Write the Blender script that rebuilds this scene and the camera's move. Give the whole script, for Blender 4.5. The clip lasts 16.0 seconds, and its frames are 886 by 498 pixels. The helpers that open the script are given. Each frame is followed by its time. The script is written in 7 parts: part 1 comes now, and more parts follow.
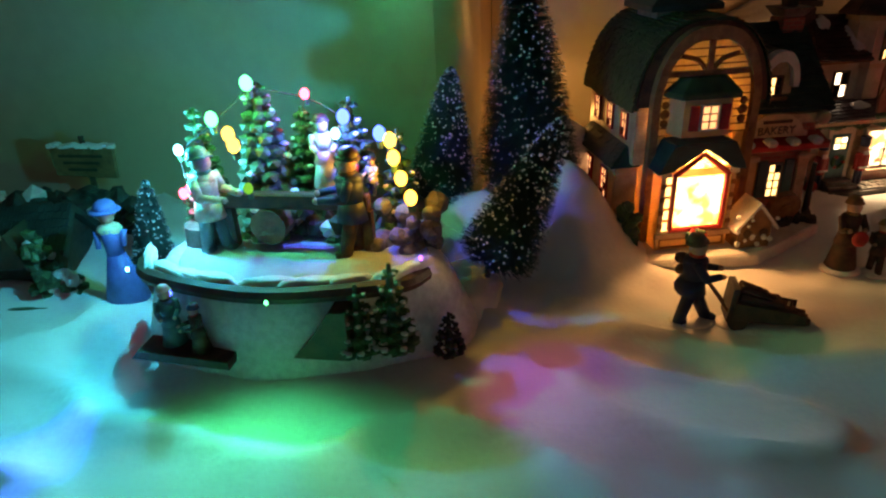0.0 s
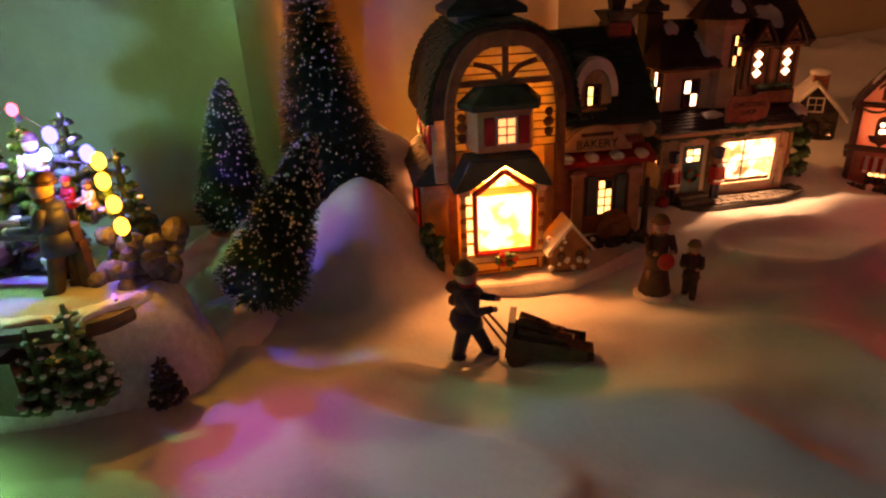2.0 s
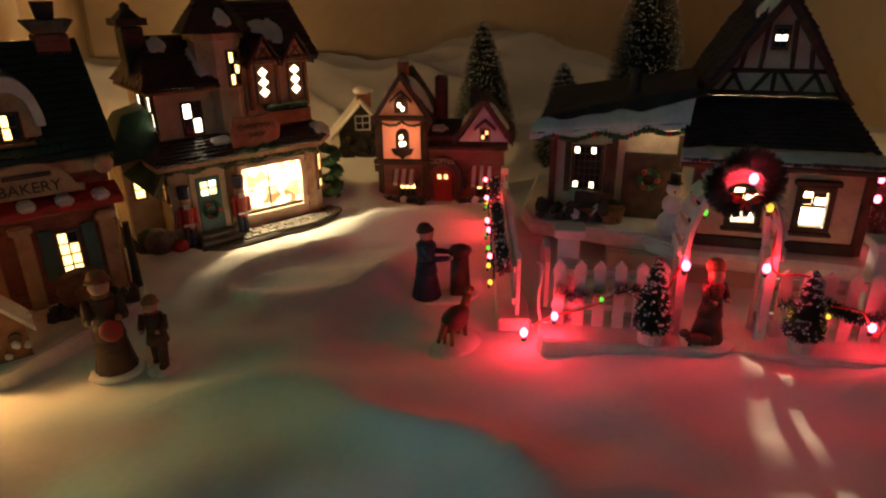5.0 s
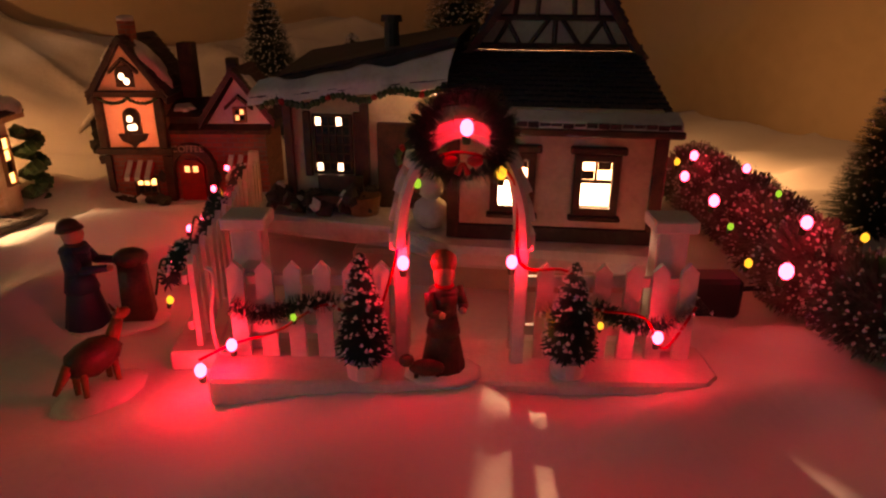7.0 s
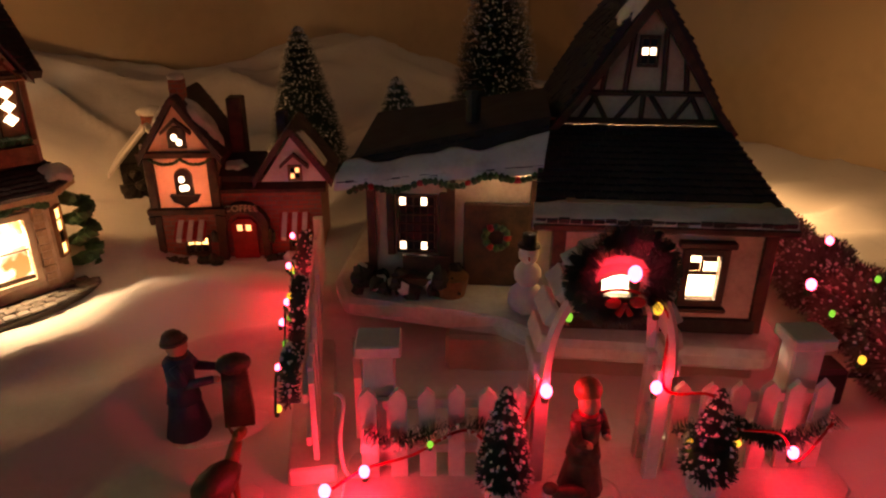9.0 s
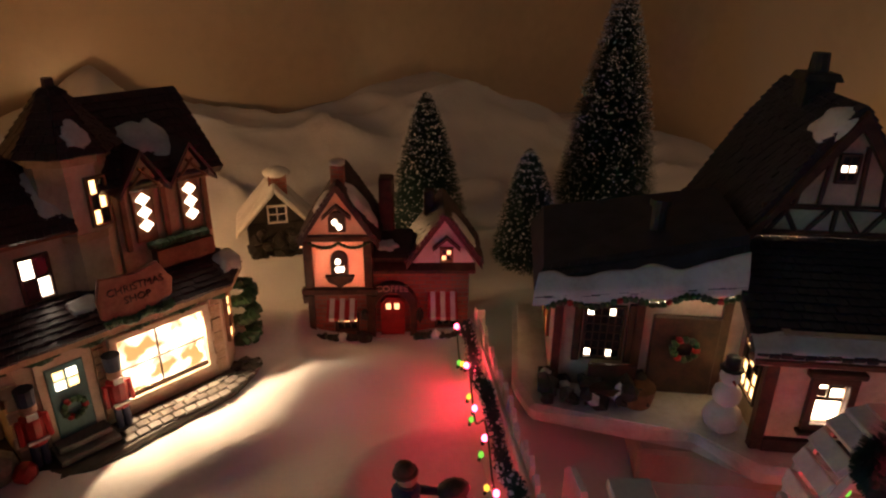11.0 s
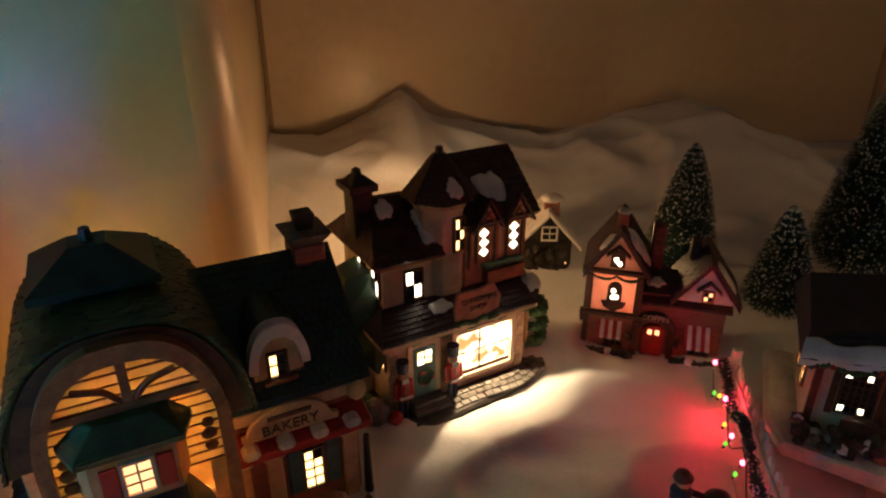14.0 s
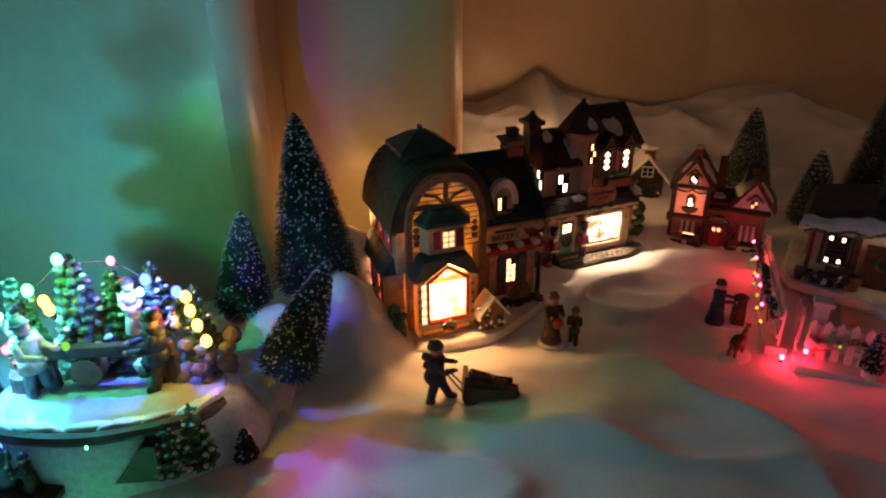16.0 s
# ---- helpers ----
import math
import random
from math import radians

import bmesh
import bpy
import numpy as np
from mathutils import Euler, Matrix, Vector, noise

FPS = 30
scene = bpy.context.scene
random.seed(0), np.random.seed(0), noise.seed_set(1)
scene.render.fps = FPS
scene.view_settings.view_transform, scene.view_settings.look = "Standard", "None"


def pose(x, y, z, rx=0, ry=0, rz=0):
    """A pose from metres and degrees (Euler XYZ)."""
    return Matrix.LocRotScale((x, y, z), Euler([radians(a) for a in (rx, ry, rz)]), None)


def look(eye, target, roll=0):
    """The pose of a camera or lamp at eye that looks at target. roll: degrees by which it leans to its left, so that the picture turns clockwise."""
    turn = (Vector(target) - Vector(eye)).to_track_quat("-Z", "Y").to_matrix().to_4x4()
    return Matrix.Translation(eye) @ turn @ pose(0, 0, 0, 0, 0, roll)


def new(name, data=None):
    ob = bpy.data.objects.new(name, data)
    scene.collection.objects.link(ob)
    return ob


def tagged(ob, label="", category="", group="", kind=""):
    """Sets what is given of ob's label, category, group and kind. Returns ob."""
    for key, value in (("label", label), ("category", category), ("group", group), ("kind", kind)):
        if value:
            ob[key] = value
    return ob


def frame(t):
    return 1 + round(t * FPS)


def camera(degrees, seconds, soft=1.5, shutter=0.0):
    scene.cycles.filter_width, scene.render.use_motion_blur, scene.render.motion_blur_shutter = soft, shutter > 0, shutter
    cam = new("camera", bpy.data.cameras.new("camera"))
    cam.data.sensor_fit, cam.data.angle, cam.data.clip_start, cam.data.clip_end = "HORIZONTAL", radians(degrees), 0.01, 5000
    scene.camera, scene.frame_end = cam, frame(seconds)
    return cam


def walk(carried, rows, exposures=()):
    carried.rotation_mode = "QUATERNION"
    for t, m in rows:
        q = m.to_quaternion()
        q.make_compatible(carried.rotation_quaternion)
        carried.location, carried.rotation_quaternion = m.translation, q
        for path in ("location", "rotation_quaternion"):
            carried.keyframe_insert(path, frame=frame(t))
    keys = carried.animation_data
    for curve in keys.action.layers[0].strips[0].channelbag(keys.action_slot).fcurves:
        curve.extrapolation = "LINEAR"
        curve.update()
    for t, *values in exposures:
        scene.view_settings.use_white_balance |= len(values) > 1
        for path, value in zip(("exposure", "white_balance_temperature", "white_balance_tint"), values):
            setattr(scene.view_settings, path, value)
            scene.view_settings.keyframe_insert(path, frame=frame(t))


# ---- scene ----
cam = camera(68.5, 16.0, soft=2.2)
# seconds, eye x, y, z, yaw, pitch, roll
ROWS = [
    (0.0, 0.0681, 0.0841, 0.2322, 9.83, -25.83, -2.55),
    (0.5, 0.1044, 0.0784, 0.2261, 9.67, -25.70, -2.50),
    (1.0, 0.1422, 0.1028, 0.2199, 9.49, -25.60, -2.46),
    (1.5, 0.1713, 0.1312, 0.2209, 9.35, -25.28, -2.67),
    (2.0, 0.1991, 0.1475, 0.2166, 8.53, -24.82, -2.85),
    (2.5, 0.2156, 0.1523, 0.2184, 6.23, -24.63, -2.50),
    (3.0, 0.2435, 0.1652, 0.2125, 3.20, -24.43, -2.40),
    (3.5, 0.2711, 0.1795, 0.2066, -2.32, -24.09, -1.92),
    (4.0, 0.2926, 0.1912, 0.2026, -10.00, -23.76, -1.25),
    (4.5, 0.3078, 0.2058, 0.1920, -16.46, -23.14, -0.94),
    (5.0, 0.3357, 0.2110, 0.1887, -20.86, -22.74, -0.78),
    (5.2, 0.3486, 0.2154, 0.1849, -22.76, -22.76, -0.60),
    (7.3, 0.4744, 0.2676, 0.1353, -30.44, -21.20, 0.32),
    (7.5, 0.4695, 0.2731, 0.1386, -30.89, -21.84, 0.36),
    (8.0, 0.4648, 0.2835, 0.1447, -31.53, -21.63, 0.28),
    (8.2, 0.4619, 0.2885, 0.1549, -31.78, -22.13, 0.32),
    (10.3, 0.3791, 0.3510, 0.2066, -32.77, -22.90, 0.62),
    (10.5, 0.3773, 0.3564, 0.2131, -32.11, -22.83, 0.27),
    (11.0, 0.3634, 0.3763, 0.2394, -30.46, -23.09, 0.66),
    (11.5, 0.3599, 0.3850, 0.2560, -26.83, -23.42, 0.42),
    (12.0, 0.3455, 0.3902, 0.2632, -23.71, -23.73, 0.35),
    (12.5, 0.3228, 0.3848, 0.2725, -20.80, -24.08, 0.28),
    (13.0, 0.3042, 0.3756, 0.2788, -17.57, -24.51, 0.26),
    (13.5, 0.2886, 0.3636, 0.2838, -14.64, -24.98, 0.01),
    (14.0, 0.2670, 0.3267, 0.3190, -12.22, -25.19, -0.03),
    (14.5, 0.2433, 0.2776, 0.3434, -9.72, -25.15, -0.20),
    (15.0, 0.1965, 0.1888, 0.3466, -7.41, -25.74, 0.02),
    (15.5, 0.1698, 0.0889, 0.3642, -5.31, -26.28, -0.28),
    (16.0, 0.1384, 0.0138, 0.3647, -3.97, -25.83, -0.69),
]
# seconds, stops, kelvin, tint
EXPOSURES = [
    (0.0, -0.3, 7400, 20), (1.0, -0.3, 8600, 36), (2.0, -0.2, 11500, 68), (3.0, -0.1, 9600, 42), (3.5, -0.2, 6000, 84), (4.0, -0.1, 7400, 20), (4.5, -0.15, 7800, 22), (5.0, 0.05, 6600, 2),
    (7.4, -0.15, 10400, 52), (7.7, -0.15, 9800, 52), (8.0, 0.0, 5300, 70), (8.25, -0.1, 8800, 40), (10.3, 0.08, 6500, 24), (14.5, 0.1, 6500, 14), (15.0, 0.05, 6700, 20), (15.5, -0.05, 6700, 44), (16.0, 0.0, 6700, 30),
]
walk(cam, [(t, pose(x, y, z, 0, 0, yaw) @ pose(0, 0, 0, 90 + pitch, 0, 0) @ pose(0, 0, 0, 0, 0, roll))
           for t, x, y, z, yaw, pitch, roll in ROWS], EXPOSURES)

# ---- light ----
world = bpy.data.worlds.new("dim_room")
scene.world = world
world.use_nodes = True
world.node_tree.nodes["Background"].inputs[0].default_value = (0.78, 0.82, 1.0, 1)
world.node_tree.nodes["Background"].inputs[1].default_value = 0.045


def lamp(name, place, colour, watts, radius=0.003):
    data = bpy.data.lights.new(name, "POINT")
    data.color, data.energy, data.shadow_soft_size = colour, watts, radius
    ob = new(name, data)
    ob.location = place
    return ob


def cone_lamp(name, place, aim, colour, watts, degrees):
    """An added spot lamp that throws a soft cone."""
    data = bpy.data.lights.new(name, "SPOT")
    data.color, data.energy, data.shadow_soft_size, data.spot_size, data.spot_blend = colour, watts, 0.0015, radians(degrees), 1.0
    ob = new(name, data)
    ob.matrix_world = look(place, aim)
    return ob


# ---- materials ----
def mat(name, colour, rough=0.6, second=None, scale=120.0, bump=0.15, fine=900.0, metal=0.0, spec=0.5, mix=0.5, sheen=0.0):
    """A painted or natural surface: two colours mottled at two scales, with fine relief."""
    m = bpy.data.materials.new(name)
    m.use_nodes = True
    nt = m.node_tree
    b = nt.nodes["Principled BSDF"]
    b.inputs["Roughness"].default_value, b.inputs["Metallic"].default_value = rough, metal
    b.inputs["Specular IOR Level"].default_value = spec
    b.inputs["Sheen Weight"].default_value = sheen
    tc = nt.nodes.new("ShaderNodeTexCoord")
    n1, n2 = nt.nodes.new("ShaderNodeTexNoise"), nt.nodes.new("ShaderNodeTexNoise")
    n1.inputs["Scale"].default_value, n2.inputs["Scale"].default_value = scale, fine
    n1.inputs["Detail"].default_value = n2.inputs["Detail"].default_value = 4
    for n in (n1, n2):
        nt.links.new(tc.outputs["Object"], n.inputs["Vector"])
    add = nt.nodes.new("ShaderNodeMath")
    add.operation = "MULTIPLY_ADD"
    nt.links.new(n2.outputs["Fac"], add.inputs[0])
    add.inputs[1].default_value = 0.4
    nt.links.new(n1.outputs["Fac"], add.inputs[2])
    ramp = nt.nodes.new("ShaderNodeValToRGB")
    second = second or tuple(c * 0.55 for c in colour)
    ramp.color_ramp.elements[0].position, ramp.color_ramp.elements[1].position = mix - 0.0, mix + 0.35
    ramp.color_ramp.elements[0].color, ramp.color_ramp.elements[1].color = (*second, 1), (*colour, 1)
    nt.links.new(add.outputs[0], ramp.inputs["Fac"])
    nt.links.new(ramp.outputs["Color"], b.inputs["Base Color"])
    if bump:
        bp = nt.nodes.new("ShaderNodeBump")
        bp.inputs["Strength"].default_value, bp.inputs["Distance"].default_value = bump, 0.001
        nt.links.new(add.outputs[0], bp.inputs["Height"])
        nt.links.new(bp.outputs["Normal"], b.inputs["Normal"])
    return m


def ribbed(name, colour, second, step, axis="Z", rough=0.5, depth=0.0006, bricks=False):
    """Glazed relief: courses of shingles, or bricks with pale joints."""
    m = mat(name, colour, rough, second, 90, 0.0)
    nt = m.node_tree
    b, tc = nt.nodes["Principled BSDF"], next(n for n in nt.nodes if n.type == "TEX_COORD")
    if bricks:
        t = nt.nodes.new("ShaderNodeTexBrick")
        t.inputs["Scale"].default_value = 1.0
        t.inputs["Brick Width"].default_value, t.inputs["Row Height"].default_value, t.inputs["Mortar Size"].default_value = step * 2.4, step, step * 0.12
        comb, sep = nt.nodes.new("ShaderNodeCombineXYZ"), nt.nodes.new("ShaderNodeSeparateXYZ")
        nt.links.new(tc.outputs["Object"], sep.inputs[0])
        su = nt.nodes.new("ShaderNodeMath")
        nt.links.new(sep.outputs[0], su.inputs[0])
        nt.links.new(sep.outputs[1], su.inputs[1])
        nt.links.new(su.outputs[0], comb.inputs[0])
        nt.links.new(sep.outputs[2], comb.inputs[1])
        nt.links.new(comb.outputs[0], t.inputs["Vector"])
        t.inputs["Color1"].default_value, t.inputs["Color2"].default_value, t.inputs["Mortar"].default_value = (*colour, 1), (*second, 1), (0.25, 0.16, 0.12, 1)
        nt.links.new(t.outputs["Color"], b.inputs["Base Color"])
        height, inv = t.outputs["Fac"], True
    else:
        t = nt.nodes.new("ShaderNodeTexWave")
        t.bands_direction, t.wave_profile = axis, "SAW"
        t.inputs["Scale"].default_value = 0.314 / step
        t.inputs["Distortion"].default_value = 1.2
        t.inputs["Detail Scale"].default_value = 2.0
        nt.links.new(tc.outputs["Object"], t.inputs["Vector"])
        height, inv = t.outputs["Fac"], False
    bp = nt.nodes.new("ShaderNodeBump")
    bp.invert = inv
    bp.inputs["Strength"].default_value, bp.inputs["Distance"].default_value = 0.8, depth
    nt.links.new(height, bp.inputs["Height"])
    nt.links.new(bp.outputs["Normal"], b.inputs["Normal"])
    return m


def glow(name, colour, strength, second=None, scale=150.0, clear=0.0):
    """A lit pane or bulb; second: the darker shapes that show in the pane; clear: how much of it is open to the lamp behind."""
    m = bpy.data.materials.new(name)
    m.use_nodes = True
    nt = m.node_tree
    nt.nodes.remove(nt.nodes["Principled BSDF"])
    out = nt.nodes["Material Output"]
    e = nt.nodes.new("ShaderNodeEmission")
    e.inputs[0].default_value, e.inputs[1].default_value = (*colour, 1), strength
    if second:
        tc, n, r = nt.nodes.new("ShaderNodeTexCoord"), nt.nodes.new("ShaderNodeTexNoise"), nt.nodes.new("ShaderNodeValToRGB")
        n.inputs["Scale"].default_value = scale
        r.color_ramp.elements[0].position, r.color_ramp.elements[1].position = 0.42, 0.6
        r.color_ramp.elements[0].color, r.color_ramp.elements[1].color = (*second, 1), (*colour, 1)
        nt.links.new(tc.outputs["Object"], n.inputs["Vector"])
        nt.links.new(n.outputs["Fac"], r.inputs["Fac"])
        nt.links.new(r.outputs["Color"], e.inputs[0])
    if clear:
        t, mx = nt.nodes.new("ShaderNodeBsdfTransparent"), nt.nodes.new("ShaderNodeMixShader")
        mx.inputs[0].default_value = clear
        nt.links.new(e.outputs[0], mx.inputs[1])
        nt.links.new(t.outputs[0], mx.inputs[2])
        nt.links.new(mx.outputs[0], out.inputs[0])
    else:
        nt.links.new(e.outputs[0], out.inputs[0])
    return m


SNOW = mat("cotton_batting", (0.82, 0.8, 0.78), 0.95, (0.7, 0.68, 0.66), 14, 0.5, 260, spec=0.1, mix=0.35, sheen=0.3)
PLASTER = mat("tan_wall_paint", (0.6, 0.46, 0.3), 0.33, (0.48, 0.36, 0.23), 5, 0.8, 60, spec=0.5, mix=0.4)
CERAMIC_SNOW = mat("white_glazed_snow", (0.78, 0.75, 0.72), 0.45, (0.55, 0.5, 0.47), 60, 0.3, 400, mix=0.4)
CREAM = mat("cream_glaze", (0.72, 0.58, 0.43), 0.4, (0.52, 0.38, 0.26), 70, 0.3, 500)
TAN = mat("tan_glaze", (0.6, 0.43, 0.26), 0.45, (0.38, 0.24, 0.14), 80, 0.4, 500)
TIMBER = mat("dark_timber_glaze", (0.1, 0.045, 0.025), 0.5, (0.035, 0.018, 0.012), 120, 0.5, 700)
OAK = mat("brown_trim_glaze", (0.3, 0.14, 0.06), 0.5, (0.16, 0.07, 0.03), 120, 0.4, 700)
SIGN_RED = mat("faded_red_sign", (0.42, 0.17, 0.11), 0.5, (0.25, 0.08, 0.05), 90, 0.4, 500)
RED = mat("red_glaze", (0.5, 0.03, 0.03), 0.4, (0.28, 0.015, 0.015), 90, 0.2, 500)
BRICK = ribbed("red_brick_glaze", (0.42, 0.12, 0.075), (0.27, 0.07, 0.045), 0.0032, bricks=True)
ROOF_GREEN = ribbed("green_shingle_glaze", (0.035, 0.085, 0.04), (0.012, 0.03, 0.018), 0.0045, rough=0.45)
ROOF_TEAL = ribbed("dark_teal_shingle_glaze", (0.018, 0.05, 0.045), (0.008, 0.02, 0.02), 0.0045, rough=0.45)
ROOF_PLUM = ribbed("plum_shingle_glaze", (0.07, 0.03, 0.035), (0.03, 0.014, 0.018), 0.0045, rough=0.45)
ROOF_SLATE = ribbed("slate_shingle_glaze", (0.035, 0.033, 0.045), (0.015, 0.014, 0.02), 0.0055, rough=0.5)
GREEN = mat("leaf_green_glaze", (0.05, 0.13, 0.05), 0.5, (0.015, 0.05, 0.02), 150, 0.6, 700)
GREY = mat("grey_stone_glaze", (0.2, 0.18, 0.16), 0.6, (0.09, 0.08, 0.07), 110, 0.8, 600)
DARK = mat("dark_earth_glaze", (0.05, 0.04, 0.03), 0.6, (0.02, 0.016, 0.012), 110, 0.8, 600)
BLACK = mat("black_plastic", (0.015, 0.015, 0.016), 0.4, (0.01, 0.01, 0.01), 60, 0.1)
PANE_DARK = mat("unlit_pane", (0.02, 0.02, 0.025), 0.15, (0.012, 0.01, 0.012), 60, 0.0)
TEAL = mat("teal_paint", (0.08, 0.2, 0.2), 0.45, (0.05, 0.12, 0.13), 90, 0.2)
BRISTLE = mat("dark_green_bristle", (0.03, 0.095, 0.08), 0.5, (0.012, 0.04, 0.034), 60, 0.0)
FROST = mat("white_frost_flock", (0.8, 0.82, 0.84), 0.7, (0.6, 0.62, 0.66), 300, 0.0)
WOOD = mat("pale_turned_wood", (0.55, 0.4, 0.24), 0.6, (0.4, 0.27, 0.15), 60, 0.2)
PICKET = mat("white_fence_paint", (0.76, 0.72, 0.68), 0.5, (0.6, 0.55, 0.52), 60, 0.2, 500)
BLUE = mat("blue_paint", (0.06, 0.16, 0.5), 0.5, (0.04, 0.09, 0.3), 90, 0.2)
NAVY = mat("navy_paint", (0.03, 0.04, 0.09), 0.55, (0.015, 0.02, 0.05), 90, 0.2)
SKIN = mat("painted_skin_tone", (0.55, 0.33, 0.23), 0.5, (0.45, 0.25, 0.17), 200, 0.1)
PORCELAIN = mat("thin_ochre_porcelain", (0.74, 0.54, 0.26), 0.45, (0.55, 0.36, 0.14), 90, 0.4, 600)
nt = PORCELAIN.node_tree
through_light, blend = nt.nodes.new("ShaderNodeBsdfTranslucent"), nt.nodes.new("ShaderNodeMixShader")
through_light.inputs[0].default_value, blend.inputs[0].default_value = (0.92, 0.66, 0.3, 1), 0.26
nt.links.new(nt.nodes["Principled BSDF"].outputs[0], blend.inputs[1])
nt.links.new(through_light.outputs[0], blend.inputs[2])
nt.links.new(blend.outputs[0], nt.nodes["Material Output"].inputs[0])
PEACH = mat("thin_peach_porcelain", (0.8, 0.56, 0.45), 0.45, (0.68, 0.44, 0.34), 90, 0.2, 600)
nt = PEACH.node_tree
through_light, blend = nt.nodes.new("ShaderNodeBsdfTranslucent"), nt.nodes.new("ShaderNodeMixShader")
through_light.inputs[0].default_value, blend.inputs[0].default_value = (0.95, 0.62, 0.48, 1), 0.25
nt.links.new(nt.nodes["Principled BSDF"].outputs[0], blend.inputs[1])
nt.links.new(through_light.outputs[0], blend.inputs[2])
nt.links.new(blend.outputs[0], nt.nodes["Material Output"].inputs[0])
WARM = glow("lit_pane_warm", (1.0, 0.62, 0.22), 4.0)
WARM_RED = glow("lit_pane_amber", (1.0, 0.5, 0.2), 2.2)
WARM_WHITE = glow("lit_pane_white", (1.0, 0.85, 0.6), 5.0)
SHOP_BAKERY = glow("lit_shop_pane_amber", (1.0, 0.66, 0.28), 15.0, (0.4, 0.17, 0.03), 60, clear=0.55)
SHOP_TOY = glow("lit_shop_pane_pale", (1.0, 0.84, 0.55), 7.0, (0.16, 0.075, 0.02), 70, clear=0.55)
PANE_COTTAGE = glow("lit_cottage_pane", (1.0, 0.86, 0.62), 5.0, clear=0.55)


# ---- building helpers ----
def thing(name, x, y, z, turn=0.0, label="", category="", group="", kind=""):
    ob = new(name)
    ob.empty_display_size = 0.01
    ob.matrix_world = pose(x, y, z, 0, 0, turn)
    return tagged(ob, label, category, group, kind)


def solid(name, bm, material, smooth=False, bevel=0.0):
    if bevel:
        bmesh.ops.bevel(bm, geom=list(bm.edges), offset=bevel, segments=1, affect="EDGES", clamp_overlap=True)
    bmesh.ops.recalc_face_normals(bm, faces=bm.faces)
    me = bpy.data.meshes.new(name)
    bm.to_mesh(me)
    bm.free()
    for m in material if isinstance(material, (list, tuple)) else [material]:
        me.materials.append(m)
    if smooth:
        me.polygons.foreach_set("use_smooth", [True] * len(me.polygons))
    return me


HEAPS = {"topiary", "garland", "swag", "shrub", "rock_heap", "window_box", "sign_greenery", "snow_cap", "icing", "fir", "wreath"}


def part(name, bm, material, parent, label="", smooth=False, bevel=0.0, m=None):
    ob = new(name, solid(name, bm, material, smooth, bevel))
    ob.parent = parent
    if m is not None:
        ob.matrix_basis = m
    return tagged(ob, label, kind="stuff" if name in HEAPS else "")


def box(bm, x0, x1, y0, y1, z0, z1, m=0):
    v = [bm.verts.new((x, y, z)) for z in (z0, z1) for x, y in ((x0, y0), (x1, y0), (x1, y1), (x0, y1))]
    for f in ((3, 2, 1, 0), (4, 5, 6, 7), (0, 1, 5, 4), (1, 2, 6, 5), (2, 3, 7, 6), (3, 0, 4, 7)):
        bm.faces.new([v[i] for i in f]).material_index = m
    return bm


def loft(bm, a, b, m=0):
    """A closed solid between two loops of as many points."""
    a, b = [bm.verts.new(p) for p in a], [bm.verts.new(p) for p in b]
    n = len(a)
    bm.faces.new(a[::-1]).material_index = m
    bm.faces.new(b).material_index = m
    for i in range(n):
        bm.faces.new((a[i], a[(i + 1) % n], b[(i + 1) % n], b[i])).material_index = m
    return bm


def prism_y(bm, pts, y0, y1, m=0):
    return loft(bm, [(x, y0, z) for x, z in pts], [(x, y1, z) for x, z in pts], m)


def prism_x(bm, pts, x0, x1, m=0):
    return loft(bm, [(x0, y, z) for y, z in pts], [(x1, y, z) for y, z in pts], m)


def prism_z(bm, pts, z0, z1, m=0, shrink=1.0):
    cx, cy = sum(p[0] for p in pts) / len(pts), sum(p[1] for p in pts) / len(pts)
    return loft(bm, [(x, y, z0) for x, y in pts], [(cx + (x - cx) * shrink, cy + (y - cy) * shrink, z1) for x, y in pts], m)


def tube(bm, a, b, r0, r1, n=8, m=0):
    a, b = Vector(a), Vector(b)
    d = (b - a).normalized()
    u = d.orthogonal().normalized()
    w = d.cross(u)
    ring = [(math.cos(2 * math.pi * i / n), math.sin(2 * math.pi * i / n)) for i in range(n)]
    return loft(bm, [a + r0 * (c * u + s * w) for c, s in ring], [b + r1 * (c * u + s * w) for c, s in ring], m)


def ball(bm, c, r, m=0, sub=2, rough=0.0):
    r = (r, r, r) if isinstance(r, (int, float)) else r
    made = bmesh.ops.create_icosphere(bm, subdivisions=sub, radius=1.0)["verts"]
    for v in made:
        k = 1 + rough * random.uniform(-1, 1)
        v.co = Vector((c[0] + v.co.x * r[0] * k, c[1] + v.co.y * r[1] * k, c[2] + v.co.z * r[2] * k))
    for f in {f for v in made for f in v.link_faces}:
        f.material_index = m
    return bm


def slab(bm, p, thick, m=0):
    """A plate with the upper corners p and a thickness downwards."""
    return loft(bm, [Vector(q) - Vector((0, 0, thick)) for q in p], p, m)


def ring_curve(pts, n=6):
    """A smooth line through points."""
    out = []
    for i in range(len(pts) - 1):
        p0, p1, p2, p3 = [Vector(pts[min(max(k, 0), len(pts) - 1)]) for k in (i - 1, i, i + 1, i + 2)]
        for k in range(n):
            t = k / n
            out.append(0.5 * (2 * p1 + (p2 - p0) * t + (2 * p0 - 5 * p1 + 4 * p2 - p3) * t * t + (3 * p1 - p0 - 3 * p2 + p3) * t ** 3))
    return out + [Vector(pts[-1])]


def cord(bm, pts, r, n=6, m=0, smooth=6):
    """One bent round rod along a smooth line."""
    return bent(bm, ring_curve(pts, smooth), r, n, m)


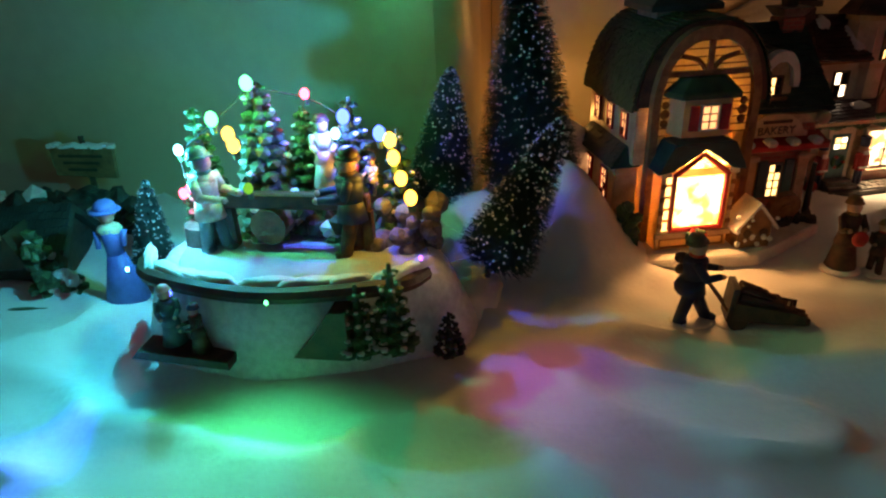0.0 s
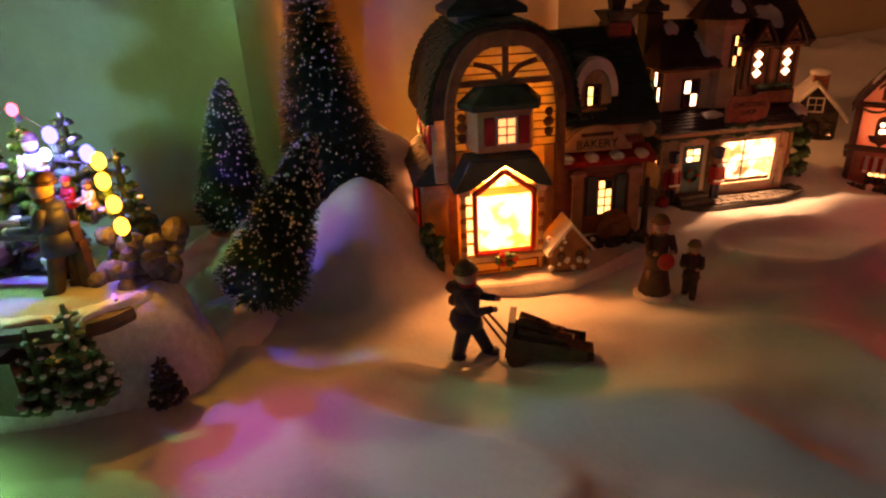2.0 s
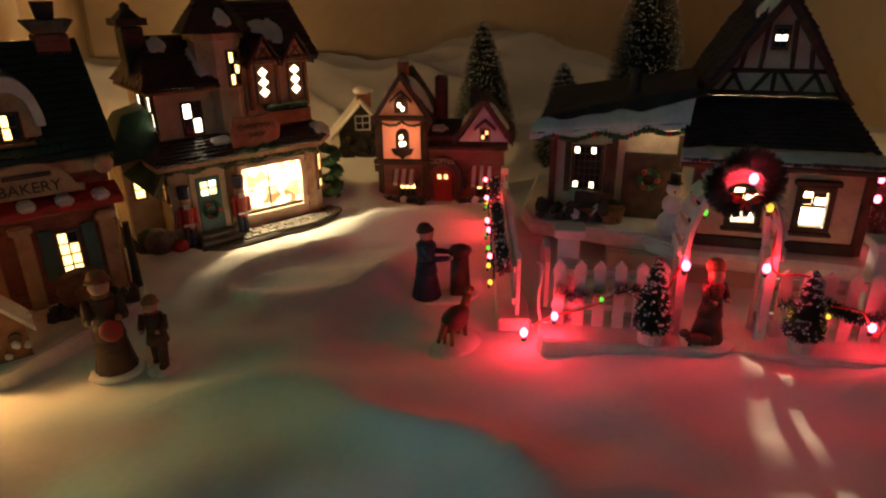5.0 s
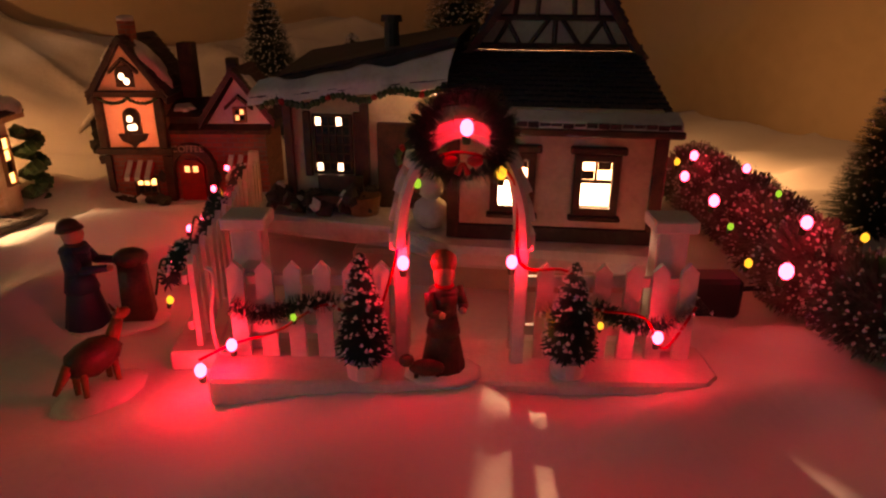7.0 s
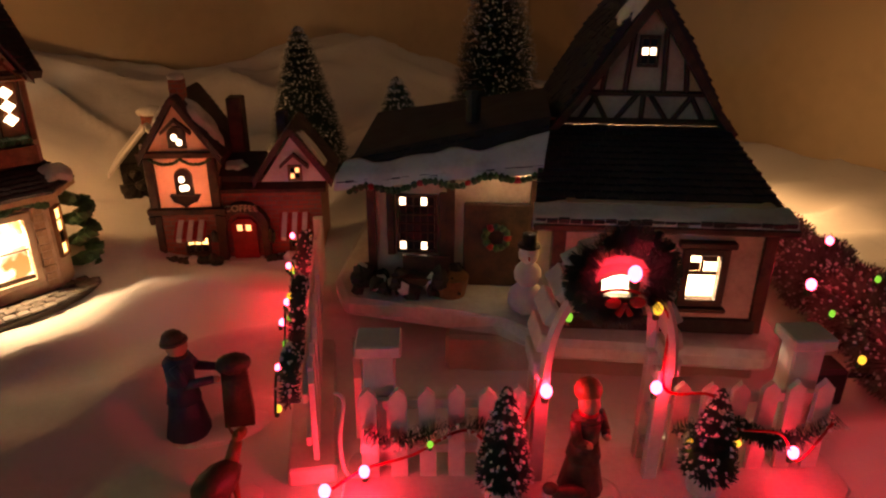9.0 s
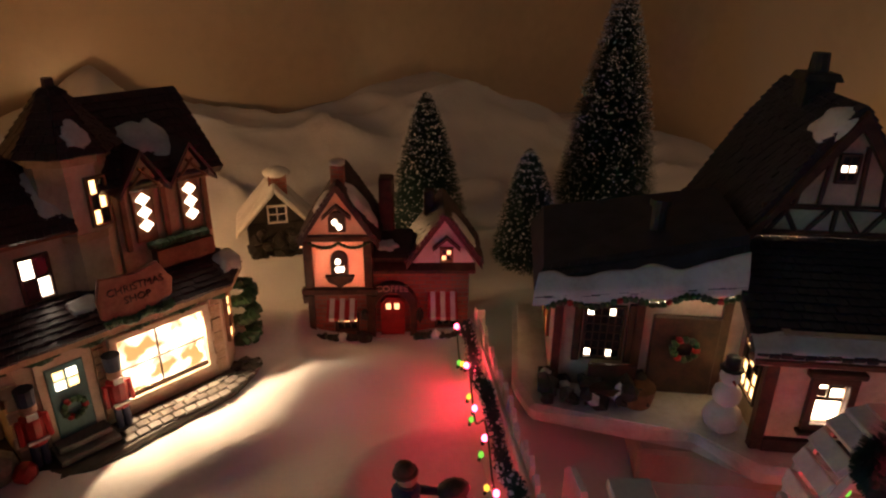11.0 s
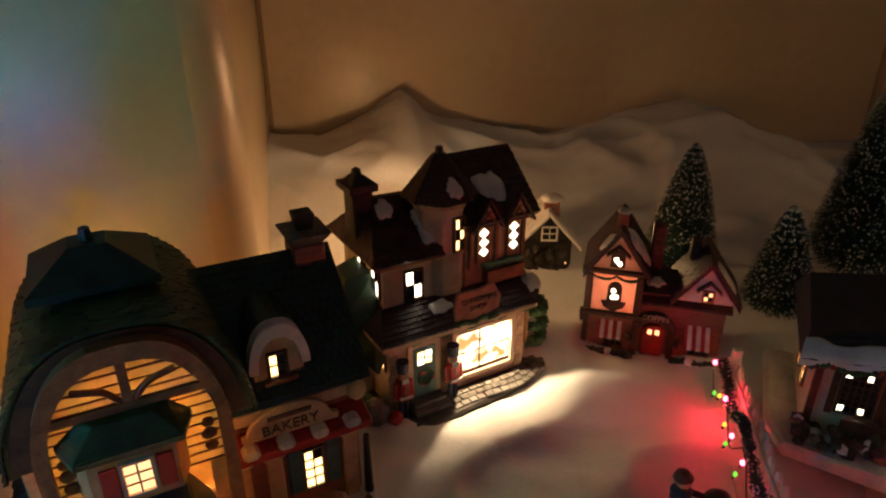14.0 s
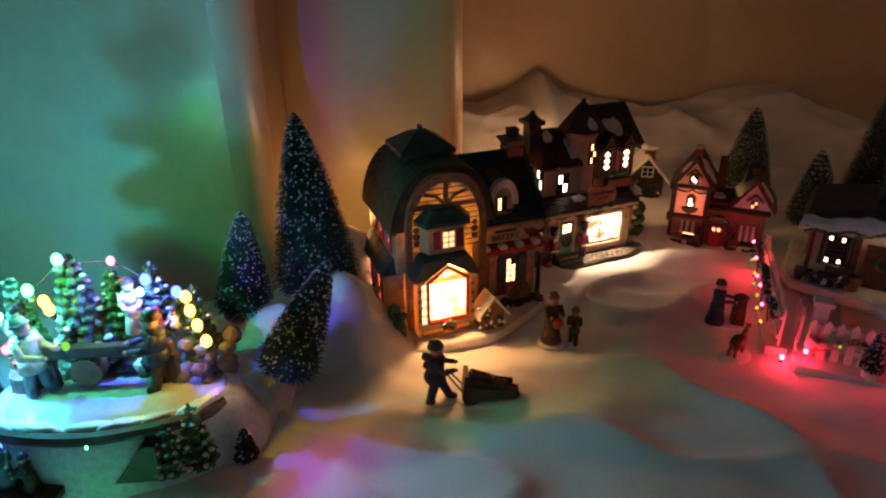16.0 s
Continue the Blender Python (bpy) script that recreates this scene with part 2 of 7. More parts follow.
def bent(bm, line, r, n=6, m=0):
    rings, u = [], None
    for i, p in enumerate(line):
        d = (line[min(i + 1, len(line) - 1)] - line[max(i - 1, 0)]).normalized()
        u = d.orthogonal().normalized() if u is None else (u - d * u.dot(d)).normalized()
        w = d.cross(u)
        rings.append([bm.verts.new(p + r * (math.cos(2 * math.pi * k / n) * u + math.sin(2 * math.pi * k / n) * w)) for k in range(n)])
    for a, b in zip(rings, rings[1:]):
        for k in range(n):
            bm.faces.new((a[k], a[(k + 1) % n], b[(k + 1) % n], b[k])).material_index = m
    bm.faces.new(rings[0][::-1]).material_index = m
    bm.faces.new(rings[-1]).material_index = m
    return bm


def stack(bm, loops, m=0):
    """One closed body through a stack of loops of as many points."""
    rings = [[bm.verts.new(q) for q in loop] for loop in loops]
    for a, b in zip(rings, rings[1:]):
        for k in range(len(a)):
            bm.faces.new((a[k], a[(k + 1) % len(a)], b[(k + 1) % len(a)], b[k])).material_index = m
    bm.faces.new(rings[0][::-1]).material_index = m
    bm.faces.new(rings[-1]).material_index = m
    return bm


def snow_patch(parent, c, u, v, ru, rv, thick, seed, name="roof_snow", label=""):
    """A thin drift with an uneven outline lying on the slope spanned by u and v."""
    c, u, v = Vector(c), Vector(u).normalized(), Vector(v).normalized()
    n = u.cross(v)
    n = -n if n.z < 0 else n
    bm = bmesh.new()
    rings = []
    for k in range(1, 6):
        row = []
        for i in range(28):
            a = 2 * math.pi * i / 28
            w = 1 + 0.55 * noise.noise(Vector((math.cos(a) * 1.6, math.sin(a) * 1.6, seed * 3.7))) + 0.1 * noise.noise(Vector((math.cos(a) * 5, math.sin(a) * 5, seed)))
            q = k / 5
            row.append(bm.verts.new(c + u * (ru * q * w * math.cos(a)) + v * (rv * q * w * math.sin(a)) + n * (thick * (1 - q ** 5) - (0.0014 if k == 5 else 0))))
        rings.append(row)
    mid = bm.verts.new(c + n * thick)
    for i in range(28):
        bm.faces.new((mid, rings[0][i], rings[0][(i + 1) % 28]))
        for a, b in zip(rings, rings[1:]):
            bm.faces.new((a[i], b[i], b[(i + 1) % 28], a[(i + 1) % 28]))
    return part(name, bm, CERAMIC_SNOW, parent, label, smooth=True)


def snow_strip(parent, low, high, thick, seed, label, n=40):
    """A band of snow along an eave between two lines, with a wavy upper edge and a rounded lip."""
    (a0, a1), (b0, b1) = [Vector(p) for p in low], [Vector(p) for p in high]
    bm, rows = bmesh.new(), []
    for j in range(9):
        row = []
        for i in range(n + 1):
            s, t = i / n, j / 8
            wave = 0.72 + 0.28 * noise.noise(Vector((s * 6, seed, 0.5))) + 0.03 * math.sin(s * 23 + seed)
            p = a0.lerp(a1, s).lerp(b0.lerp(b1, s), t * wave)
            lump = 0.8 + 0.25 * noise.noise(Vector((s * 14, t * 3, seed)))
            up = thick * lump * (1 - abs(2 * t - 1) ** 4) if j else -0.003 - 0.0015 * noise.noise(Vector((s * 11, 2, seed)))
            row.append(bm.verts.new(p + Vector((0, 0, up - (0.0015 if j == 8 else 0)))))
        rows.append(row)
    for r, q in zip(rows, rows[1:]):
        for i in range(n):
            bm.faces.new((r[i], r[i + 1], q[i + 1], q[i]))
    return part("eave_snow", bm, CERAMIC_SNOW, parent, label, smooth=True)


def shingles(parent, a, b, c, d, rows, cols, material, thick=0.0013, label="", ragged=0.25):
    """Courses of overlapping shingles over the slope a-b (eave) to d-c (ridge), joined as they are too small to pick apart."""
    a, b, c, d = Vector(a), Vector(b), Vector(c), Vector(d)
    n = (b - a).cross(d - a).normalized()
    if n.z < 0:
        n = -n
    verts, faces = [], []
    at = lambda u, v: a.lerp(b, u).lerp(d.lerp(c, u), v)
    for i in range(rows):
        for j in range(cols + 1):
            off = 0.5 * (i % 2)
            u0, u1 = max(0.0, (j - off + 0.04) / cols), min(1.0, (j + 1 - off - 0.04) / cols)
            if u1 - u0 < 0.2 / cols:
                continue
            v0, v1 = (i - ragged * random.random() * 0.6) / rows, min(1.0, (i + 1.15) / rows)
            up, q = n * (thick * random.uniform(0.8, 1.5)), len(verts)
            verts += [at(u0, v0) - n * 0.0006, at(u1, v0) - n * 0.0006, at(u0, v0) + up, at(u1, v0) + up, at(u1, v1) + n * 0.0002, at(u0, v1) + n * 0.0002]
            faces += [(q, q + 1, q + 3, q + 2), (q + 2, q + 3, q + 4, q + 5), (q, q + 2, q + 5), (q + 1, q + 4, q + 3)]
    me = bpy.data.meshes.new("shingles")
    me.from_pydata([tuple(v) for v in verts], [], faces)
    me.materials.append(material)
    ob = new("shingles", me)
    ob.parent = parent
    return tagged(ob, label, kind="stuff")


def pierced(bm, x0, x1, y0, y1, z0, z1, holes, m=0):
    """A wall of thickness y0..y1 with rectangular openings through it."""
    xs = sorted({x0, x1, *[h[0] for h in holes], *[h[1] for h in holes]})
    zs = sorted({z0, z1, *[h[2] for h in holes], *[h[3] for h in holes]})
    for a, b in zip(xs, xs[1:]):
        for c, d in zip(zs, zs[1:]):
            if not any(h[0] <= (a + b) / 2 <= h[1] and h[2] <= (c + d) / 2 <= h[3] for h in holes):
                box(bm, a, b, y0, y1, c, d, m)
    bmesh.ops.remove_doubles(bm, verts=bm.verts[:], dist=1e-6)
    return bm


def ring_frame(bm, x0, x1, z0, z1, rim, y0, y1):
    """One connected rectangular frame round an opening."""
    loops = [[bm.verts.new((x, y, z)) for x, z in ((x0 - g, z0 - g), (x1 + g, z0 - g), (x1 + g, z1 + g), (x0 - g, z1 + g))] for g, y in ((0, y1), (0, y0), (rim, y0), (rim, y1))]
    for a, b in zip(loops, loops[1:] + loops[:1]):
        for k in range(4):
            bm.faces.new((a[k], a[(k + 1) % 4], b[(k + 1) % 4], b[k]))
    return bm


def window(parent, m, w, h, cols, rows, lit, frame_mat=TIMBER, pane_mat=WARM, label="", rim=0.0014, deep=0.002):
    """A window in relief: frame and bars, and each pane on its own. lit: the cells (column, row from the top) that glow; None: all."""
    win = part("window", ring_frame(bmesh.new(), -w / 2, w / 2, 0, h, rim, -deep, 0.0008), frame_mat, parent, label, m=m)
    bar = min(0.0009, w / cols * 0.18)
    for i in range(1, cols):
        x = -w / 2 + w * i / cols
        part("glazing_bar", box(bmesh.new(), x - bar / 2, x + bar / 2, -deep * 0.8, 0.0004, 0, h), frame_mat, win)
    for i in range(1, rows):
        z = h * i / rows
        part("glazing_bar", box(bmesh.new(), -w / 2, w / 2, -deep * 0.7, 0.0003, z - bar / 2, z + bar / 2), frame_mat, win)
    for c in range(cols):
        for r in range(rows):
            bm = box(bmesh.new(), -w / 2 + w * c / cols + bar * 0.4, -w / 2 + w * (c + 1) / cols - bar * 0.4, -0.0008, 0.0002,
                     h - h * (r + 1) / rows + bar * 0.4, h - h * r / rows - bar * 0.4)
            on = lit is None or (c, r) in lit
            part("pane", bm, pane_mat if on else PANE_DARK, win)
    return win


def lettering(text, size, material, parent, m, name="lettering"):
    cu = bpy.data.curves.new("letters", "FONT")
    cu.body, cu.size, cu.align_x, cu.align_y, cu.extrude = text, size, "CENTER", "CENTER", 0.0003
    tmp = bpy.data.objects.new("letters", cu)
    scene.collection.objects.link(tmp)
    me = bpy.data.meshes.new_from_object(tmp.evaluated_get(bpy.context.evaluated_depsgraph_get()))
    bpy.data.objects.remove(tmp)
    me.materials.clear()
    me.materials.append(material)
    ob = new(name, me)
    ob.parent, ob.matrix_basis = parent, m
    return ob


# ---- ground and walls ----
def smooth_step(a, b, x):
    t = min(1, max(0, (x - a) / (b - a)))
    return t * t * (3 - 2 * t)


MOUNDS = (  # x, y, height, radius
    (0.08, 0.566, 0.058, 0.044), (0.1, 0.54, 0.02, 0.04),
    (0.04, 0.60, 0.03, 0.05), (-0.015, 0.56, 0.028, 0.045), (-0.08, 0.43, 0.016, 0.15), (0.09, 0.67, 0.03, 0.045),
    (-0.32, 0.5, 0.012, 0.14), (0.15, 0.70, 0.02, 0.05), (0.04, 0.25, 0.012, 0.09), (-0.12, 0.2, 0.014, 0.1), (0.46, 0.54, -0.007, 0.08), (0.38, 0.6, 0.004, 0.07), (0.45, 0.80, 0.02, 0.035), (0.50, 0.93, 0.005, 0.06),
    (0.66, 0.85, 0.012, 0.07), (0.12, 0.38, 0.003, 0.05), (0.2, 0.27, 0.01, 0.06),
)


RIDGE = ((0.0, 0.09), (0.1, 0.112), (0.145, 0.117), (0.2, 0.096), (0.285, 0.088), (0.345, 0.112), (0.397, 0.138), (0.432, 0.106), (0.5, 0.09), (0.6, 0.074), (0.68, 0.077), (0.755, 0.102), (0.822, 0.113), (0.888, 0.09), (0.98, 0.032), (1.3, 0.02))


def ridge_height(x):
    """The height to which the snow cloth is pushed up against the back wall."""
    for (x0, h0), (x1, h1) in zip(RIDGE, RIDGE[1:]):
        if x0 <= x <= x1:
            return h0 + (h1 - h0) * (0.5 * (x - x0) / (x1 - x0) + 0.5 * smooth_step(x0, x1, x))
    return 0.03


def height(x, y):
    h = -0.005
    for mx, my, mh, mr in MOUNDS:
        d2 = ((x - mx) ** 2 + (y - my) ** 2) / mr ** 2
        if d2 < 6:
            h += mh * math.exp(-d2 * 1.1)
    built = smooth_step(0.05, 0.12, math.hypot((x - 0.62) * 0.8, y - 0.53)) * smooth_step(0.06, 0.12, math.hypot(x - 0.2, y - 0.61)) * smooth_step(0.06, 0.11, math.hypot(x - 0.38, y - 0.77))
    h += 0.0085 * noise.noise(Vector((x * 9 + 3, y * 14, 0.3))) * (0.3 + 0.7 * built) + 0.004 * noise.noise(Vector((x * 22 + y * 14, y * 30, 1.7))) * built
    h += 0.0095 * built * (1 - abs(noise.noise(Vector((x * 8 + y * 5, y * 13 - x * 3, 7.7))))) ** 5
    h += 0.0012 * noise.noise(Vector((x * 90, y * 90, 4.1)))
    rise = smooth_step(0.86, 1.15, y + 0.03 * math.sin(x * 9))
    fold = 0.02 * (1 - abs(noise.noise(Vector((x * 7 + y * 4, y * 3 - x * 2, 11.3))))) ** 4 - 0.006 + 0.008 * noise.noise(Vector((x * 15, y * 9, 2.2)))
    h += (ridge_height(x) + fold * (1 - smooth_step(1.08, 1.16, y))) * rise * smooth_step(0.02, 0.1, x)
    return h


def build_ground():
    xs = [-1.3 + 0.02 * i for i in range(45)] + [-0.4 + 0.006 * i for i in range(234)] + [1.004 + 0.02 * i for i in range(18)]
    ys = [-0.9 + 0.02 * i for i in range(50)] + [0.1 + 0.006 * i for i in range(185)] + [1.21]
    verts = [(x, y, height(x, y)) for y in ys for x in xs]
    n = len(xs)
    faces = [(j * n + i, j * n + i + 1, j * n + n + i + 1, j * n + n + i) for j in range(len(ys) - 1) for i in range(n - 1)]
    me = bpy.data.meshes.new("ground")
    me.from_pydata(verts, [], faces)
    me.materials.append(SNOW)
    me.polygons.foreach_set("use_smooth", [True] * len(faces))
    tagged(new("ground", me), "white cotton batting spread in soft folds as snow", "snow", kind="structure")


build_ground()


def wall(name, x0, x1, y0, y1, z1=1.4, z0=-0.15, label="tan painted wall with a slight orange-peel texture", material=PLASTER, soft=0.006):
    me = solid(name, box(bmesh.new(), x0, x1, y0, y1, z0, z1), material, bevel=soft)
    return tagged(new(name, me), label, "wall", kind="structure")




def rounded_wall(name, x0, x1, y0, y1, r, z0=-0.15, z1=1.4):
    """A wall whose right front corner is a wide plastered round."""
    pts = [(x0, y0)] + [(x1 - r + r * math.sin(a), y0 + r - r * math.cos(a)) for a in [math.pi / 2 * k / 12 for k in range(13)]] + [(x1, y1), (x0, y1)]
    me = solid(name, prism_z(bmesh.new(), pts, z0, z1), PLASTER)
    me.polygons.foreach_set("use_smooth", [0.02 < abs(p.normal.x) < 0.999 and abs(p.normal.z) < 0.1 for p in me.polygons])
    return tagged(new(name, me), "tan painted wall with a rounded plaster corner", "wall", kind="structure")


rounded_wall("wall_left", -1.4, 0.006, 0.655, 1.4, 0.036)
rounded_wall("wall_pier", 0.0065, 0.222, 0.80, 1.4, 0.03)
wall("wall_back", 0.2225, 1.16, 1.2, 1.4)
wall("wall_right", 1.162, 1.36, -1.0, 1.4)
wall("wall_end", -1.5, -1.402, -1.0, 1.4)
tagged(new("ceiling", solid("ceiling", box(bmesh.new(), -1.5, 1.36, -0.2, 1.4, 1.402, 1.5), PLASTER)), "dim plain ceiling", "ceiling", kind="structure")


# ---- bakery ----
def arch_points(half, spring, apex, n=9):
    """The pointed arch from its right foot over the apex to its left foot."""
    right = []
    for i in range(n + 1):
        t = i / n
        right.append((half * math.cos(t * math.pi / 2) ** 0.75, spring + (apex - spring) * math.sin(t * math.pi / 2) ** 1.15))
    return right + [(-x, z) for x, z in right[-2::-1]]


def flat_arch(half, z0, spring, apex):
    return [(half, z0)] + arch_points(half, spring, apex) + [(-half, z0)]


def build_bakery():
    b = thing("bakery_house", 0.18, 0.578, 0.0, 16, "lit ceramic bakery house with green barrel roof and brick wing", "house")
    base = [(-0.068, -0.02), (-0.05, -0.034), (0.04, -0.036), (0.06, -0.026), (0.118, 0.006), (0.124, 0.03), (0.122, 0.115), (-0.058, 0.115), (-0.075, 0.05)]
    part("base", prism_z(bmesh.new(), base, -0.008, 0.006), [CERAMIC_SNOW], b, "snow-white glazed base", bevel=0.0015)
    bm = pierced(bmesh.new(), -0.037, 0.04, 0.006, 0.010, 0.006, 0.0905, [(-0.022, 0.014, 0.028, 0.066)])
    box(bm, -0.037, -0.033, 0.010, 0.112, 0.006, 0.114)
    box(bm, 0.036, 0.040, 0.010, 0.112, 0.006, 0.114)
    box(bm, -0.037, 0.04, 0.108, 0.112, 0.0065, 0.114)
    prism_y(bm, [(x + 0.0015, z) for x, z in flat_arch(0.044, 0.113, 0.1135, 0.165)], 0.1075, 0.1115)
    part("wall", bm, PORCELAIN, b)
    # gable boards, each on its own
    for i in range(13):
        z = 0.0906 + i * 0.0056
        half = 0.037 if z < 0.114 else 0.037 * max(0.0, 1 - ((z - 0.114) / 0.05) ** 2.0) ** 0.62
        if half > 0.004:
            part("plank", box(bmesh.new(), 0.0015 - half, 0.0015 + half, 0.0035, 0.0062, z, z + 0.0056), PORCELAIN, b, bevel=0.0007)
            part("joint", box(bmesh.new(), 0.0015 - half, 0.0015 + half, 0.003, 0.004, z - 0.0003, z + 0.0003 + 0.0002 * (i % 2)), OAK, b)
    for x0, x1 in ((-0.0365, -0.0275), (0.0295, 0.0395)):
        for k in range(5):
            z = 0.0675 + k * 0.0047
            part("plank", prism_x(bmesh.new(), [(0.006, z), (0.0045, z), (0.0052, z + 0.0044), (0.006, z + 0.0044)], x0, x1), PORCELAIN, b)
    for x0, x1 in ((-0.0365, -0.0345), (0.0245, 0.0395)):
        for k in range(12):
            z = 0.0075 + k * 0.005
            part("plank", prism_x(bmesh.new(), [(0.006, z), (0.0045, z), (0.0052, z + 0.0046), (0.006, z + 0.0046)], x0, x1), TAN, b)
    fascia, throat = arch_points(0.0495, 0.112, 0.1705), arch_points(0.0345, 0.112, 0.157)
    bm = bmesh.new()
    prism_y(bm, [(x + 0.0015, z) for x, z in fascia + throat[::-1]], 0.0063, 0.0085)
    part("roof_fascia", bm, TIMBER, b)
    outer, inner = arch_points(0.041, 0.115, 0.168), arch_points(0.035, 0.115, 0.159)
    bm = bmesh.new()
    prism_y(bm, [(0.0425, 0.0065)] + [(x + 0.0015, z) for x, z in outer] + [(-0.0395, 0.0065), (-0.0335, 0.0065)] + [(x + 0.0015, z) for x, z in inner[::-1]] + [(0.0365, 0.0065)], -0.001, 0.006)
    part("arch_trim", bm, OAK, b, "brown timber arch round the gable")
    bm = box(bmesh.new(), -0.033, 0.036, 0.001, 0.006, 0.1335, 0.1375)
    box(bm, -0.0005, 0.0035, 0.0012, 0.0062, 0.1375, 0.158)
    for s in (-1, 1):
        cord(bm, [(0.0015 + s * 0.003, 0.003, 0.1375), (0.0015 + s * 0.009, 0.003, 0.1445), (0.0015 + s * 0.021, 0.003, 0.148)], 0.0018, 5, smooth=3)
    part("gable_timber", bm, OAK, b)
    # barrel roof
    top, low = arch_points(0.0525, 0.109, 0.1715, 14), arch_points(0.0475, 0.109, 0.1665, 14)
    bm = bmesh.new()
    prism_y(bm, [(x + 0.0015, z) for x, z in top + low[::-1]], 0.0087, 0.114)
    part("barrel_roof", bm, ROOF_GREEN, b, "mossy green shingled barrel roof")
    moss = arch_points(0.0528, 0.109, 0.1718, 20)
    for (xa, za), (xb, zb) in zip(moss, moss[1:]):
        if za > zb:
            xa, za, xb, zb = xb, zb, xa, za
        shingles(b, (xa + 0.0015, 0.006, za), (xa + 0.0015, 0.1145, za), (xb + 0.0015, 0.1145, zb), (xb + 0.0015, 0.006, zb), 1, 22, ROOF_GREEN, 0.0014, ragged=0.5)
    # cupola
    bm = prism_z(bmesh.new(), [(-0.022, 0.046), (0.018, 0.046), (0.018, 0.084), (-0.022, 0.084)], 0.15, 0.176)
    part("cupola", bm, GREY, b, bevel=0.001)
    eave = [(-0.03, 0.038), (0.026, 0.038), (0.026, 0.092), (-0.03, 0.092)]
    bm = prism_z(bmesh.new(), eave, 0.174, 0.178)
    prism_z(bm, eave, 0.178, 0.191, shrink=0.3)
    tube(bm, (-0.002, 0.065, 0.19), (-0.002, 0.065, 0.197), 0.0035, 0.0025, 8)
    part("cupola_roof", bm, ROOF_TEAL, b, "dark pyramid cap")
    # shop bay
    bm = pierced(bmesh.new(), -0.034, 0.023, -0.016, -0.012, 0.006, 0.07, [(-0.023, 0.0145, 0.024, 0.064)])
    bay = part("shop_bay", bm, PORCELAIN, b)
    part("bay_side", box(bmesh.new(), -0.034, -0.031, -0.012, 0.006, 0.0062, 0.07), PORCELAIN, bay)
    part("bay_side", box(bmesh.new(), 0.020, 0.023, -0.012, 0.006, 0.0062, 0.07), PORCELAIN, bay)
    for x0, x1 in ((-0.0315, -0.0075), (0.0005, 0.0205)):
        part("base_panel", ring_frame(bmesh.new(), x0 + 0.0012, x1 - 0.0012, 0.0085, 0.0142, 0.0011, -0.0172, -0.0159), OAK, bay)
    for x in (-0.0328, 0.0213):
        part("bay_pilaster", box(bmesh.new(), x - 0.0016, x + 0.0016, -0.0176, -0.0161, 0.0208, 0.066), TAN, bay, bevel=0.0004)
        for k in range(4):
            part("bay_boss", box(bmesh.new(), x - 0.0021, x + 0.0021, -0.0182, -0.0177, 0.025 + k * 0.0105, 0.029 + k * 0.0105), OAK, bay, bevel=0.0003)
    part("bay_cornice", box(bmesh.new(), -0.0355, -0.0275, -0.0188, -0.0161, 0.0655, 0.069), CREAM, bay, bevel=0.0005)
    part("bay_cornice", box(bmesh.new(), 0.0175, 0.0245, -0.0188, -0.0161, 0.0655, 0.069), CREAM, bay, bevel=0.0005)
    part("sill", box(bmesh.new(), -0.036, 0.025, -0.019, -0.0162, 0.016, 0.0205), TAN, bay, bevel=0.0006)
    bm = prism_y(bmesh.new(), [(-0.023, 0.024), (0.0145, 0.024), (0.0145, 0.064), (-0.004, 0.076), (-0.023, 0.064)], -0.0155, -0.015)
    part("shop_pane", bm, SHOP_BAKERY, bay, "glowing amber shop window")
    bm = bmesh.new()
    for p, q in (((-0.0245, 0.023), (-0.0245, 0.066)), ((0.016, 0.023), (0.016, 0.066)), ((-0.026, 0.065), (-0.0042, 0.081)), ((0.0175, 0.065), (-0.0042, 0.081)), ((-0.025, 0.0225), (0.0165, 0.0225))):
        tube(bm, (p[0], -0.0172, p[1]), (q[0], -0.0172, q[1]), 0.0021, 0.0021, 6)
    part("window_surround", bm, RED, bay, "bright red window surround")
    bm = prism_y(bmesh.new(), [(-0.039, 0.068), (-0.036, 0.074), (-0.028, 0.09), (0.018, 0.09), (0.027, 0.073), (0.029, 0.068), (0.0185, 0.07), (-0.0042, 0.0865), (-0.027, 0.07)], -0.02, 0.0033)
    part("bay_roof", bm, ROOF_TEAL, b, "dark shingled bay roof with a peak", bevel=0.0008)
    for i in range(5):
        part("side_pane", box(bmesh.new(), -0.0302, -0.026, -0.0168, -0.0162, 0.022 + i * 0.0095, 0.029 + i * 0.0095), WARM, bay)
    bm = bmesh.new()
    for i in range(9):
        ball(bm, (-0.004 + 0.006 * math.cos(i * 0.7), -0.021, 0.018 + 0.0035 * math.sin(i * 0.7)), 0.0028, i % 3 == 0, 1, 0.2)
    part("wreath", bm, [GREEN, RED], b, "green wreath with red bow below the shop window")
    # oriel
    bm = prism_z(bmesh.new(), [(-0.026, 0.004), (-0.020, -0.01), (0.016, -0.01), (0.021, 0.004)], 0.092, 0.122)
    ori = part("oriel", bm, PORCELAIN, b)
    bm = prism_z(bmesh.new(), [(-0.031, 0.0033), (-0.024, -0.014), (0.02, -0.014), (0.026, 0.0033)], 0.12, 0.124)
    loft(bm, [(-0.031, 0.0033, 0.124), (-0.024, -0.014, 0.124), (0.02, -0.014, 0.124), (0.026, 0.0033, 0.124)],
         [(-0.02, 0.0033, 0.1335), (-0.014, -0.004, 0.1335), (0.01, -0.004, 0.1335), (0.016, 0.0033, 0.1335)])
    part("oriel_roof", bm, ROOF_GREEN, ori, bevel=0.0006)
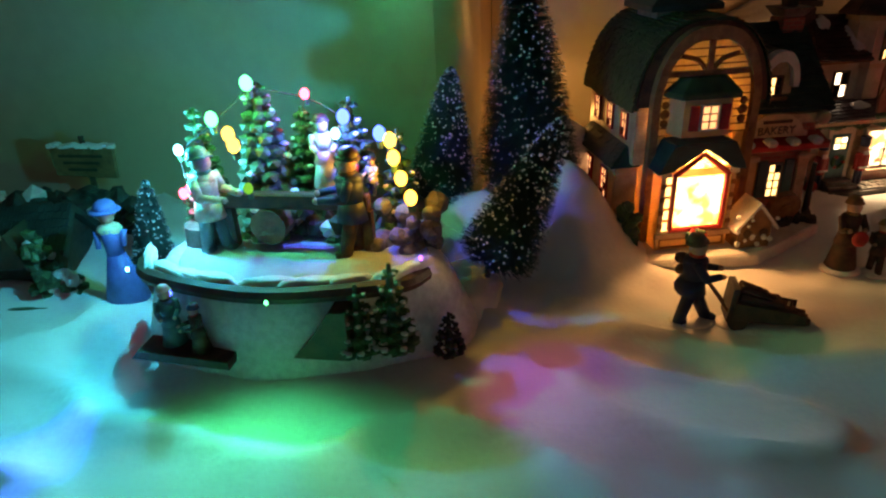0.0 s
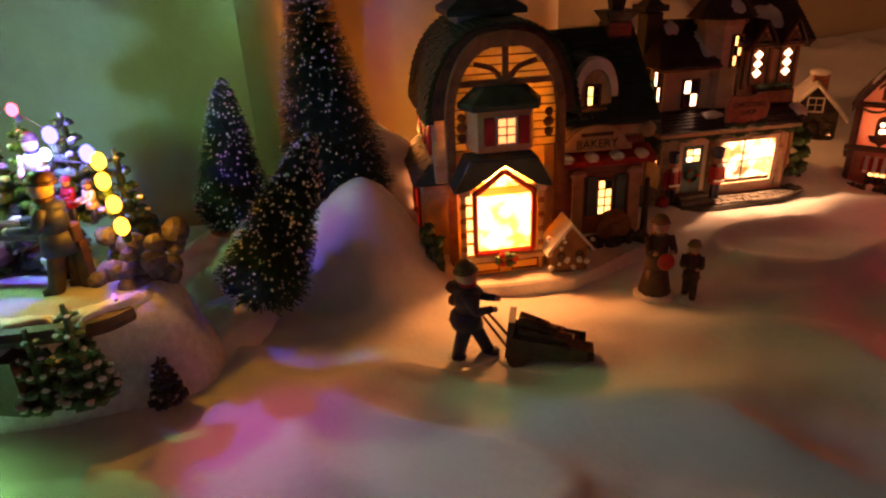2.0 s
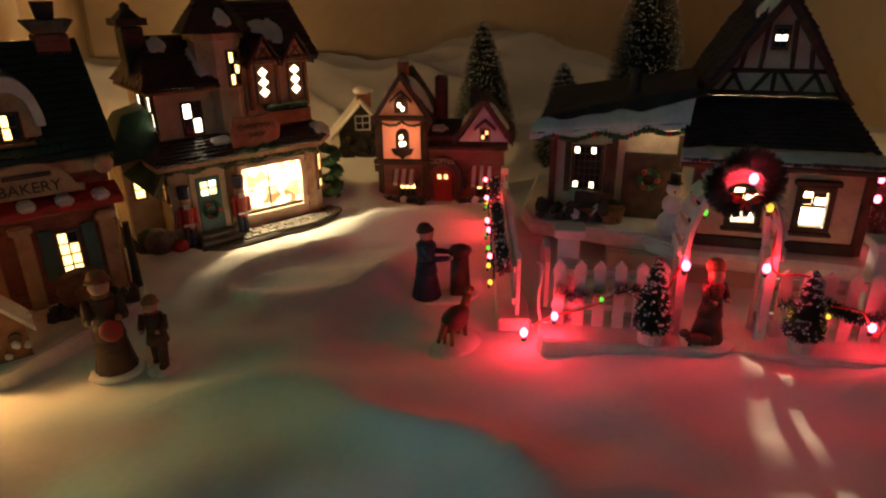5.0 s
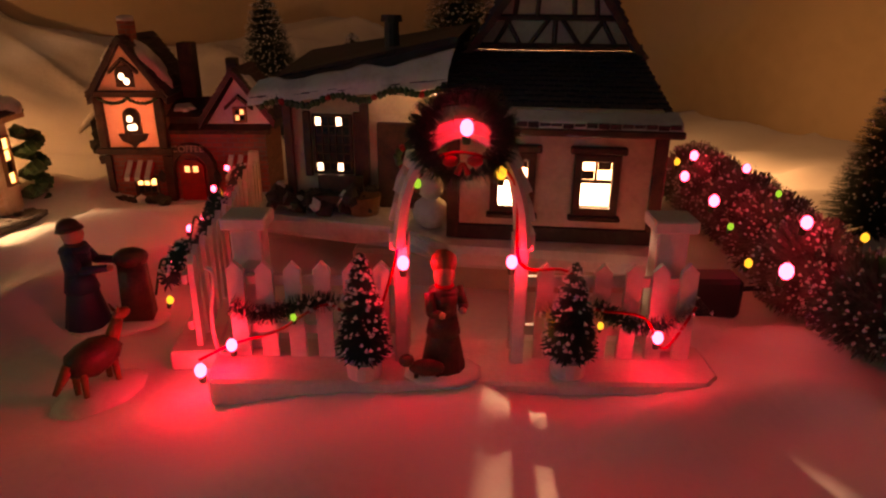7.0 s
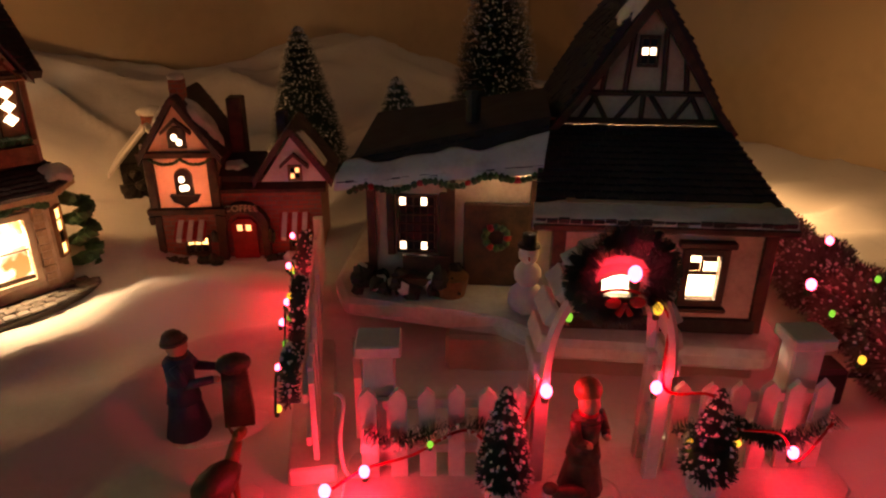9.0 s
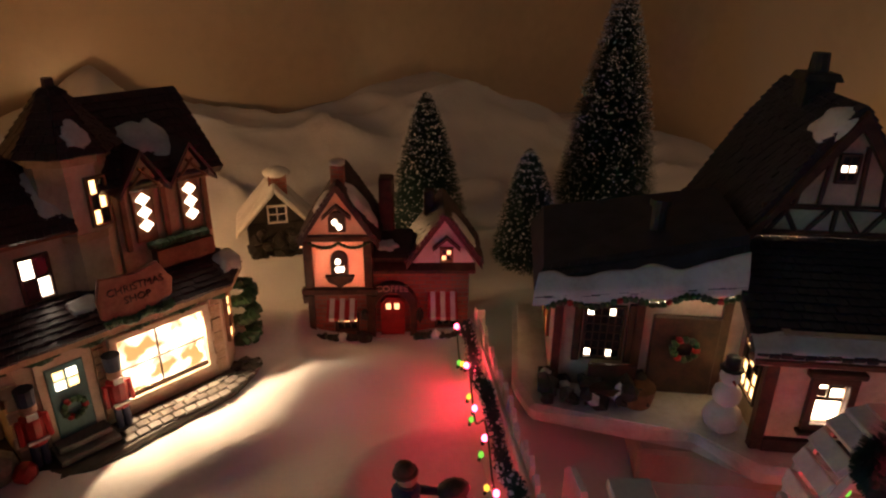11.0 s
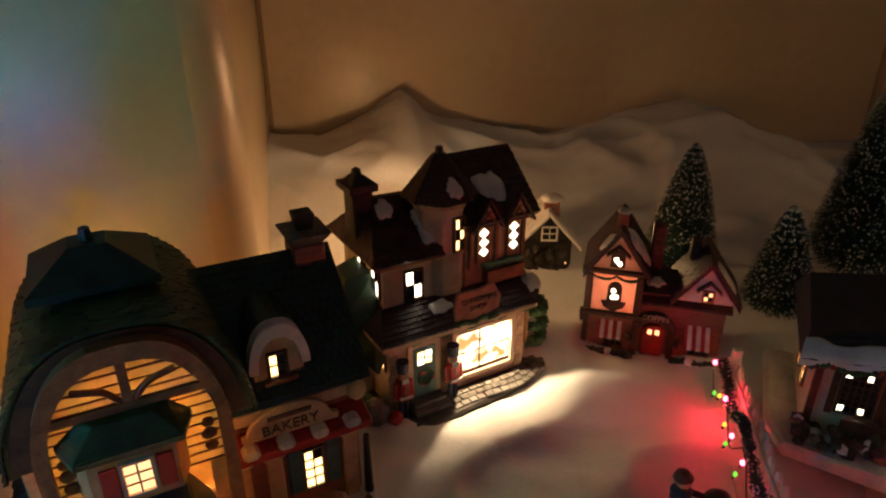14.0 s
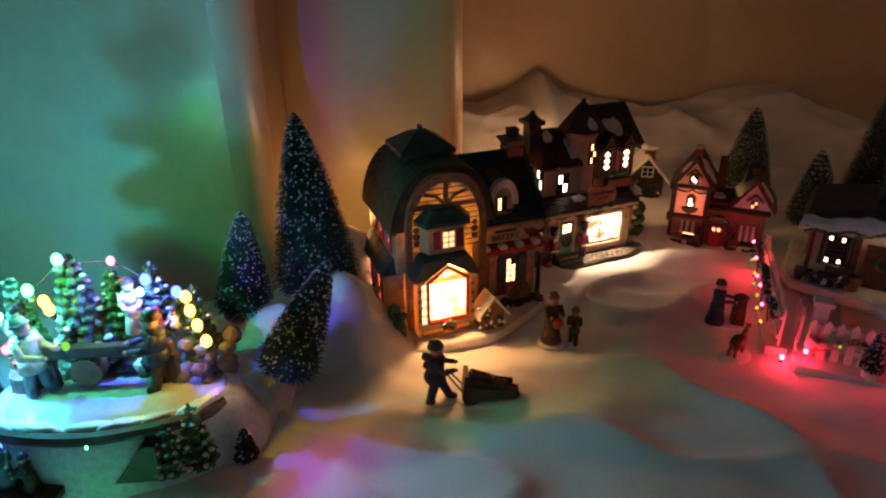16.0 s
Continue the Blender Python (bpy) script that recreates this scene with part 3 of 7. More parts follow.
    window(b, pose(-0.001, -0.0105, 0.098), 0.0115, 0.0165, 2, 3, None, CREAM, WARM_RED)
    for x in (-0.0125, 0.0105):
        part("shutter", box(bmesh.new(), x - 0.0036, x + 0.0036, -0.0125, -0.0105, 0.097, 0.1155), RED, ori, "red shutter", bevel=0.0005)
    # left side: two upper windows and a lower bay
    part("upper_side_wall", box(bmesh.new(), -0.0465, -0.0372, 0.0105, 0.11, 0.0665, 0.111), TAN, b, bevel=0.0006)
    for y in (0.03, 0.06, 0.09):
        window(b, pose(-0.0465, y, 0.085, 0, 0, -90), 0.0095, 0.018, 2, 3, {(0, 0), (0, 1), (1, 2), (1, 0), (1, 1)}, RED, WARM_RED)
    bm = box(bmesh.new(), -0.056, -0.0372, 0.02, 0.1, 0.0062, 0.0635)
    lb = part("side_bay", bm, TAN, b, bevel=0.001)
    bm = loft(bmesh.new(), [(-0.061, 0.014, 0.0637), (-0.0374, 0.014, 0.0637), (-0.0374, 0.106, 0.0637), (-0.061, 0.106, 0.0637)],
              [(-0.0475, 0.02, 0.079), (-0.0374, 0.02, 0.079), (-0.0374, 0.1, 0.079), (-0.0475, 0.1, 0.079)])
    part("side_bay_roof", bm, ROOF_TEAL, lb, bevel=0.001)
    shingles(lb, (-0.0612, 0.106, 0.064), (-0.0612, 0.014, 0.064), (-0.0475, 0.02, 0.0793), (-0.0475, 0.1, 0.0793), 5, 18, ROOF_TEAL)
    for y in (0.04, 0.076):
        window(b, pose(-0.056, y, 0.026, 0, 0, -90), 0.011, 0.03, 2, 5, {(0, 0), (1, 0), (1, 1), (0, 2), (0, 1), (1, 3), (0, 4), (1, 4)}, RED, WARM_RED)
    # brick wing
    bm = box(bmesh.new(), 0.04, 0.116, 0.032, 0.112, 0.0061, 0.1)
    part("wing_wall", bm, BRICK, b, "red brick wing", bevel=0.001)
    bm = prism_x(bmesh.new(), [(0.022, 0.096), (0.0255, 0.101), (0.082, 0.156), (0.116, 0.108), (0.114, 0.102), (0.08, 0.149)], 0.038, 0.122)
    part("wing_roof", bm, ROOF_TEAL, b, "dark teal shingled wing roof")
    shingles(b, (0.0385, 0.0235, 0.0995), (0.1215, 0.0235, 0.0995), (0.1215, 0.0822, 0.1563), (0.0385, 0.0822, 0.1563), 14, 18, ROOF_TEAL)
    ch = part("chimney", box(bmesh.new(), 0.0985, 0.1175, 0.073, 0.093, 0.13, 0.1595), BRICK, b, bevel=0.0008)
    cap = [(0.0995, 0.074), (0.1165, 0.074), (0.1165, 0.092), (0.0995, 0.092)]
    part("chimney_cap", prism_z(bmesh.new(), cap, 0.1596, 0.1675, shrink=1.6), GREY, ch, bevel=0.0008)
    part("chimney_pot", prism_z(bmesh.new(), [(0.1035, 0.0785), (0.1125, 0.0785), (0.1125, 0.0875), (0.1035, 0.0875)], 0.1676, 0.178, shrink=1.35), DARK, ch, bevel=0.0006)
    # dormer with a rounded snowy hood
    hood = [(x + 0.0735, z) for x, z in arch_points(0.0135, 0.116, 0.1385)]
    bm = prism_y(bmesh.new(), [(0.087, 0.104)] + hood + [(0.06, 0.104)], 0.031, 0.068)
    dm = part("dormer", bm, TAN, b)
    outer = [(x + 0.0735, z) for x, z in arch_points(0.0165, 0.1145, 0.1425)]
    inner = [(x + 0.0735, z) for x, z in arch_points(0.0115, 0.1145, 0.135)]
    part("dormer_hood", prism_y(bmesh.new(), outer + inner[::-1], 0.026, 0.034), CERAMIC_SNOW, dm, "pale rounded dormer hood", bevel=0.0007)
    part("dormer_roof", prism_y(bmesh.new(), outer + [(x, z - 0.004) for x, z in outer[::-1]], 0.0342, 0.072), ROOF_TEAL, dm)
    window(b, pose(0.0728, 0.031, 0.1085), 0.0085, 0.0135, 2, 2, {(0, 0), (0, 1)}, TIMBER, WARM)
    part("dormer_sill", box(bmesh.new(), 0.064, 0.083, 0.027, 0.031, 0.1045, 0.107), OAK, dm, bevel=0.0005)
    # parapet and pilasters of the wing
    part("parapet", box(bmesh.new(), 0.041, 0.118, 0.024, 0.0315, 0.086, 0.0945), TAN, b, bevel=0.001)
    part("corbel", ball(bmesh.new(), (0.113, 0.022, 0.09), (0.006, 0.005, 0.006), 0, 2, 0.08), TAN, b, smooth=True)
    for x in (0.046, 0.064, 0.109):
        part("pilaster", box(bmesh.new(), x - 0.0045, x + 0.0045, 0.0285, 0.0318, 0.0062, 0.06), TAN, b, bevel=0.0006)
        part("capital", box(bmesh.new(), x - 0.006, x + 0.006, 0.0275, 0.0316, 0.0545, 0.0585), CREAM, b, bevel=0.0006)
    # scrolls beside the bow window
    for x in (-0.0285, 0.0315):
        bm = bmesh.new()
        for z, r in ((0.1, 0.0032), (0.107, 0.0036), (0.1135, 0.003)):
            ball(bm, (x, 0.0025, z), (r, 0.0018, r), 0, 2, 0.1)
        part("scroll", bm, OAK, b, smooth=True)
    # awning and sign
    bm = prism_x(bmesh.new(), [(0.032, 0.0775), (0.015, 0.0715), (0.015, 0.0665), (0.032, 0.071)], 0.04, 0.119)
    aw = part("awning", bm, RED, b, "red awning with snow patches", bevel=0.0008)
    for i in range(4):
        part("snow_patch", box(bmesh.new(), 0.046 + i * 0.019, 0.055 + i * 0.019, 0.0128, 0.024, 0.0705, 0.0762), CERAMIC_SNOW, aw, bevel=0.002)
    pts = [(0.0475, 0.0775), (0.101, 0.0765), (0.101, 0.081)] + [(0.0735 + 0.023 * math.cos(a), 0.081 + 0.0155 * math.sin(a)) for a in [math.pi * k / 12 for k in range(13)]] + [(0.0475, 0.082)]
    sg = part("signboard", prism_y(bmesh.new(), pts, 0.02, 0.0235), TAN, b, "arched wooden shop sign", bevel=0.0006)
    lettering("BAKERY", 0.0088, TIMBER, sg, pose(0.0735, 0.0195, 0.0825, 90))
    part("plain_bar", box(bmesh.new(), 0.0615, 0.0855, 0.0192, 0.0198, 0.0885, 0.091), TIMBER, sg)
    window(b, pose(0.0865, 0.032, 0.0225), 0.0105, 0.0275, 2, 4, {(0, 0), (0, 1), (1, 1), (1, 2), (0, 2), (0, 3), (1, 3)}, GREY, WARM)
    for x in (0.0755, 0.0985):
        part("shutter", box(bmesh.new(), x - 0.004, x + 0.004, 0.0296, 0.0318, 0.022, 0.054), TEAL, b, bevel=0.0005)
    # snow-covered gingerbread house, wheel and topiary on the base
    bm = prism_y(bmesh.new(), [(0.027, 0.006), (0.053, 0.006), (0.053, 0.026), (0.04, 0.04), (0.027, 0.026)], -0.026, -0.008)
    gb = part("gingerbread_house", bm, OAK, b, "small gingerbread house with icing")
    bm = bmesh.new()
    for s in (-1, 1):
        slab(bm, [(0.04, -0.029, 0.0435), (0.04 + s * 0.017, -0.029, 0.023), (0.04 + s * 0.017, -0.006, 0.023), (0.04, -0.006, 0.0435)], 0.003)
    for i in range(12):
        ball(bm, (0.04 + random.uniform(-0.016, 0.016), -0.028, 0.008 + random.uniform(0, 0.028)), random.uniform(0.0014, 0.0026), 0, 1, 0.2)
    part("icing", bm, CERAMIC_SNOW, gb, "white icing roof and dots")
    for x in (0.034, 0.047):
        bm = tube(bmesh.new(), (x, -0.0275, 0.018), (x, -0.0262, 0.018), 0.0034, 0.0034, 10)
        part("round_window", bm, TIMBER, gb)
    bm = bmesh.new()
    tube(bm, (0.086, 0.008, 0.02), (0.086, 0.014, 0.0215), 0.0135, 0.0135, 16)
    tube(bm, (0.086, 0.006, 0.02), (0.086, 0.0078, 0.0204), 0.005, 0.005, 10)
    part("wheel", bm, OAK, b, "round wooden wheel leaning on the wall")
    bm = bmesh.new()
    for i in range(26):
        z = 0.008 + i * 0.0014
        ball(bm, (-0.054 + random.uniform(-1, 1) * 0.005, -0.01 + random.uniform(-1, 1) * 0.005, z), 0.0045, 0, 1, 0.25)
    part("topiary", bm, GREEN, b, "slim dark topiary by the door")
    bm = bmesh.new()
    for i in range(22):
        ball(bm, (0.068 + i * 0.0022, 0.012 + random.uniform(-0.006, 0.006), 0.008), (0.004, 0.004, 0.006), 0, 1, 0.3)
    part("shrub", bm, DARK, b)
    bm = tube(bmesh.new(), (0.119, 0.028, 0.006), (0.119, 0.028, 0.05), 0.003, 0.002, 8)
    part("lamp_post", bm, BLACK, b)
    return b


build_bakery()
lamp("bakery_bay_bulb", (0.1775, 0.573, 0.069), (1.0, 0.5, 0.16), 1.4)
lamp("bakery_bulb", (0.1715, 0.613, 0.118), (1.0, 0.72, 0.36), 0.85)
lamp("bakery_rear_glow", (0.083, 0.70, 0.075), (1.0, 0.5, 0.13), 0.1, 0.006)


# ---- christmas shop ----
def build_shop():
    b = thing("corner_shop_house", 0.388, 0.742, 0.0, 18, "lit ceramic corner shop with turret and plum roofs", "house")
    base = [(-0.112, 0.03), (-0.108, 0.0), (-0.09, -0.022), (-0.06, -0.029), (0.03, -0.022), (0.06, -0.008), (0.072, 0.015), (0.074, 0.1), (-0.112, 0.1)]
    part("base", prism_z(bmesh.new(), base, -0.012, 0.0), DARK, b, "dark stone base", bevel=0.0015)
    hole = (-0.025, 0.026, 0.012, 0.05)
    bm = pierced(bmesh.new(), -0.08, 0.04, 0.0, 0.004, 0.0, 0.062, [hole])
    part("side_wall", box(bmesh.new(), -0.08, -0.076, 0.004, 0.095, 0, 0.062), CREAM, b)
    part("back_wall", box(bmesh.new(), -0.076, 0.05, 0.091, 0.095, 0, 0.062), CREAM, b)
    part("side_wall", box(bmesh.new(), 0.048, 0.052, 0.013, 0.091, 0, 0.062), CREAM, b)
    part("corner_wall", loft(bmesh.new(), [(0.04, 0.0, 0), (0.052, 0.012, 0), (0.048, 0.014, 0), (0.04, 0.005, 0)], [(0.04, 0.0, 0.062), (0.052, 0.012, 0.062), (0.048, 0.014, 0.062), (0.04, 0.005, 0.062)]), CREAM, b)
    part("wall", bm, CREAM, b, "cream glazed shop front")
    w = part("shop_window", ring_frame(bmesh.new(), -0.025, 0.026, 0.012, 0.05, 0.004, -0.0035, 0.0), CREAM, b, bevel=0.0005)
    part("shop_pane", box(bmesh.new(), -0.025, 0.026, 0.001, 0.0014, 0.012, 0.05), SHOP_TOY, w, "glowing display window with toys inside")
    for x0, x1, z0, z1 in ((-0.025, 0.026, 0.0305, 0.0312), (-0.0028, -0.002, 0.0145, 0.05), (-0.025, 0.026, 0.012, 0.0145)):
        part("glazing_bar", box(bmesh.new(), x0, x1, -0.001, 0.0, z0, z1), TIMBER, w)
    bm = bmesh.new()
    for i in range(34):
        x = -0.08 + i * 0.0036
        ball(bm, (x, -0.004, 0.0575 + 0.0016 * math.sin(i * 0.9)), (0.0028, 0.0022, 0.0024), 0, 1, 0.3)
    part("garland", bm, GREEN, b, "dark green garland under the eave")
    for x in (-0.036, -0.033, 0.033, 0.036):
        for i in range(11):
            part("quoin", box(bmesh.new(), x - 0.0014, x + 0.0014, -0.0022 - 0.0004 * (i % 2), 0.0, 0.004 + i * 0.0047, 0.008 + i * 0.0047), TAN, b)
    bm = box(bmesh.new(), -0.062, -0.043, -0.003, 0.0, 0.004, 0.05)
    d = part("door", bm, TEAL, b, "teal door with wreath and four lit panes", bevel=0.0006)
    for c in range(2):
        for r in range(2):
            part("pane", box(bmesh.new(), -0.0585 + c * 0.0065, -0.0535 + c * 0.0065, -0.0036, -0.003, 0.036 + r * 0.006, 0.0405 + r * 0.006), WARM_WHITE if c + r != 1 else WARM, d)
    bm = bmesh.new()
    for i in range(12):
        ball(bm, (-0.0525 + 0.0052 * math.cos(i * 0.524), -0.0048, 0.0235 + 0.0052 * math.sin(i * 0.524)), 0.0021, i % 4 == 0, 1, 0.2)
    part("wreath", bm, [GREEN, RED], d)
    part("door_surround", pierced(bmesh.new(), -0.066, -0.039, -0.0025, 0.0, 0.0, 0.056, [(-0.062, -0.043, 0.0, 0.05)]), CREAM, b)
    for i in range(2):
        part("step", box(bmesh.new(), -0.068 + i * 0.002, -0.037 - i * 0.002, -0.018 + i * 0.006, 0.0, 0.0 + i * 0.0035, 0.0035 + i * 0.0035), GREY, b, bevel=0.0006)
    for x in (-0.0735, -0.031):
        nutcracker(b, x)
    # lower eave, wrapping the corner
    f0 = [(-0.09, -0.012), (0.042, -0.012), (0.064, 0.012), (0.064, 0.06), (-0.09, 0.06)]
    f1 = [(-0.0745, 0.02), (0.04, 0.02), (0.052, 0.026), (0.052, 0.058), (-0.0745, 0.058)]
    bm = prism_z(bmesh.new(), f0, 0.061, 0.0645)
    part("eave_board", bm, TAN, b)
    bm = loft(bmesh.new(), [(x, y, 0.0646) for x, y in f0], [(x, y, 0.0762) for x, y in f1])
    part("lower_roof", bm, ROOF_PLUM, b, "plum shingled lower roof")
    shingles(b, (-0.09, -0.012, 0.0648), (0.042, -0.012, 0.0648), (0.04, 0.02, 0.0764), (-0.0745, 0.02, 0.0764), 7, 30, ROOF_PLUM)
    shingles(b, (0.042, -0.012, 0.0648), (0.064, 0.012, 0.0648), (0.052, 0.026, 0.0764), (0.04, 0.02, 0.0764), 7, 7, ROOF_PLUM)
    shingles(b, (-0.09, 0.06, 0.0648), (-0.09, -0.012, 0.0648), (-0.0745, 0.02, 0.0764), (-0.0745, 0.058, 0.0764), 7, 16, ROOF_PLUM)
    snow_patch(b, (0.055, 0.011, 0.0705), (0.68, 0.73, 0.0), (-0.6, 0.56, 0.5), 0.013, 0.007, 0.0025, 4)
    snow_patch(b, (-0.034, 0.008, 0.072), (1, 0, 0), (0, 0.94, 0.34), 0.012, 0.007, 0.0024, 6)
    # upper storey under a hipped roof
    part("upper_wall", box(bmesh.new(), -0.074, -0.03, 0.02, 0.092, 0.0765, 0.117), CREAM, b, bevel=0.0006)
    eave = [(-0.083, 0.011, 0.1155), (-0.027, 0.011, 0.1135), (-0.027, 0.1, 0.1155), (-0.083, 0.1, 0.1155)]
    top = [(-0.064, 0.054, 0.15), (-0.022, 0.054, 0.1485), (-0.022, 0.06, 0.1485), (-0.064, 0.06, 0.15)]
    part("upper_roof", loft(bmesh.new(), eave, top), ROOF_PLUM, b)
    part("upper_eave", prism_z(bmesh.new(), [(-0.082, 0.012), (-0.028, 0.012), (-0.028, 0.099), (-0.082, 0.099)], 0.1115, 0.1134), OAK, b)
    shingles(b, eave[0], eave[1], top[1], top[0], 11, 14, ROOF_PLUM)
    shingles(b, eave[3], eave[0], top[0], top[3], 11, 16, ROOF_PLUM)
    for x, t, ru, rv, seed in ((-0.06, 0.8, 0.008, 0.011, 1), (-0.033, 0.45, 0.008, 0.019, 2)):
        snow_patch(b, (x, 0.011 + 0.043 * t, 0.1155 + 0.0345 * t), (1, 0, 0), (0, 0.78, 0.63), ru, rv, 0.0024, seed)
    window(b, pose(-0.049, 0.02, 0.0795), 0.013, 0.0225, 2, 2, {(0, 0), (1, 1)}, TIMBER, WARM_WHITE)
    for y in (0.03, 0.055):
        window(b, pose(-0.074, y, 0.084, 0, 0, -90), 0.012, 0.025, 2, 2, {(0, 0), (1, 1)}, TIMBER, WARM_WHITE)
    part("sill_band", box(bmesh.new(), -0.0755, -0.03, 0.0185, 0.093, 0.0745, 0.0763), TAN, b, bevel=0.0005)
    bm = box(bmesh.new(), -0.081, -0.0655, 0.048, 0.066, 0.112, 0.157)
    ch = part("chimney", bm, DARK, b, bevel=0.0008)
    bm = box(bmesh.new(), -0.084, -0.062, 0.046, 0.072, 0.158, 0.163)
    prism_z(bm, [(-0.081, 0.049), (-0.065, 0.049), (-0.065, 0.069), (-0.081, 0.069)], 0.163, 0.169, shrink=0.4)
    ball(bm, (-0.073, 0.059, 0.1705), 0.004, 0, 1)
    part("chimney_cap", bm, DARK, ch)
    # turret
    oct6 = lambda r, cx=-0.019, cy=0.033: [(cx + r * math.cos(math.pi / 8 + k * math.pi / 4), cy + r * math.sin(math.pi / 8 + k * math.pi / 4)) for k in range(8)]
    part("turret", prism_z(bmesh.new(), oct6(0.0195), 0.0763, 0.149), CREAM, b)
    bm = prism_z(bmesh.new(), oct6(0.0225), 0.1465, 0.152)
    part("turret_cornice", bm, TAN, b)
    part("turret_band", prism_z(bmesh.new(), oct6(0.0205), 0.105, 0.109), TAN, b)
    bm = prism_z(bmesh.new(), oct6(0.0285), 0.1521, 0.183, shrink=0.13)
    tube(bm, (-0.019, 0.033, 0.181), (-0.019, 0.033, 0.188), 0.0034, 0.0028, 8)
    part("turret_roof", bm, ROOF_PLUM, b, "steep eight-sided turret roof")
    low, high = oct6(0.0287), oct6(0.0042)
    for k in range(8):
        p, q, r, t = low[k], low[(k + 1) % 8], high[(k + 1) % 8], high[k]
        shingles(b, (*p, 0.1523), (*q, 0.1523), (*r, 0.1832), (*t, 0.1832), 9, 6, ROOF_PLUM, 0.001)
    snow_patch(b, (-0.019, 0.0135, 0.1615), (1, 0, 0), (0, 0.62, 0.78), 0.008, 0.008, 0.002, 5)
    window(b, pose(-0.013, 0.0148, 0.113, 0, 0, 8), 0.008, 0.0245, 2, 3, {(0, 0), (1, 1), (0, 2)}, OAK, WARM)
    # right gabled bay
    part("gabled_wall", box(bmesh.new(), -0.004, 0.052, 0.02, 0.092, 0.0763, 0.132), TAN, b)
    bm = prism_x(bmesh.new(), [(0.012, 0.13), (0.06, 0.172), (0.1, 0.13), (0.096, 0.126), (0.06, 0.165), (0.016, 0.126)], -0.012, 0.06)
    prism_x(bm, [(0.02, 0.1321), (0.092, 0.1321), (0.06, 0.163)], 0.0, 0.052)
    part("gabled_roof", bm, ROOF_PLUM, b, "plum roof with snow patches")
    shingles(b, (-0.012, 0.012, 0.1302), (0.06, 0.012, 0.1302), (0.06, 0.06, 0.1722), (-0.012, 0.06, 0.1722), 11, 17, ROOF_PLUM)
    snow_patch(b, (0.026, 0.034, 0.1505), (1, 0, 0), (0, 0.753, 0.658), 0.013, 0.018, 0.0026, 8)
    for x in (0.011, 0.039):
        bm = prism_y(bmesh.new(), [(x - 0.011, 0.126), (x + 0.011, 0.126), (x, 0.145)], 0.0125, 0.04)
        g = part("small_gable", bm, TAN, b)
        bm = bmesh.new()
        for s in (-1, 1):
            slab(bm, [(x, 0.009, 0.1495), (x + s * 0.0145, 0.009, 0.127), (x + s * 0.0145, 0.04, 0.127), (x, 0.04, 0.1495)], 0.003)
        part("gable_roof", bm, ROOF_PLUM, g)
        bm = tube(bmesh.new(), (x - 0.008, 0.0115, 0.128), (x + 0.002, 0.0115, 0.139), 0.0009, 0.0009, 5)
        tube(bm, (x + 0.008, 0.0115, 0.128), (x - 0.002, 0.0115, 0.139), 0.0009, 0.0009, 5)
        tube(bm, (x - 0.009, 0.0115, 0.1275), (x + 0.009, 0.0115, 0.1275), 0.001, 0.001, 5)
        part("gable_timber", bm, OAK, g)
        # a column of diamond panes
        bm = box(bmesh.new(), x - 0.0062, x + 0.0062, 0.0175, 0.0198, 0.094, 0.1255)
        wn = part("window", bm, OAK, b, bevel=0.0005)
        for k in range(3):
            z = 0.104 + k * 0.0078
            bm = loft(bmesh.new(), [(x - 0.0042, 0.0172, z), (x, 0.0172, z - 0.0038), (x + 0.0042, 0.0172, z), (x, 0.0172, z + 0.0038)],
                      [(x - 0.0042, 0.0168, z), (x, 0.0168, z - 0.0038), (x + 0.0042, 0.0168, z), (x, 0.0168, z + 0.0038)])
            part("diamond_pane", bm, WARM_WHITE, wn)
    bm = bmesh.new()
    for i in range(16):
        ball(bm, (0.012 + i * 0.0022, 0.0155, 0.0915), (0.003, 0.004, 0.003), 0, 1, 0.3)
    part("window_box", bm, GREEN, b, "dark greenery in a window box")
    bm = box(bmesh.new(), 0.012, 0.0475, 0.012, 0.0198, 0.0775, 0.0885)
    part("planter", bm, OAK, b)
    for x in (0.0, 0.0235, 0.049):
        part("upper_post", box(bmesh.new(), x - 0.0016, x + 0.0016, 0.0172, 0.0198, 0.0905, 0.1275), OAK, b, bevel=0.0004)
    part("upper_rail", box(bmesh.new(), -0.0015, 0.0525, 0.0165, 0.0198, 0.1255, 0.1275), OAK, b, bevel=0.0004)
    for k in range(7):
        for x in (-0.078, 0.0345):
            w = 0.0042 if k % 2 else 0.0032
            part("corner_stone", box(bmesh.new(), x - w, x + w, -0.0018, -0.0002, 0.003 + k * 0.0077, 0.0098 + k * 0.0077), CREAM, b, bevel=0.0006)
    # hanging sign
    pts = [(-0.033, 0.071), (-0.013, 0.068), (0.005, 0.073), (0.007, 0.083), (0.002, 0.089), (0.0, 0.095), (-0.013, 0.091), (-0.031, 0.094), (-0.034, 0.083)]
    sg = part("signboard", prism_y(bmesh.new(), pts, -0.0145, -0.0115), SIGN_RED, b, "scalloped reddish shop sign with greenery", bevel=0.0007)
    lettering("CHRISTMAS", 0.0058, TIMBER, sg, pose(-0.0135, -0.0148, 0.085, 90))
    lettering("SHOP", 0.0058, TIMBER, sg, pose(-0.0135, -0.0148, 0.0785, 90))
    bm = bmesh.new()
    for i in range(14):
        ball(bm, (-0.03 + i * 0.0026, -0.014, 0.0675 + 0.001 * math.sin(i)), (0.0028, 0.0028, 0.003), 0, 1, 0.3)
    part("sign_greenery", bm, GREEN, sg)
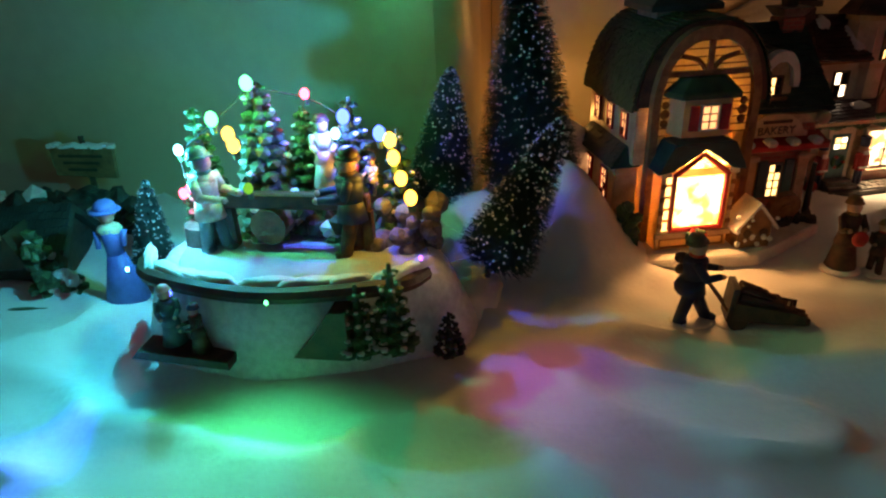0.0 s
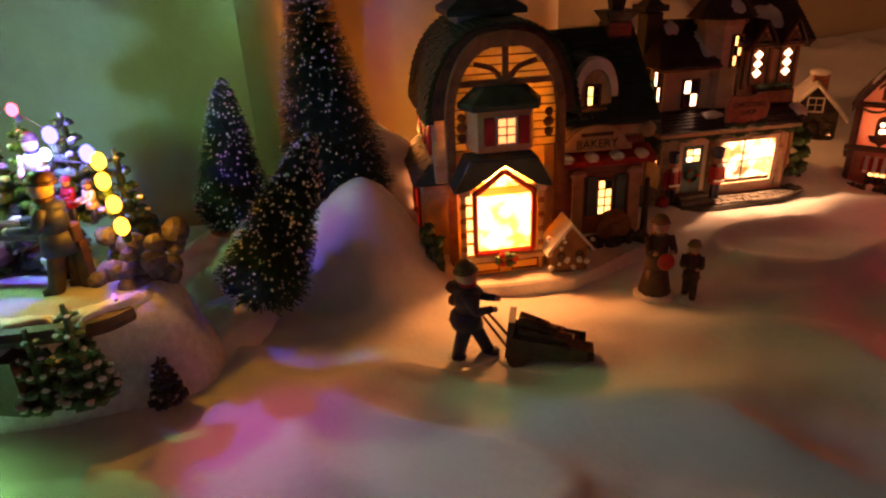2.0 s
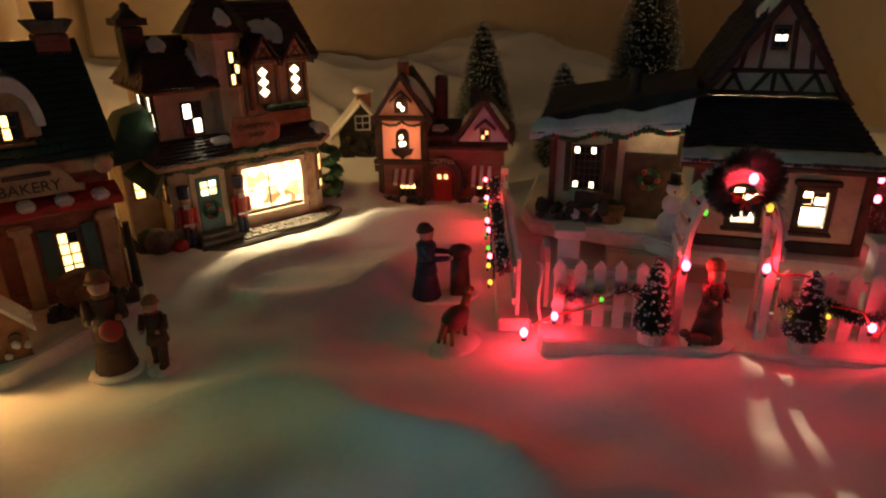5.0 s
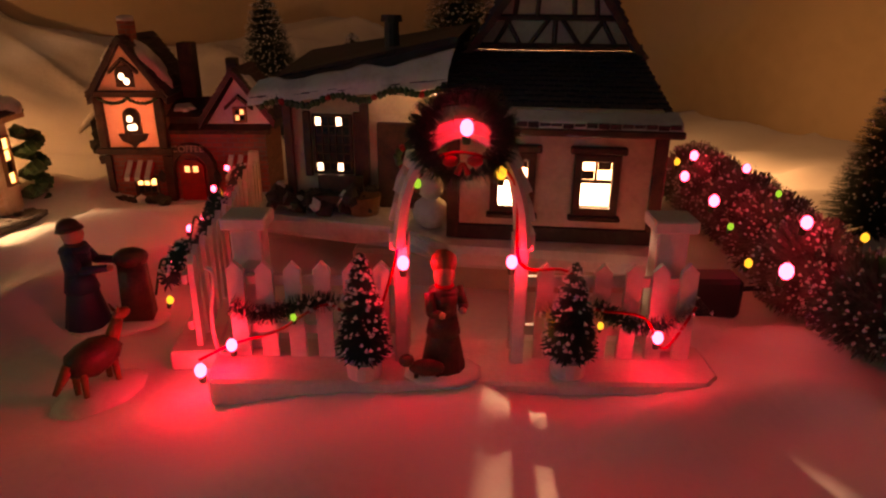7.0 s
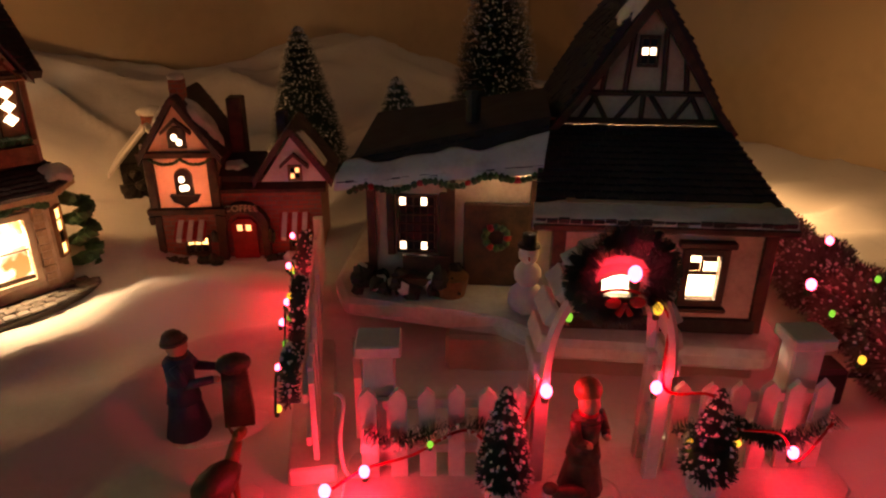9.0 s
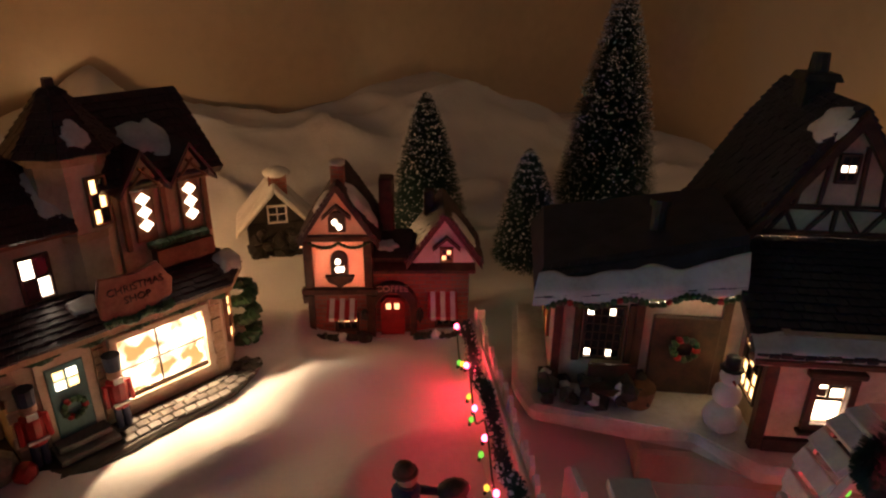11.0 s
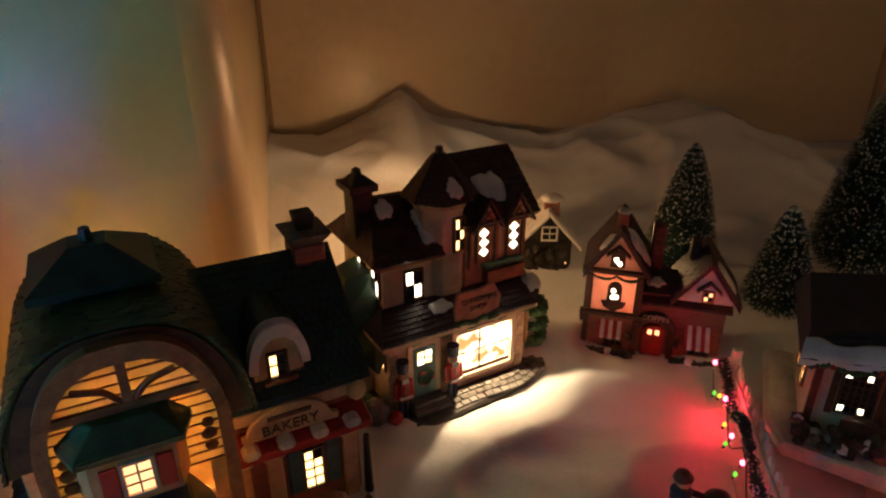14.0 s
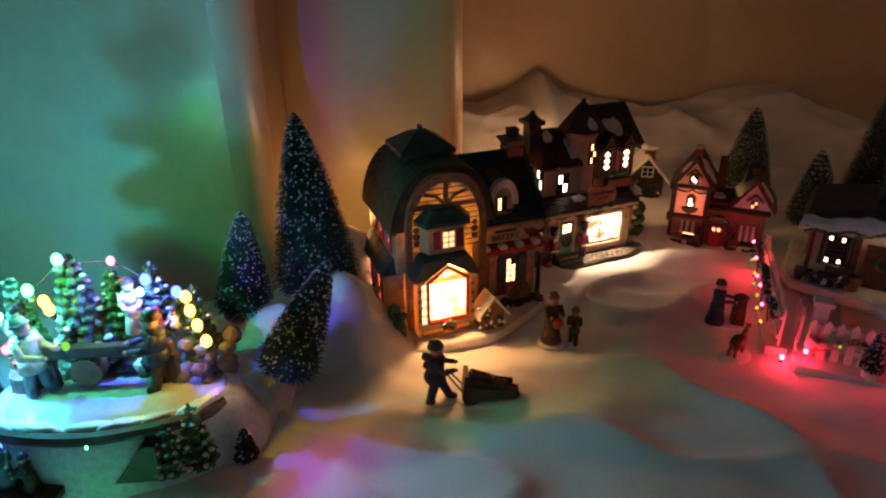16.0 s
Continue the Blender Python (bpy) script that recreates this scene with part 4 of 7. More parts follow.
    # left annex with green roof
    part("annex", box(bmesh.new(), -0.104, -0.08, 0.03, 0.075, 0.0, 0.064), CREAM, b, bevel=0.001)
    bm = loft(bmesh.new(), [(-0.115, 0.02, 0.063), (-0.076, 0.02, 0.068), (-0.076, 0.085, 0.068), (-0.115, 0.085, 0.063)],
              [(-0.094, 0.04, 0.096), (-0.0725, 0.036, 0.1), (-0.0725, 0.07, 0.1), (-0.094, 0.066, 0.096)])
    part("annex_roof", bm, ROOF_GREEN, b, "green shingled annex roof", bevel=0.001)
    bm = loft(bmesh.new(), [(-0.09, -0.004, 0.04), (-0.08, -0.002, 0.06), (-0.08, 0.022, 0.066), (-0.1, 0.03, 0.05)], [(-0.094, -0.006, 0.044), (-0.08, -0.004, 0.065), (-0.08, 0.022, 0.07), (-0.104, 0.03, 0.055)])
    part("side_awning", bm, ROOF_GREEN, b)
    window(b, pose(-0.094, 0.03, 0.034), 0.007, 0.021, 1, 3, None, OAK, WARM)
    window(b, pose(-0.08, 0.011, 0.034, 0, 0, -90), 0.009, 0.0185, 2, 2, {(0, 0), (1, 1), (1, 0)}, OAK, WARM)
    window(b, pose(0.0465, 0.0058, 0.02, 0, 0, 45), 0.007, 0.03, 1, 4, {(0, 0), (0, 1), (0, 3)}, OAK, WARM)
    bm = bmesh.new()
    for i in range(30):
        a = i * 0.75
        ball(bm, (0.063 + 0.0055 * math.cos(a), 0.012 + 0.0055 * math.sin(a), 0.003 + i * 0.0017), (0.0055, 0.0055, 0.0045), 0, 1, 0.25)
    part("topiary", bm, GREEN, b, "dark spiral topiary at the corner")
    for x, y, r, mt in ((-0.094, -0.004, 0.011, GREY), (-0.098, 0.012, 0.009, GREEN), (-0.083, -0.013, 0.006, RED)):
        part("shrub" if mt is GREEN else "barrel", ball(bmesh.new(), (x, y, r * 0.7), (r, r, r), 0, 2, 0.12), mt, b)
    # paving along the front
    for i in range(13):
        for j in range(3):
            x = -0.034 + i * 0.0072 + (j % 2) * 0.003
            y = -0.0205 + j * 0.0064 + 0.0008 * math.sin(i * 0.6) + max(0, i - 8) * 0.0022
            bm = box(bmesh.new(), x - 0.0033, x + 0.0033, y - 0.0029, y + 0.0029, 0.0, 0.0012 + random.uniform(0, 0.0007))
            part("paving_stone", bm, GREY, b, bevel=0.0005)
    return b


def nutcracker(parent, x):
    bm = bmesh.new()
    y = -0.008
    for s in (-1, 1):
        tube(bm, (x + s * 0.0022, y, 0.001), (x + s * 0.0022, y, 0.016), 0.0021, 0.0021, 8, 2)
    tube(bm, (x, y, 0.015), (x, y, 0.031), 0.0048, 0.0055, 10, 0)
    for s in (-1, 1):
        tube(bm, (x + s * 0.006, y, 0.03), (x + s * 0.0066, y - 0.001, 0.017), 0.0018, 0.0016, 6, 0)
    box(bm, x - 0.005, x + 0.005, y - 0.0058, y - 0.004, 0.018, 0.0195, 3)
    ball(bm, (x, y, 0.0355), 0.0042, 1, 2)
    box(bm, x - 0.0025, x + 0.0025, y - 0.0048, y - 0.0035, 0.031, 0.0345, 3)
    tube(bm, (x, y, 0.0385), (x, y, 0.0475), 0.0042, 0.0048, 10, 2)
    part("nutcracker", bm, [RED, SKIN, NAVY, CERAMIC_SNOW], parent, "red and white toy soldier beside the door", smooth=False)


build_shop()
lamp("shop_bulb", (0.3855, 0.7545, 0.0575), (1.0, 0.74, 0.42), 2.6)
lamp("shop_rear_glow", (0.36, 0.90, 0.09), (1.0, 0.58, 0.24), 0.36, 0.008)


# ---- coffee house ----
def arched_window(parent, x, y, z, w, h, panes, material, label=""):
    """A small round-headed window: a dark surround, two lights and a bracket shelf."""
    head = lambda half, low, tall: [(x - half, low), (x + half, low)] + [(x + half * math.cos(a), tall - half + half * math.sin(a)) for a in [math.pi * k / 8 for k in range(9)]]
    win = part("window", prism_y(bmesh.new(), head(w / 2 + 0.0016, z - 0.0014, z + h + 0.0016), y - 0.0022, y), TIMBER, parent, label)
    for k, (dx, dz) in enumerate(panes):
        part("pane", prism_y(bmesh.new(), [(x + dx + 0.0019 * math.cos(a), z + dz + 0.0023 * math.sin(a)) for a in [math.pi * m / 4 for m in range(8)]], y - 0.0028, y - 0.0021), material, win)
    return win


def build_coffee_house():
    b = thing("coffee_house", 0.538, 0.75, -0.007, -28, "small lit ceramic coffee house with peach tower and brick walls", "house")
    part("base", prism_z(bmesh.new(), [(-0.058, -0.006), (0.062, -0.008), (0.064, 0.06), (-0.058, 0.06)], -0.008, 0.003), CERAMIC_SNOW, b, bevel=0.002)
    part("tower_lower_wall", box(bmesh.new(), -0.054, -0.012, 0.0, 0.055, 0.003, 0.0385), BRICK, b)
    part("tower_front", box(bmesh.new(), -0.052, -0.012, -0.001, 0.001, 0.0386, 0.08), PEACH, b, "thin peach porcelain panel glowing from inside")
    for x in (-0.054, -0.012):
        part("tower_side", box(bmesh.new(), x, x + 0.002, 0.0012, 0.054, 0.0386, 0.08), TAN, b)
    part("tower_back", box(bmesh.new(), -0.0518, -0.0122, 0.052, 0.054, 0.0386, 0.08), TAN, b)
    for x in (-0.0535, -0.0125):
        part("tower_post", box(bmesh.new(), x - 0.003, x + 0.003, -0.004, 0.001, 0.0425, 0.0775), TIMBER, b, bevel=0.0006)
        part("tower_quoin", box(bmesh.new(), x - 0.0022, x + 0.0022, -0.0025, 0.001, 0.003, 0.0365), TIMBER, b)
    part("tower_ledge", prism_x(bmesh.new(), [(0.001, 0.0365), (-0.0045, 0.038), (-0.0055, 0.0425), (0.001, 0.0425)], -0.059, -0.0065), TIMBER, b, bevel=0.0005)
    part("tower_cornice", prism_x(bmesh.new(), [(0.001, 0.0775), (-0.004, 0.0778), (-0.006, 0.082), (0.001, 0.082)], -0.06, -0.006), TIMBER, b, bevel=0.0005)
    for x in (-0.057, -0.009):
        part("ledge_bracket", prism_y(bmesh.new(), [(x - 0.002, 0.0364), (x + 0.002, 0.0364), (x + 0.001, 0.031), (x - 0.001, 0.031)], -0.004, 0.0), TIMBER, b)
    for cx in (-0.042, -0.022):
        bm = bmesh.new()
        for i in range(13):
            t = i / 6 - 1
            ball(bm, (cx + t * 0.0095, -0.0045, 0.0738 + 0.0032 * t * t), (0.0014, 0.0014, 0.0013), 0, 1, 0.3)
        part("swag", bm, GREEN, b, "dark garland swag")
    part("tower_gable", prism_y(bmesh.new(), [(-0.053, 0.082), (-0.011, 0.082), (-0.032, 0.1135)], -0.001, 0.05), PEACH, b)
    for q in (-1, 1):
        part("tower_roof", slab(bmesh.new(), [(-0.032, -0.006, 0.118), (-0.032 + q * 0.027, -0.006, 0.0775), (-0.032 + q * 0.027, 0.058, 0.0775), (-0.032, 0.058, 0.118)], 0.0045), ROOF_PLUM, b, "steep dark tower roof slope")
    shingles(b, (-0.0048, -0.006, 0.0785), (-0.0048, 0.058, 0.0785), (-0.0318, 0.058, 0.1185), (-0.0318, -0.006, 0.1185), 11, 14, ROOF_PLUM, 0.001)
    shingles(b, (-0.0592, 0.058, 0.0785), (-0.0592, -0.006, 0.0785), (-0.0322, -0.006, 0.1185), (-0.0322, 0.058, 0.1185), 11, 14, ROOF_PLUM, 0.001)
    snow_patch(b, (-0.0165, 0.012, 0.1), (0, 1, 0), (0.55, 0, -0.83), 0.012, 0.019, 0.0022, 21, label="snow on the tower roof")
    snow_patch(b, (-0.043, 0.0, 0.1055), (0, 1, 0), (0.55, 0, 0.83), 0.005, 0.009, 0.0015, 22)
    bm = prism_z(bmesh.new(), [(-0.0365, 0.008), (-0.0275, 0.008), (-0.0275, 0.017), (-0.0365, 0.017)], 0.11, 0.127)
    ch = part("chimney", bm, BRICK, b, bevel=0.0005)
    part("chimney_snow", ball(bmesh.new(), (-0.032, 0.0125, 0.1285), (0.0056, 0.0056, 0.0028), 0, 2, 0.15), CERAMIC_SNOW, ch, smooth=True)
    arched_window(b, -0.0322, -0.001, 0.0535, 0.0085, 0.0155, ((-0.0012, 0.0035), (0.0016, 0.0038), (-0.001, 0.0095)), WARM_WHITE, "round-headed tower window")
    arched_window(b, -0.0325, -0.0012, 0.086, 0.0085, 0.0115, ((-0.0014, 0.0058), (0.0016, 0.0025)), WARM_WHITE, "round-headed attic window")
    part("shelf", prism_y(bmesh.new(), [(-0.0425, 0.0525), (-0.022, 0.0525), (-0.0245, 0.0475), (-0.029, 0.0465), (-0.0322, 0.0425), (-0.0355, 0.0465), (-0.04, 0.0475)], -0.005, -0.0012), TIMBER, b, "dark carved window shelf", bevel=0.0005)
    for q in (-1, 1):
        part("hood_board", slab(bmesh.new(), [(-0.0325, -0.0055, 0.1045), (-0.0325 + q * 0.0095, -0.0055, 0.096), (-0.0325 + q * 0.0095, -0.001, 0.096), (-0.0325, -0.001, 0.1045)], 0.0024), TIMBER, b)
    # low wing
    part("wing_wall", box(bmesh.new(), -0.0098, 0.058, 0.004, 0.055, 0.003, 0.052), BRICK, b)
    part("wing_upper", box(bmesh.new(), -0.0096, 0.06, 0.006, 0.055, 0.0521, 0.064), TIMBER, b, bevel=0.0008)
    part("wing_eave", prism_x(bmesh.new(), [(0.006, 0.051), (0.0, 0.0515), (-0.001, 0.0545), (0.006, 0.0585)], -0.0095, 0.062), TIMBER, b, bevel=0.0006)
    part("wing_gable", prism_y(bmesh.new(), [(0.018, 0.0585), (0.062, 0.0585), (0.04, 0.09)], 0.004, 0.05), CERAMIC_SNOW, b, "pale snowy gable")
    for q in (-1, 1):
        part("wing_roof", slab(bmesh.new(), [(0.04, -0.003, 0.0965), (0.04 + q * 0.0265, -0.003, 0.06), (0.04 + q * 0.0265, 0.055, 0.06), (0.04, 0.055, 0.0965)], 0.0042), ROOF_PLUM, b, "dark wing roof slope")
    shingles(b, (0.0133, 0.055, 0.061), (0.0133, -0.003, 0.061), (0.0398, -0.003, 0.0972), (0.0398, 0.055, 0.0972), 10, 12, ROOF_PLUM, 0.001)
    shingles(b, (0.0667, -0.003, 0.061), (0.0667, 0.055, 0.061), (0.0402, 0.055, 0.0972), (0.0402, -0.003, 0.0972), 10, 12, ROOF_PLUM, 0.001)
    snow_patch(b, (0.054, 0.012, 0.0795), (0, 1, 0), (0.58, 0, -0.81), 0.012, 0.015, 0.002, 23, label="snow on the wing roof")
    window(b, pose(0.0415, 0.0035, 0.061), 0.0065, 0.008, 2, 2, {(0, 1), (1, 0)}, OAK, WARM_RED)
    for q in (-1, 1):
        part("hood_board", slab(bmesh.new(), [(0.0415, -0.001, 0.0795), (0.0415 + q * 0.0095, -0.001, 0.071), (0.0415 + q * 0.0095, 0.0038, 0.071), (0.0415, 0.0038, 0.0795)], 0.0024), TIMBER, b)
    part("link_roof", prism_x(bmesh.new(), [(0.0, 0.064), (0.03, 0.074), (0.05, 0.064)], -0.0096, 0.018), ROOF_PLUM, b)
    snow_patch(b, (0.0, 0.012, 0.0685), (1, 0, 0), (0, 0.95, 0.31), 0.008, 0.006, 0.0018, 24)
    part("dark_chimney", box(bmesh.new(), -0.006, 0.0045, 0.028, 0.042, 0.07, 0.112), TIMBER, b, "dark stack beside the tower", bevel=0.001)
    part("chimney_pot", box(bmesh.new(), 0.026, 0.034, 0.034, 0.044, 0.082, 0.101), TIMBER, b, bevel=0.001)
    # door under an arched sign
    bm = prism_y(bmesh.new(), [(-0.005, 0.003), (0.012, 0.003), (0.012, 0.029), (0.008, 0.033), (-0.001, 0.033), (-0.005, 0.029)], 0.0005, 0.0038)
    d = part("door", bm, RED, b, "red door with two small lights")
    for x in (0.0005, 0.0065):
        part("pane", box(bmesh.new(), x - 0.0018, x + 0.0018, 0.0, 0.0006, 0.024, 0.0285), WARM_RED, d)
    bm = bmesh.new()
    arc = [math.pi * k / 10 for k in range(11)]
    prism_y(bm, [(0.021, 0.003), (0.021, 0.024)] + [(0.0035 + 0.0185 * math.cos(a), 0.024 + 0.021 * math.sin(a)) for a in arc[1:-1]] + [(-0.014, 0.024), (-0.014, 0.003), (-0.009, 0.003)]
            + [(0.0035 + 0.0125 * math.cos(a), 0.024 + 0.0145 * math.sin(a)) for a in arc[::-1]] + [(0.016, 0.003)], -0.0025, 0.0038)
    ar = part("door_arch", bm, TIMBER, b, "dark arch over the door")
    lettering("COFFEE", 0.0066, CREAM, ar, pose(0.0035, -0.0028, 0.0415, 90))
    # striped awnings and shop windows
    for cx in (-0.032, 0.039):
        window(b, pose(cx + 0.003, 0.0 if cx < 0 else 0.004, 0.009), 0.014, 0.011, 3, 2, {(0, 0), (1, 0), (2, 0)} if cx < 0 else {(0, 0), (2, 0)}, TIMBER, WARM)
        aw = part("awning", prism_x(bmesh.new(), [(0.004, 0.0355), (-0.01, 0.0225), (-0.01, 0.0205), (0.004, 0.033)], cx - 0.0105, cx + 0.0105), RED, b, "red and white striped awning")
        for k in range(3):
            x = cx - 0.0085 + k * 0.007
            part("stripe", prism_x(bmesh.new(), [(0.0034, 0.0362), (-0.0106, 0.0231), (-0.0106, 0.0203), (-0.01, 0.0203), (0.0034, 0.034)], x, x + 0.0034), CERAMIC_SNOW, aw)
    bm = bmesh.new()
    for i in range(26):
        x = -0.054 + i * 0.0044
        if not -0.012 < x < 0.02:
            ball(bm, (x, -0.007, 0.005), (0.004, 0.004, random.uniform(0.003, 0.006)), i % 5 == 0, 1, 0.3)
    for x in (-0.016, 0.023):
        ball(bm, (x, -0.005, 0.022), (0.003, 0.003, 0.006), 0, 1, 0.3)
    part("shrub", bm, [DARK, CERAMIC_SNOW], b)
    return b


build_coffee_house()
lamp("coffee_house_bulb", (0.5185, 0.778, 0.055), (1.0, 0.7, 0.5), 0.17, 0.003)
lamp("coffee_house_rear_glow", (0.57, 0.85, 0.07), (1.0, 0.6, 0.25), 0.03, 0.006)


# ---- cottage ----
def build_cottage():
    b = thing("cottage_house", 0.664, 0.492, 0.0, -36, "ceramic half-timbered cottage with snowy slate roof and porch", "house")
    foot = [(-0.165, 0.045), (-0.155, 0.02), (-0.1, 0.012), (-0.072, 0.01), (-0.05, -0.016), (0.05, -0.02), (0.062, 0.0), (0.062, 0.14), (-0.165, 0.14)]
    part("base", prism_z(bmesh.new(), foot, 0.0155, 0.0265), CERAMIC_SNOW, b, "snowy rounded base", bevel=0.003)
    part("plinth", box(bmesh.new(), -0.045, 0.047, -0.003, 0.0, 0.0266, 0.0335), DARK, b)
    holes = [(-0.026, -0.0125, 0.0445, 0.066), (0.0125, 0.0265, 0.0445, 0.066)]
    bm = pierced(bmesh.new(), -0.045, 0.047, 0.0, 0.004, 0.0266, 0.09, holes)
    box(bm, -0.045, -0.041, 0.004, 0.125, 0.0266, 0.09)
    box(bm, 0.043, 0.047, 0.004, 0.125, 0.0266, 0.09)
    box(bm, -0.041, 0.043, 0.121, 0.125, 0.0266, 0.09)
    part("wall", bm, CREAM, b, "cream clapboard wall")
    for i in range(14):
        z = 0.0345 + i * 0.0036
        spans = [(-0.0445, 0.0465)] if z > 0.069 or z < 0.04 else [(-0.0445, -0.0295), (-0.009, 0.009), (0.03, 0.0465)]
        for x0, x1 in spans:
            part("clapboard", prism_x(bmesh.new(), [(0.0, z), (-0.0013, z), (-0.0004, z + 0.0034), (0.0, z + 0.0034)], x0, x1), CREAM, b)
    for x in (-0.0475, 0.0475):
        part("corner_board", box(bmesh.new(), x - 0.003, x + 0.003, -0.0025, 0.003, 0.0266, 0.086), TIMBER, b, bevel=0.0005)
    for x in (-0.01925, 0.0195):
        w = part("window", ring_frame(bmesh.new(), x - 0.0068, x + 0.007, 0.0443, 0.0665, 0.0036, -0.0035, 0.001), TIMBER, b, "dark-framed window lit from inside", bevel=0.0004)
        part("lintel", box(bmesh.new(), x - 0.0128, x + 0.013, -0.0045, 0.001, 0.0702, 0.0735), TIMBER, w, bevel=0.0006)
        part("sill", box(bmesh.new(), x - 0.012, x + 0.0122, -0.0055, 0.001, 0.0385, 0.0405), TIMBER, w, bevel=0.0005)
        part("glazing_bar", box(bmesh.new(), x - 0.007, x + 0.007, 0.0005, 0.0025, 0.0555, 0.0572), TIMBER, w)
        part("glazing_bar", box(bmesh.new(), x - 0.0006, x + 0.0006, 0.0005, 0.0025, 0.0572, 0.066), TIMBER, w)
        part("lower_pane", box(bmesh.new(), x - 0.0068, x + 0.007, 0.0015, 0.0018, 0.0445, 0.0555), PANE_COTTAGE, w)
        for k, (dx, dz) in enumerate(((-1, 0), (1, 0), (-1, 1), (1, 1))):
            xx, zz = x + dx * 0.0038, 0.0575 + dz * 0.0045
            part("pane", box(bmesh.new(), xx - 0.0029, xx + 0.0029, 0.0012, 0.002, zz, zz + 0.004), PANE_COTTAGE if k in (1, 2) else TIMBER, w)
    # main roof: skirt in front, steep gable behind
    part("skirt_roof", slab(bmesh.new(), [(-0.06, -0.01, 0.0835), (0.053, -0.01, 0.0835), (0.046, 0.073, 0.1095), (-0.053, 0.073, 0.1095)], 0.004), ROOF_SLATE, b, "slate skirt roof")
    shingles(b, (-0.06, -0.0102, 0.084), (0.053, -0.0102, 0.084), (0.046, 0.073, 0.1099), (-0.053, 0.073, 0.1099), 15, 22, ROOF_SLATE)
    snow_strip(b, ((-0.061, -0.0115, 0.0835), (0.054, -0.0115, 0.0835)), ((-0.059, 0.008, 0.0897), (0.0525, 0.008, 0.0897)), 0.0028, 3, "rounded snow along the eave")
    part("eave_board", box(bmesh.new(), -0.061, 0.055, -0.0115, -0.004, 0.0795, 0.083), TIMBER, b, bevel=0.0008)
    part("gable_wall", prism_y(bmesh.new(), [(-0.046, 0.1085), (0.045, 0.1085), (0.030, 0.130), (0.0, 0.172), (-0.030, 0.130)], 0.074, 0.124), CREAM, b, "pale gable between dark timbers")
    for p, q, r in (((-0.049, 0.112), (0.047, 0.112), 0.002), ((-0.038, 0.127), (0.037, 0.127), 0.0017), ((-0.010, 0.127), (-0.008, 0.160), 0.0014), ((0.010, 0.127), (0.008, 0.160), 0.0014),
                    ((-0.022, 0.127), (-0.02, 0.145), 0.0014), ((0.022, 0.127), (0.02, 0.145), 0.0014), ((-0.033, 0.112), (-0.024, 0.127), 0.0014), ((0.033, 0.112), (0.024, 0.127), 0.0014),
                    ((-0.018, 0.112), (-0.027, 0.127), 0.0014), ((0.016, 0.112), (0.026, 0.127), 0.0014), ((-0.014, 0.112), (-0.003, 0.127), 0.0014), ((0.014, 0.112), (0.003, 0.127), 0.0014), ((0.0, 0.112), (0.0, 0.127), 0.0014)):
        part("gable_timber", tube(bmesh.new(), (p[0], 0.073, p[1]), (q[0], 0.073, q[1]), r, r, 6), TIMBER, b)
    part("rear_wall", prism_y(bmesh.new(), [(-0.052, 0.0266), (0.047, 0.0266), (0.047, 0.1), (0.0, 0.172), (-0.052, 0.1)], 0.1252, 0.129), CREAM, b)
    for q in (-1, 1):
        part("barge_board", prism_y(bmesh.new(), [(0.0, 0.179), (q * 0.037, 0.123), (q * 0.05, 0.1075), (q * 0.0465, 0.1055), (q * 0.0335, 0.122), (0.0, 0.17)], 0.0655, 0.069), TIMBER, b, "dark barge board along the gable")
    window(b, pose(0.0, 0.073, 0.142), 0.0075, 0.013, 2, 3, {(0, 1), (1, 1)}, TIMBER, WARM_WHITE)
    for s, x1 in ((-1, 0.064), (1, 0.054)):
        prof = [(0.0, 0.181), (s * 0.02, 0.154), (s * 0.037, 0.125), (s * 0.048, 0.105), (s * x1, 0.09)]
        part("roof_slope", prism_y(bmesh.new(), prof + [(x, z - 0.007) for x, z in prof[::-1]], 0.0692, 0.176), ROOF_SLATE, b, "steep dark slate roof slope")
        for (xa, za), (xb, zb) in zip(prof, prof[1:]):
            n = max(3, int(math.hypot(xb - xa, zb - za) / 0.0046))
            shingles(b, (xb, 0.176, zb + 0.0003), (xb, 0.0692, zb + 0.0003), (xa, 0.0692, za + 0.0003), (xa, 0.176, za + 0.0003), n, 22, ROOF_SLATE)
    snow_patch(b, (-0.009, 0.083, 0.1690), (0, 1, 0), (-0.568, 0, -0.823), 0.014, 0.014, 0.003, 31, name="ridge_snow", label="snow on the ridge end")
    ch = part("chimney", box(bmesh.new(), -0.0095, 0.0065, 0.12, 0.136, 0.16, 0.185), DARK, b, bevel=0.0006)
    part("chimney_cap", prism_z(bmesh.new(), [(-0.0125, 0.117), (0.0095, 0.117), (0.0095, 0.139), (-0.0125, 0.139)], 0.185, 0.1895, shrink=0.82), DARK, ch, bevel=0.0006)
    part("chimney_pot", tube(bmesh.new(), (-0.0015, 0.128, 0.189), (-0.0015, 0.128, 0.2), 0.0055, 0.0046, 10), DARK, ch)
    # porch wing
    part("wing_wall", box(bmesh.new(), -0.145, -0.0455, 0.044, 0.125, 0.0266, 0.088), CREAM, b)
    for x in (-0.1425, -0.1, -0.056):
        part("wing_post", box(bmesh.new(), x - 0.0022, x + 0.0022, 0.041, 0.0445, 0.0266, 0.087), TIMBER, b)
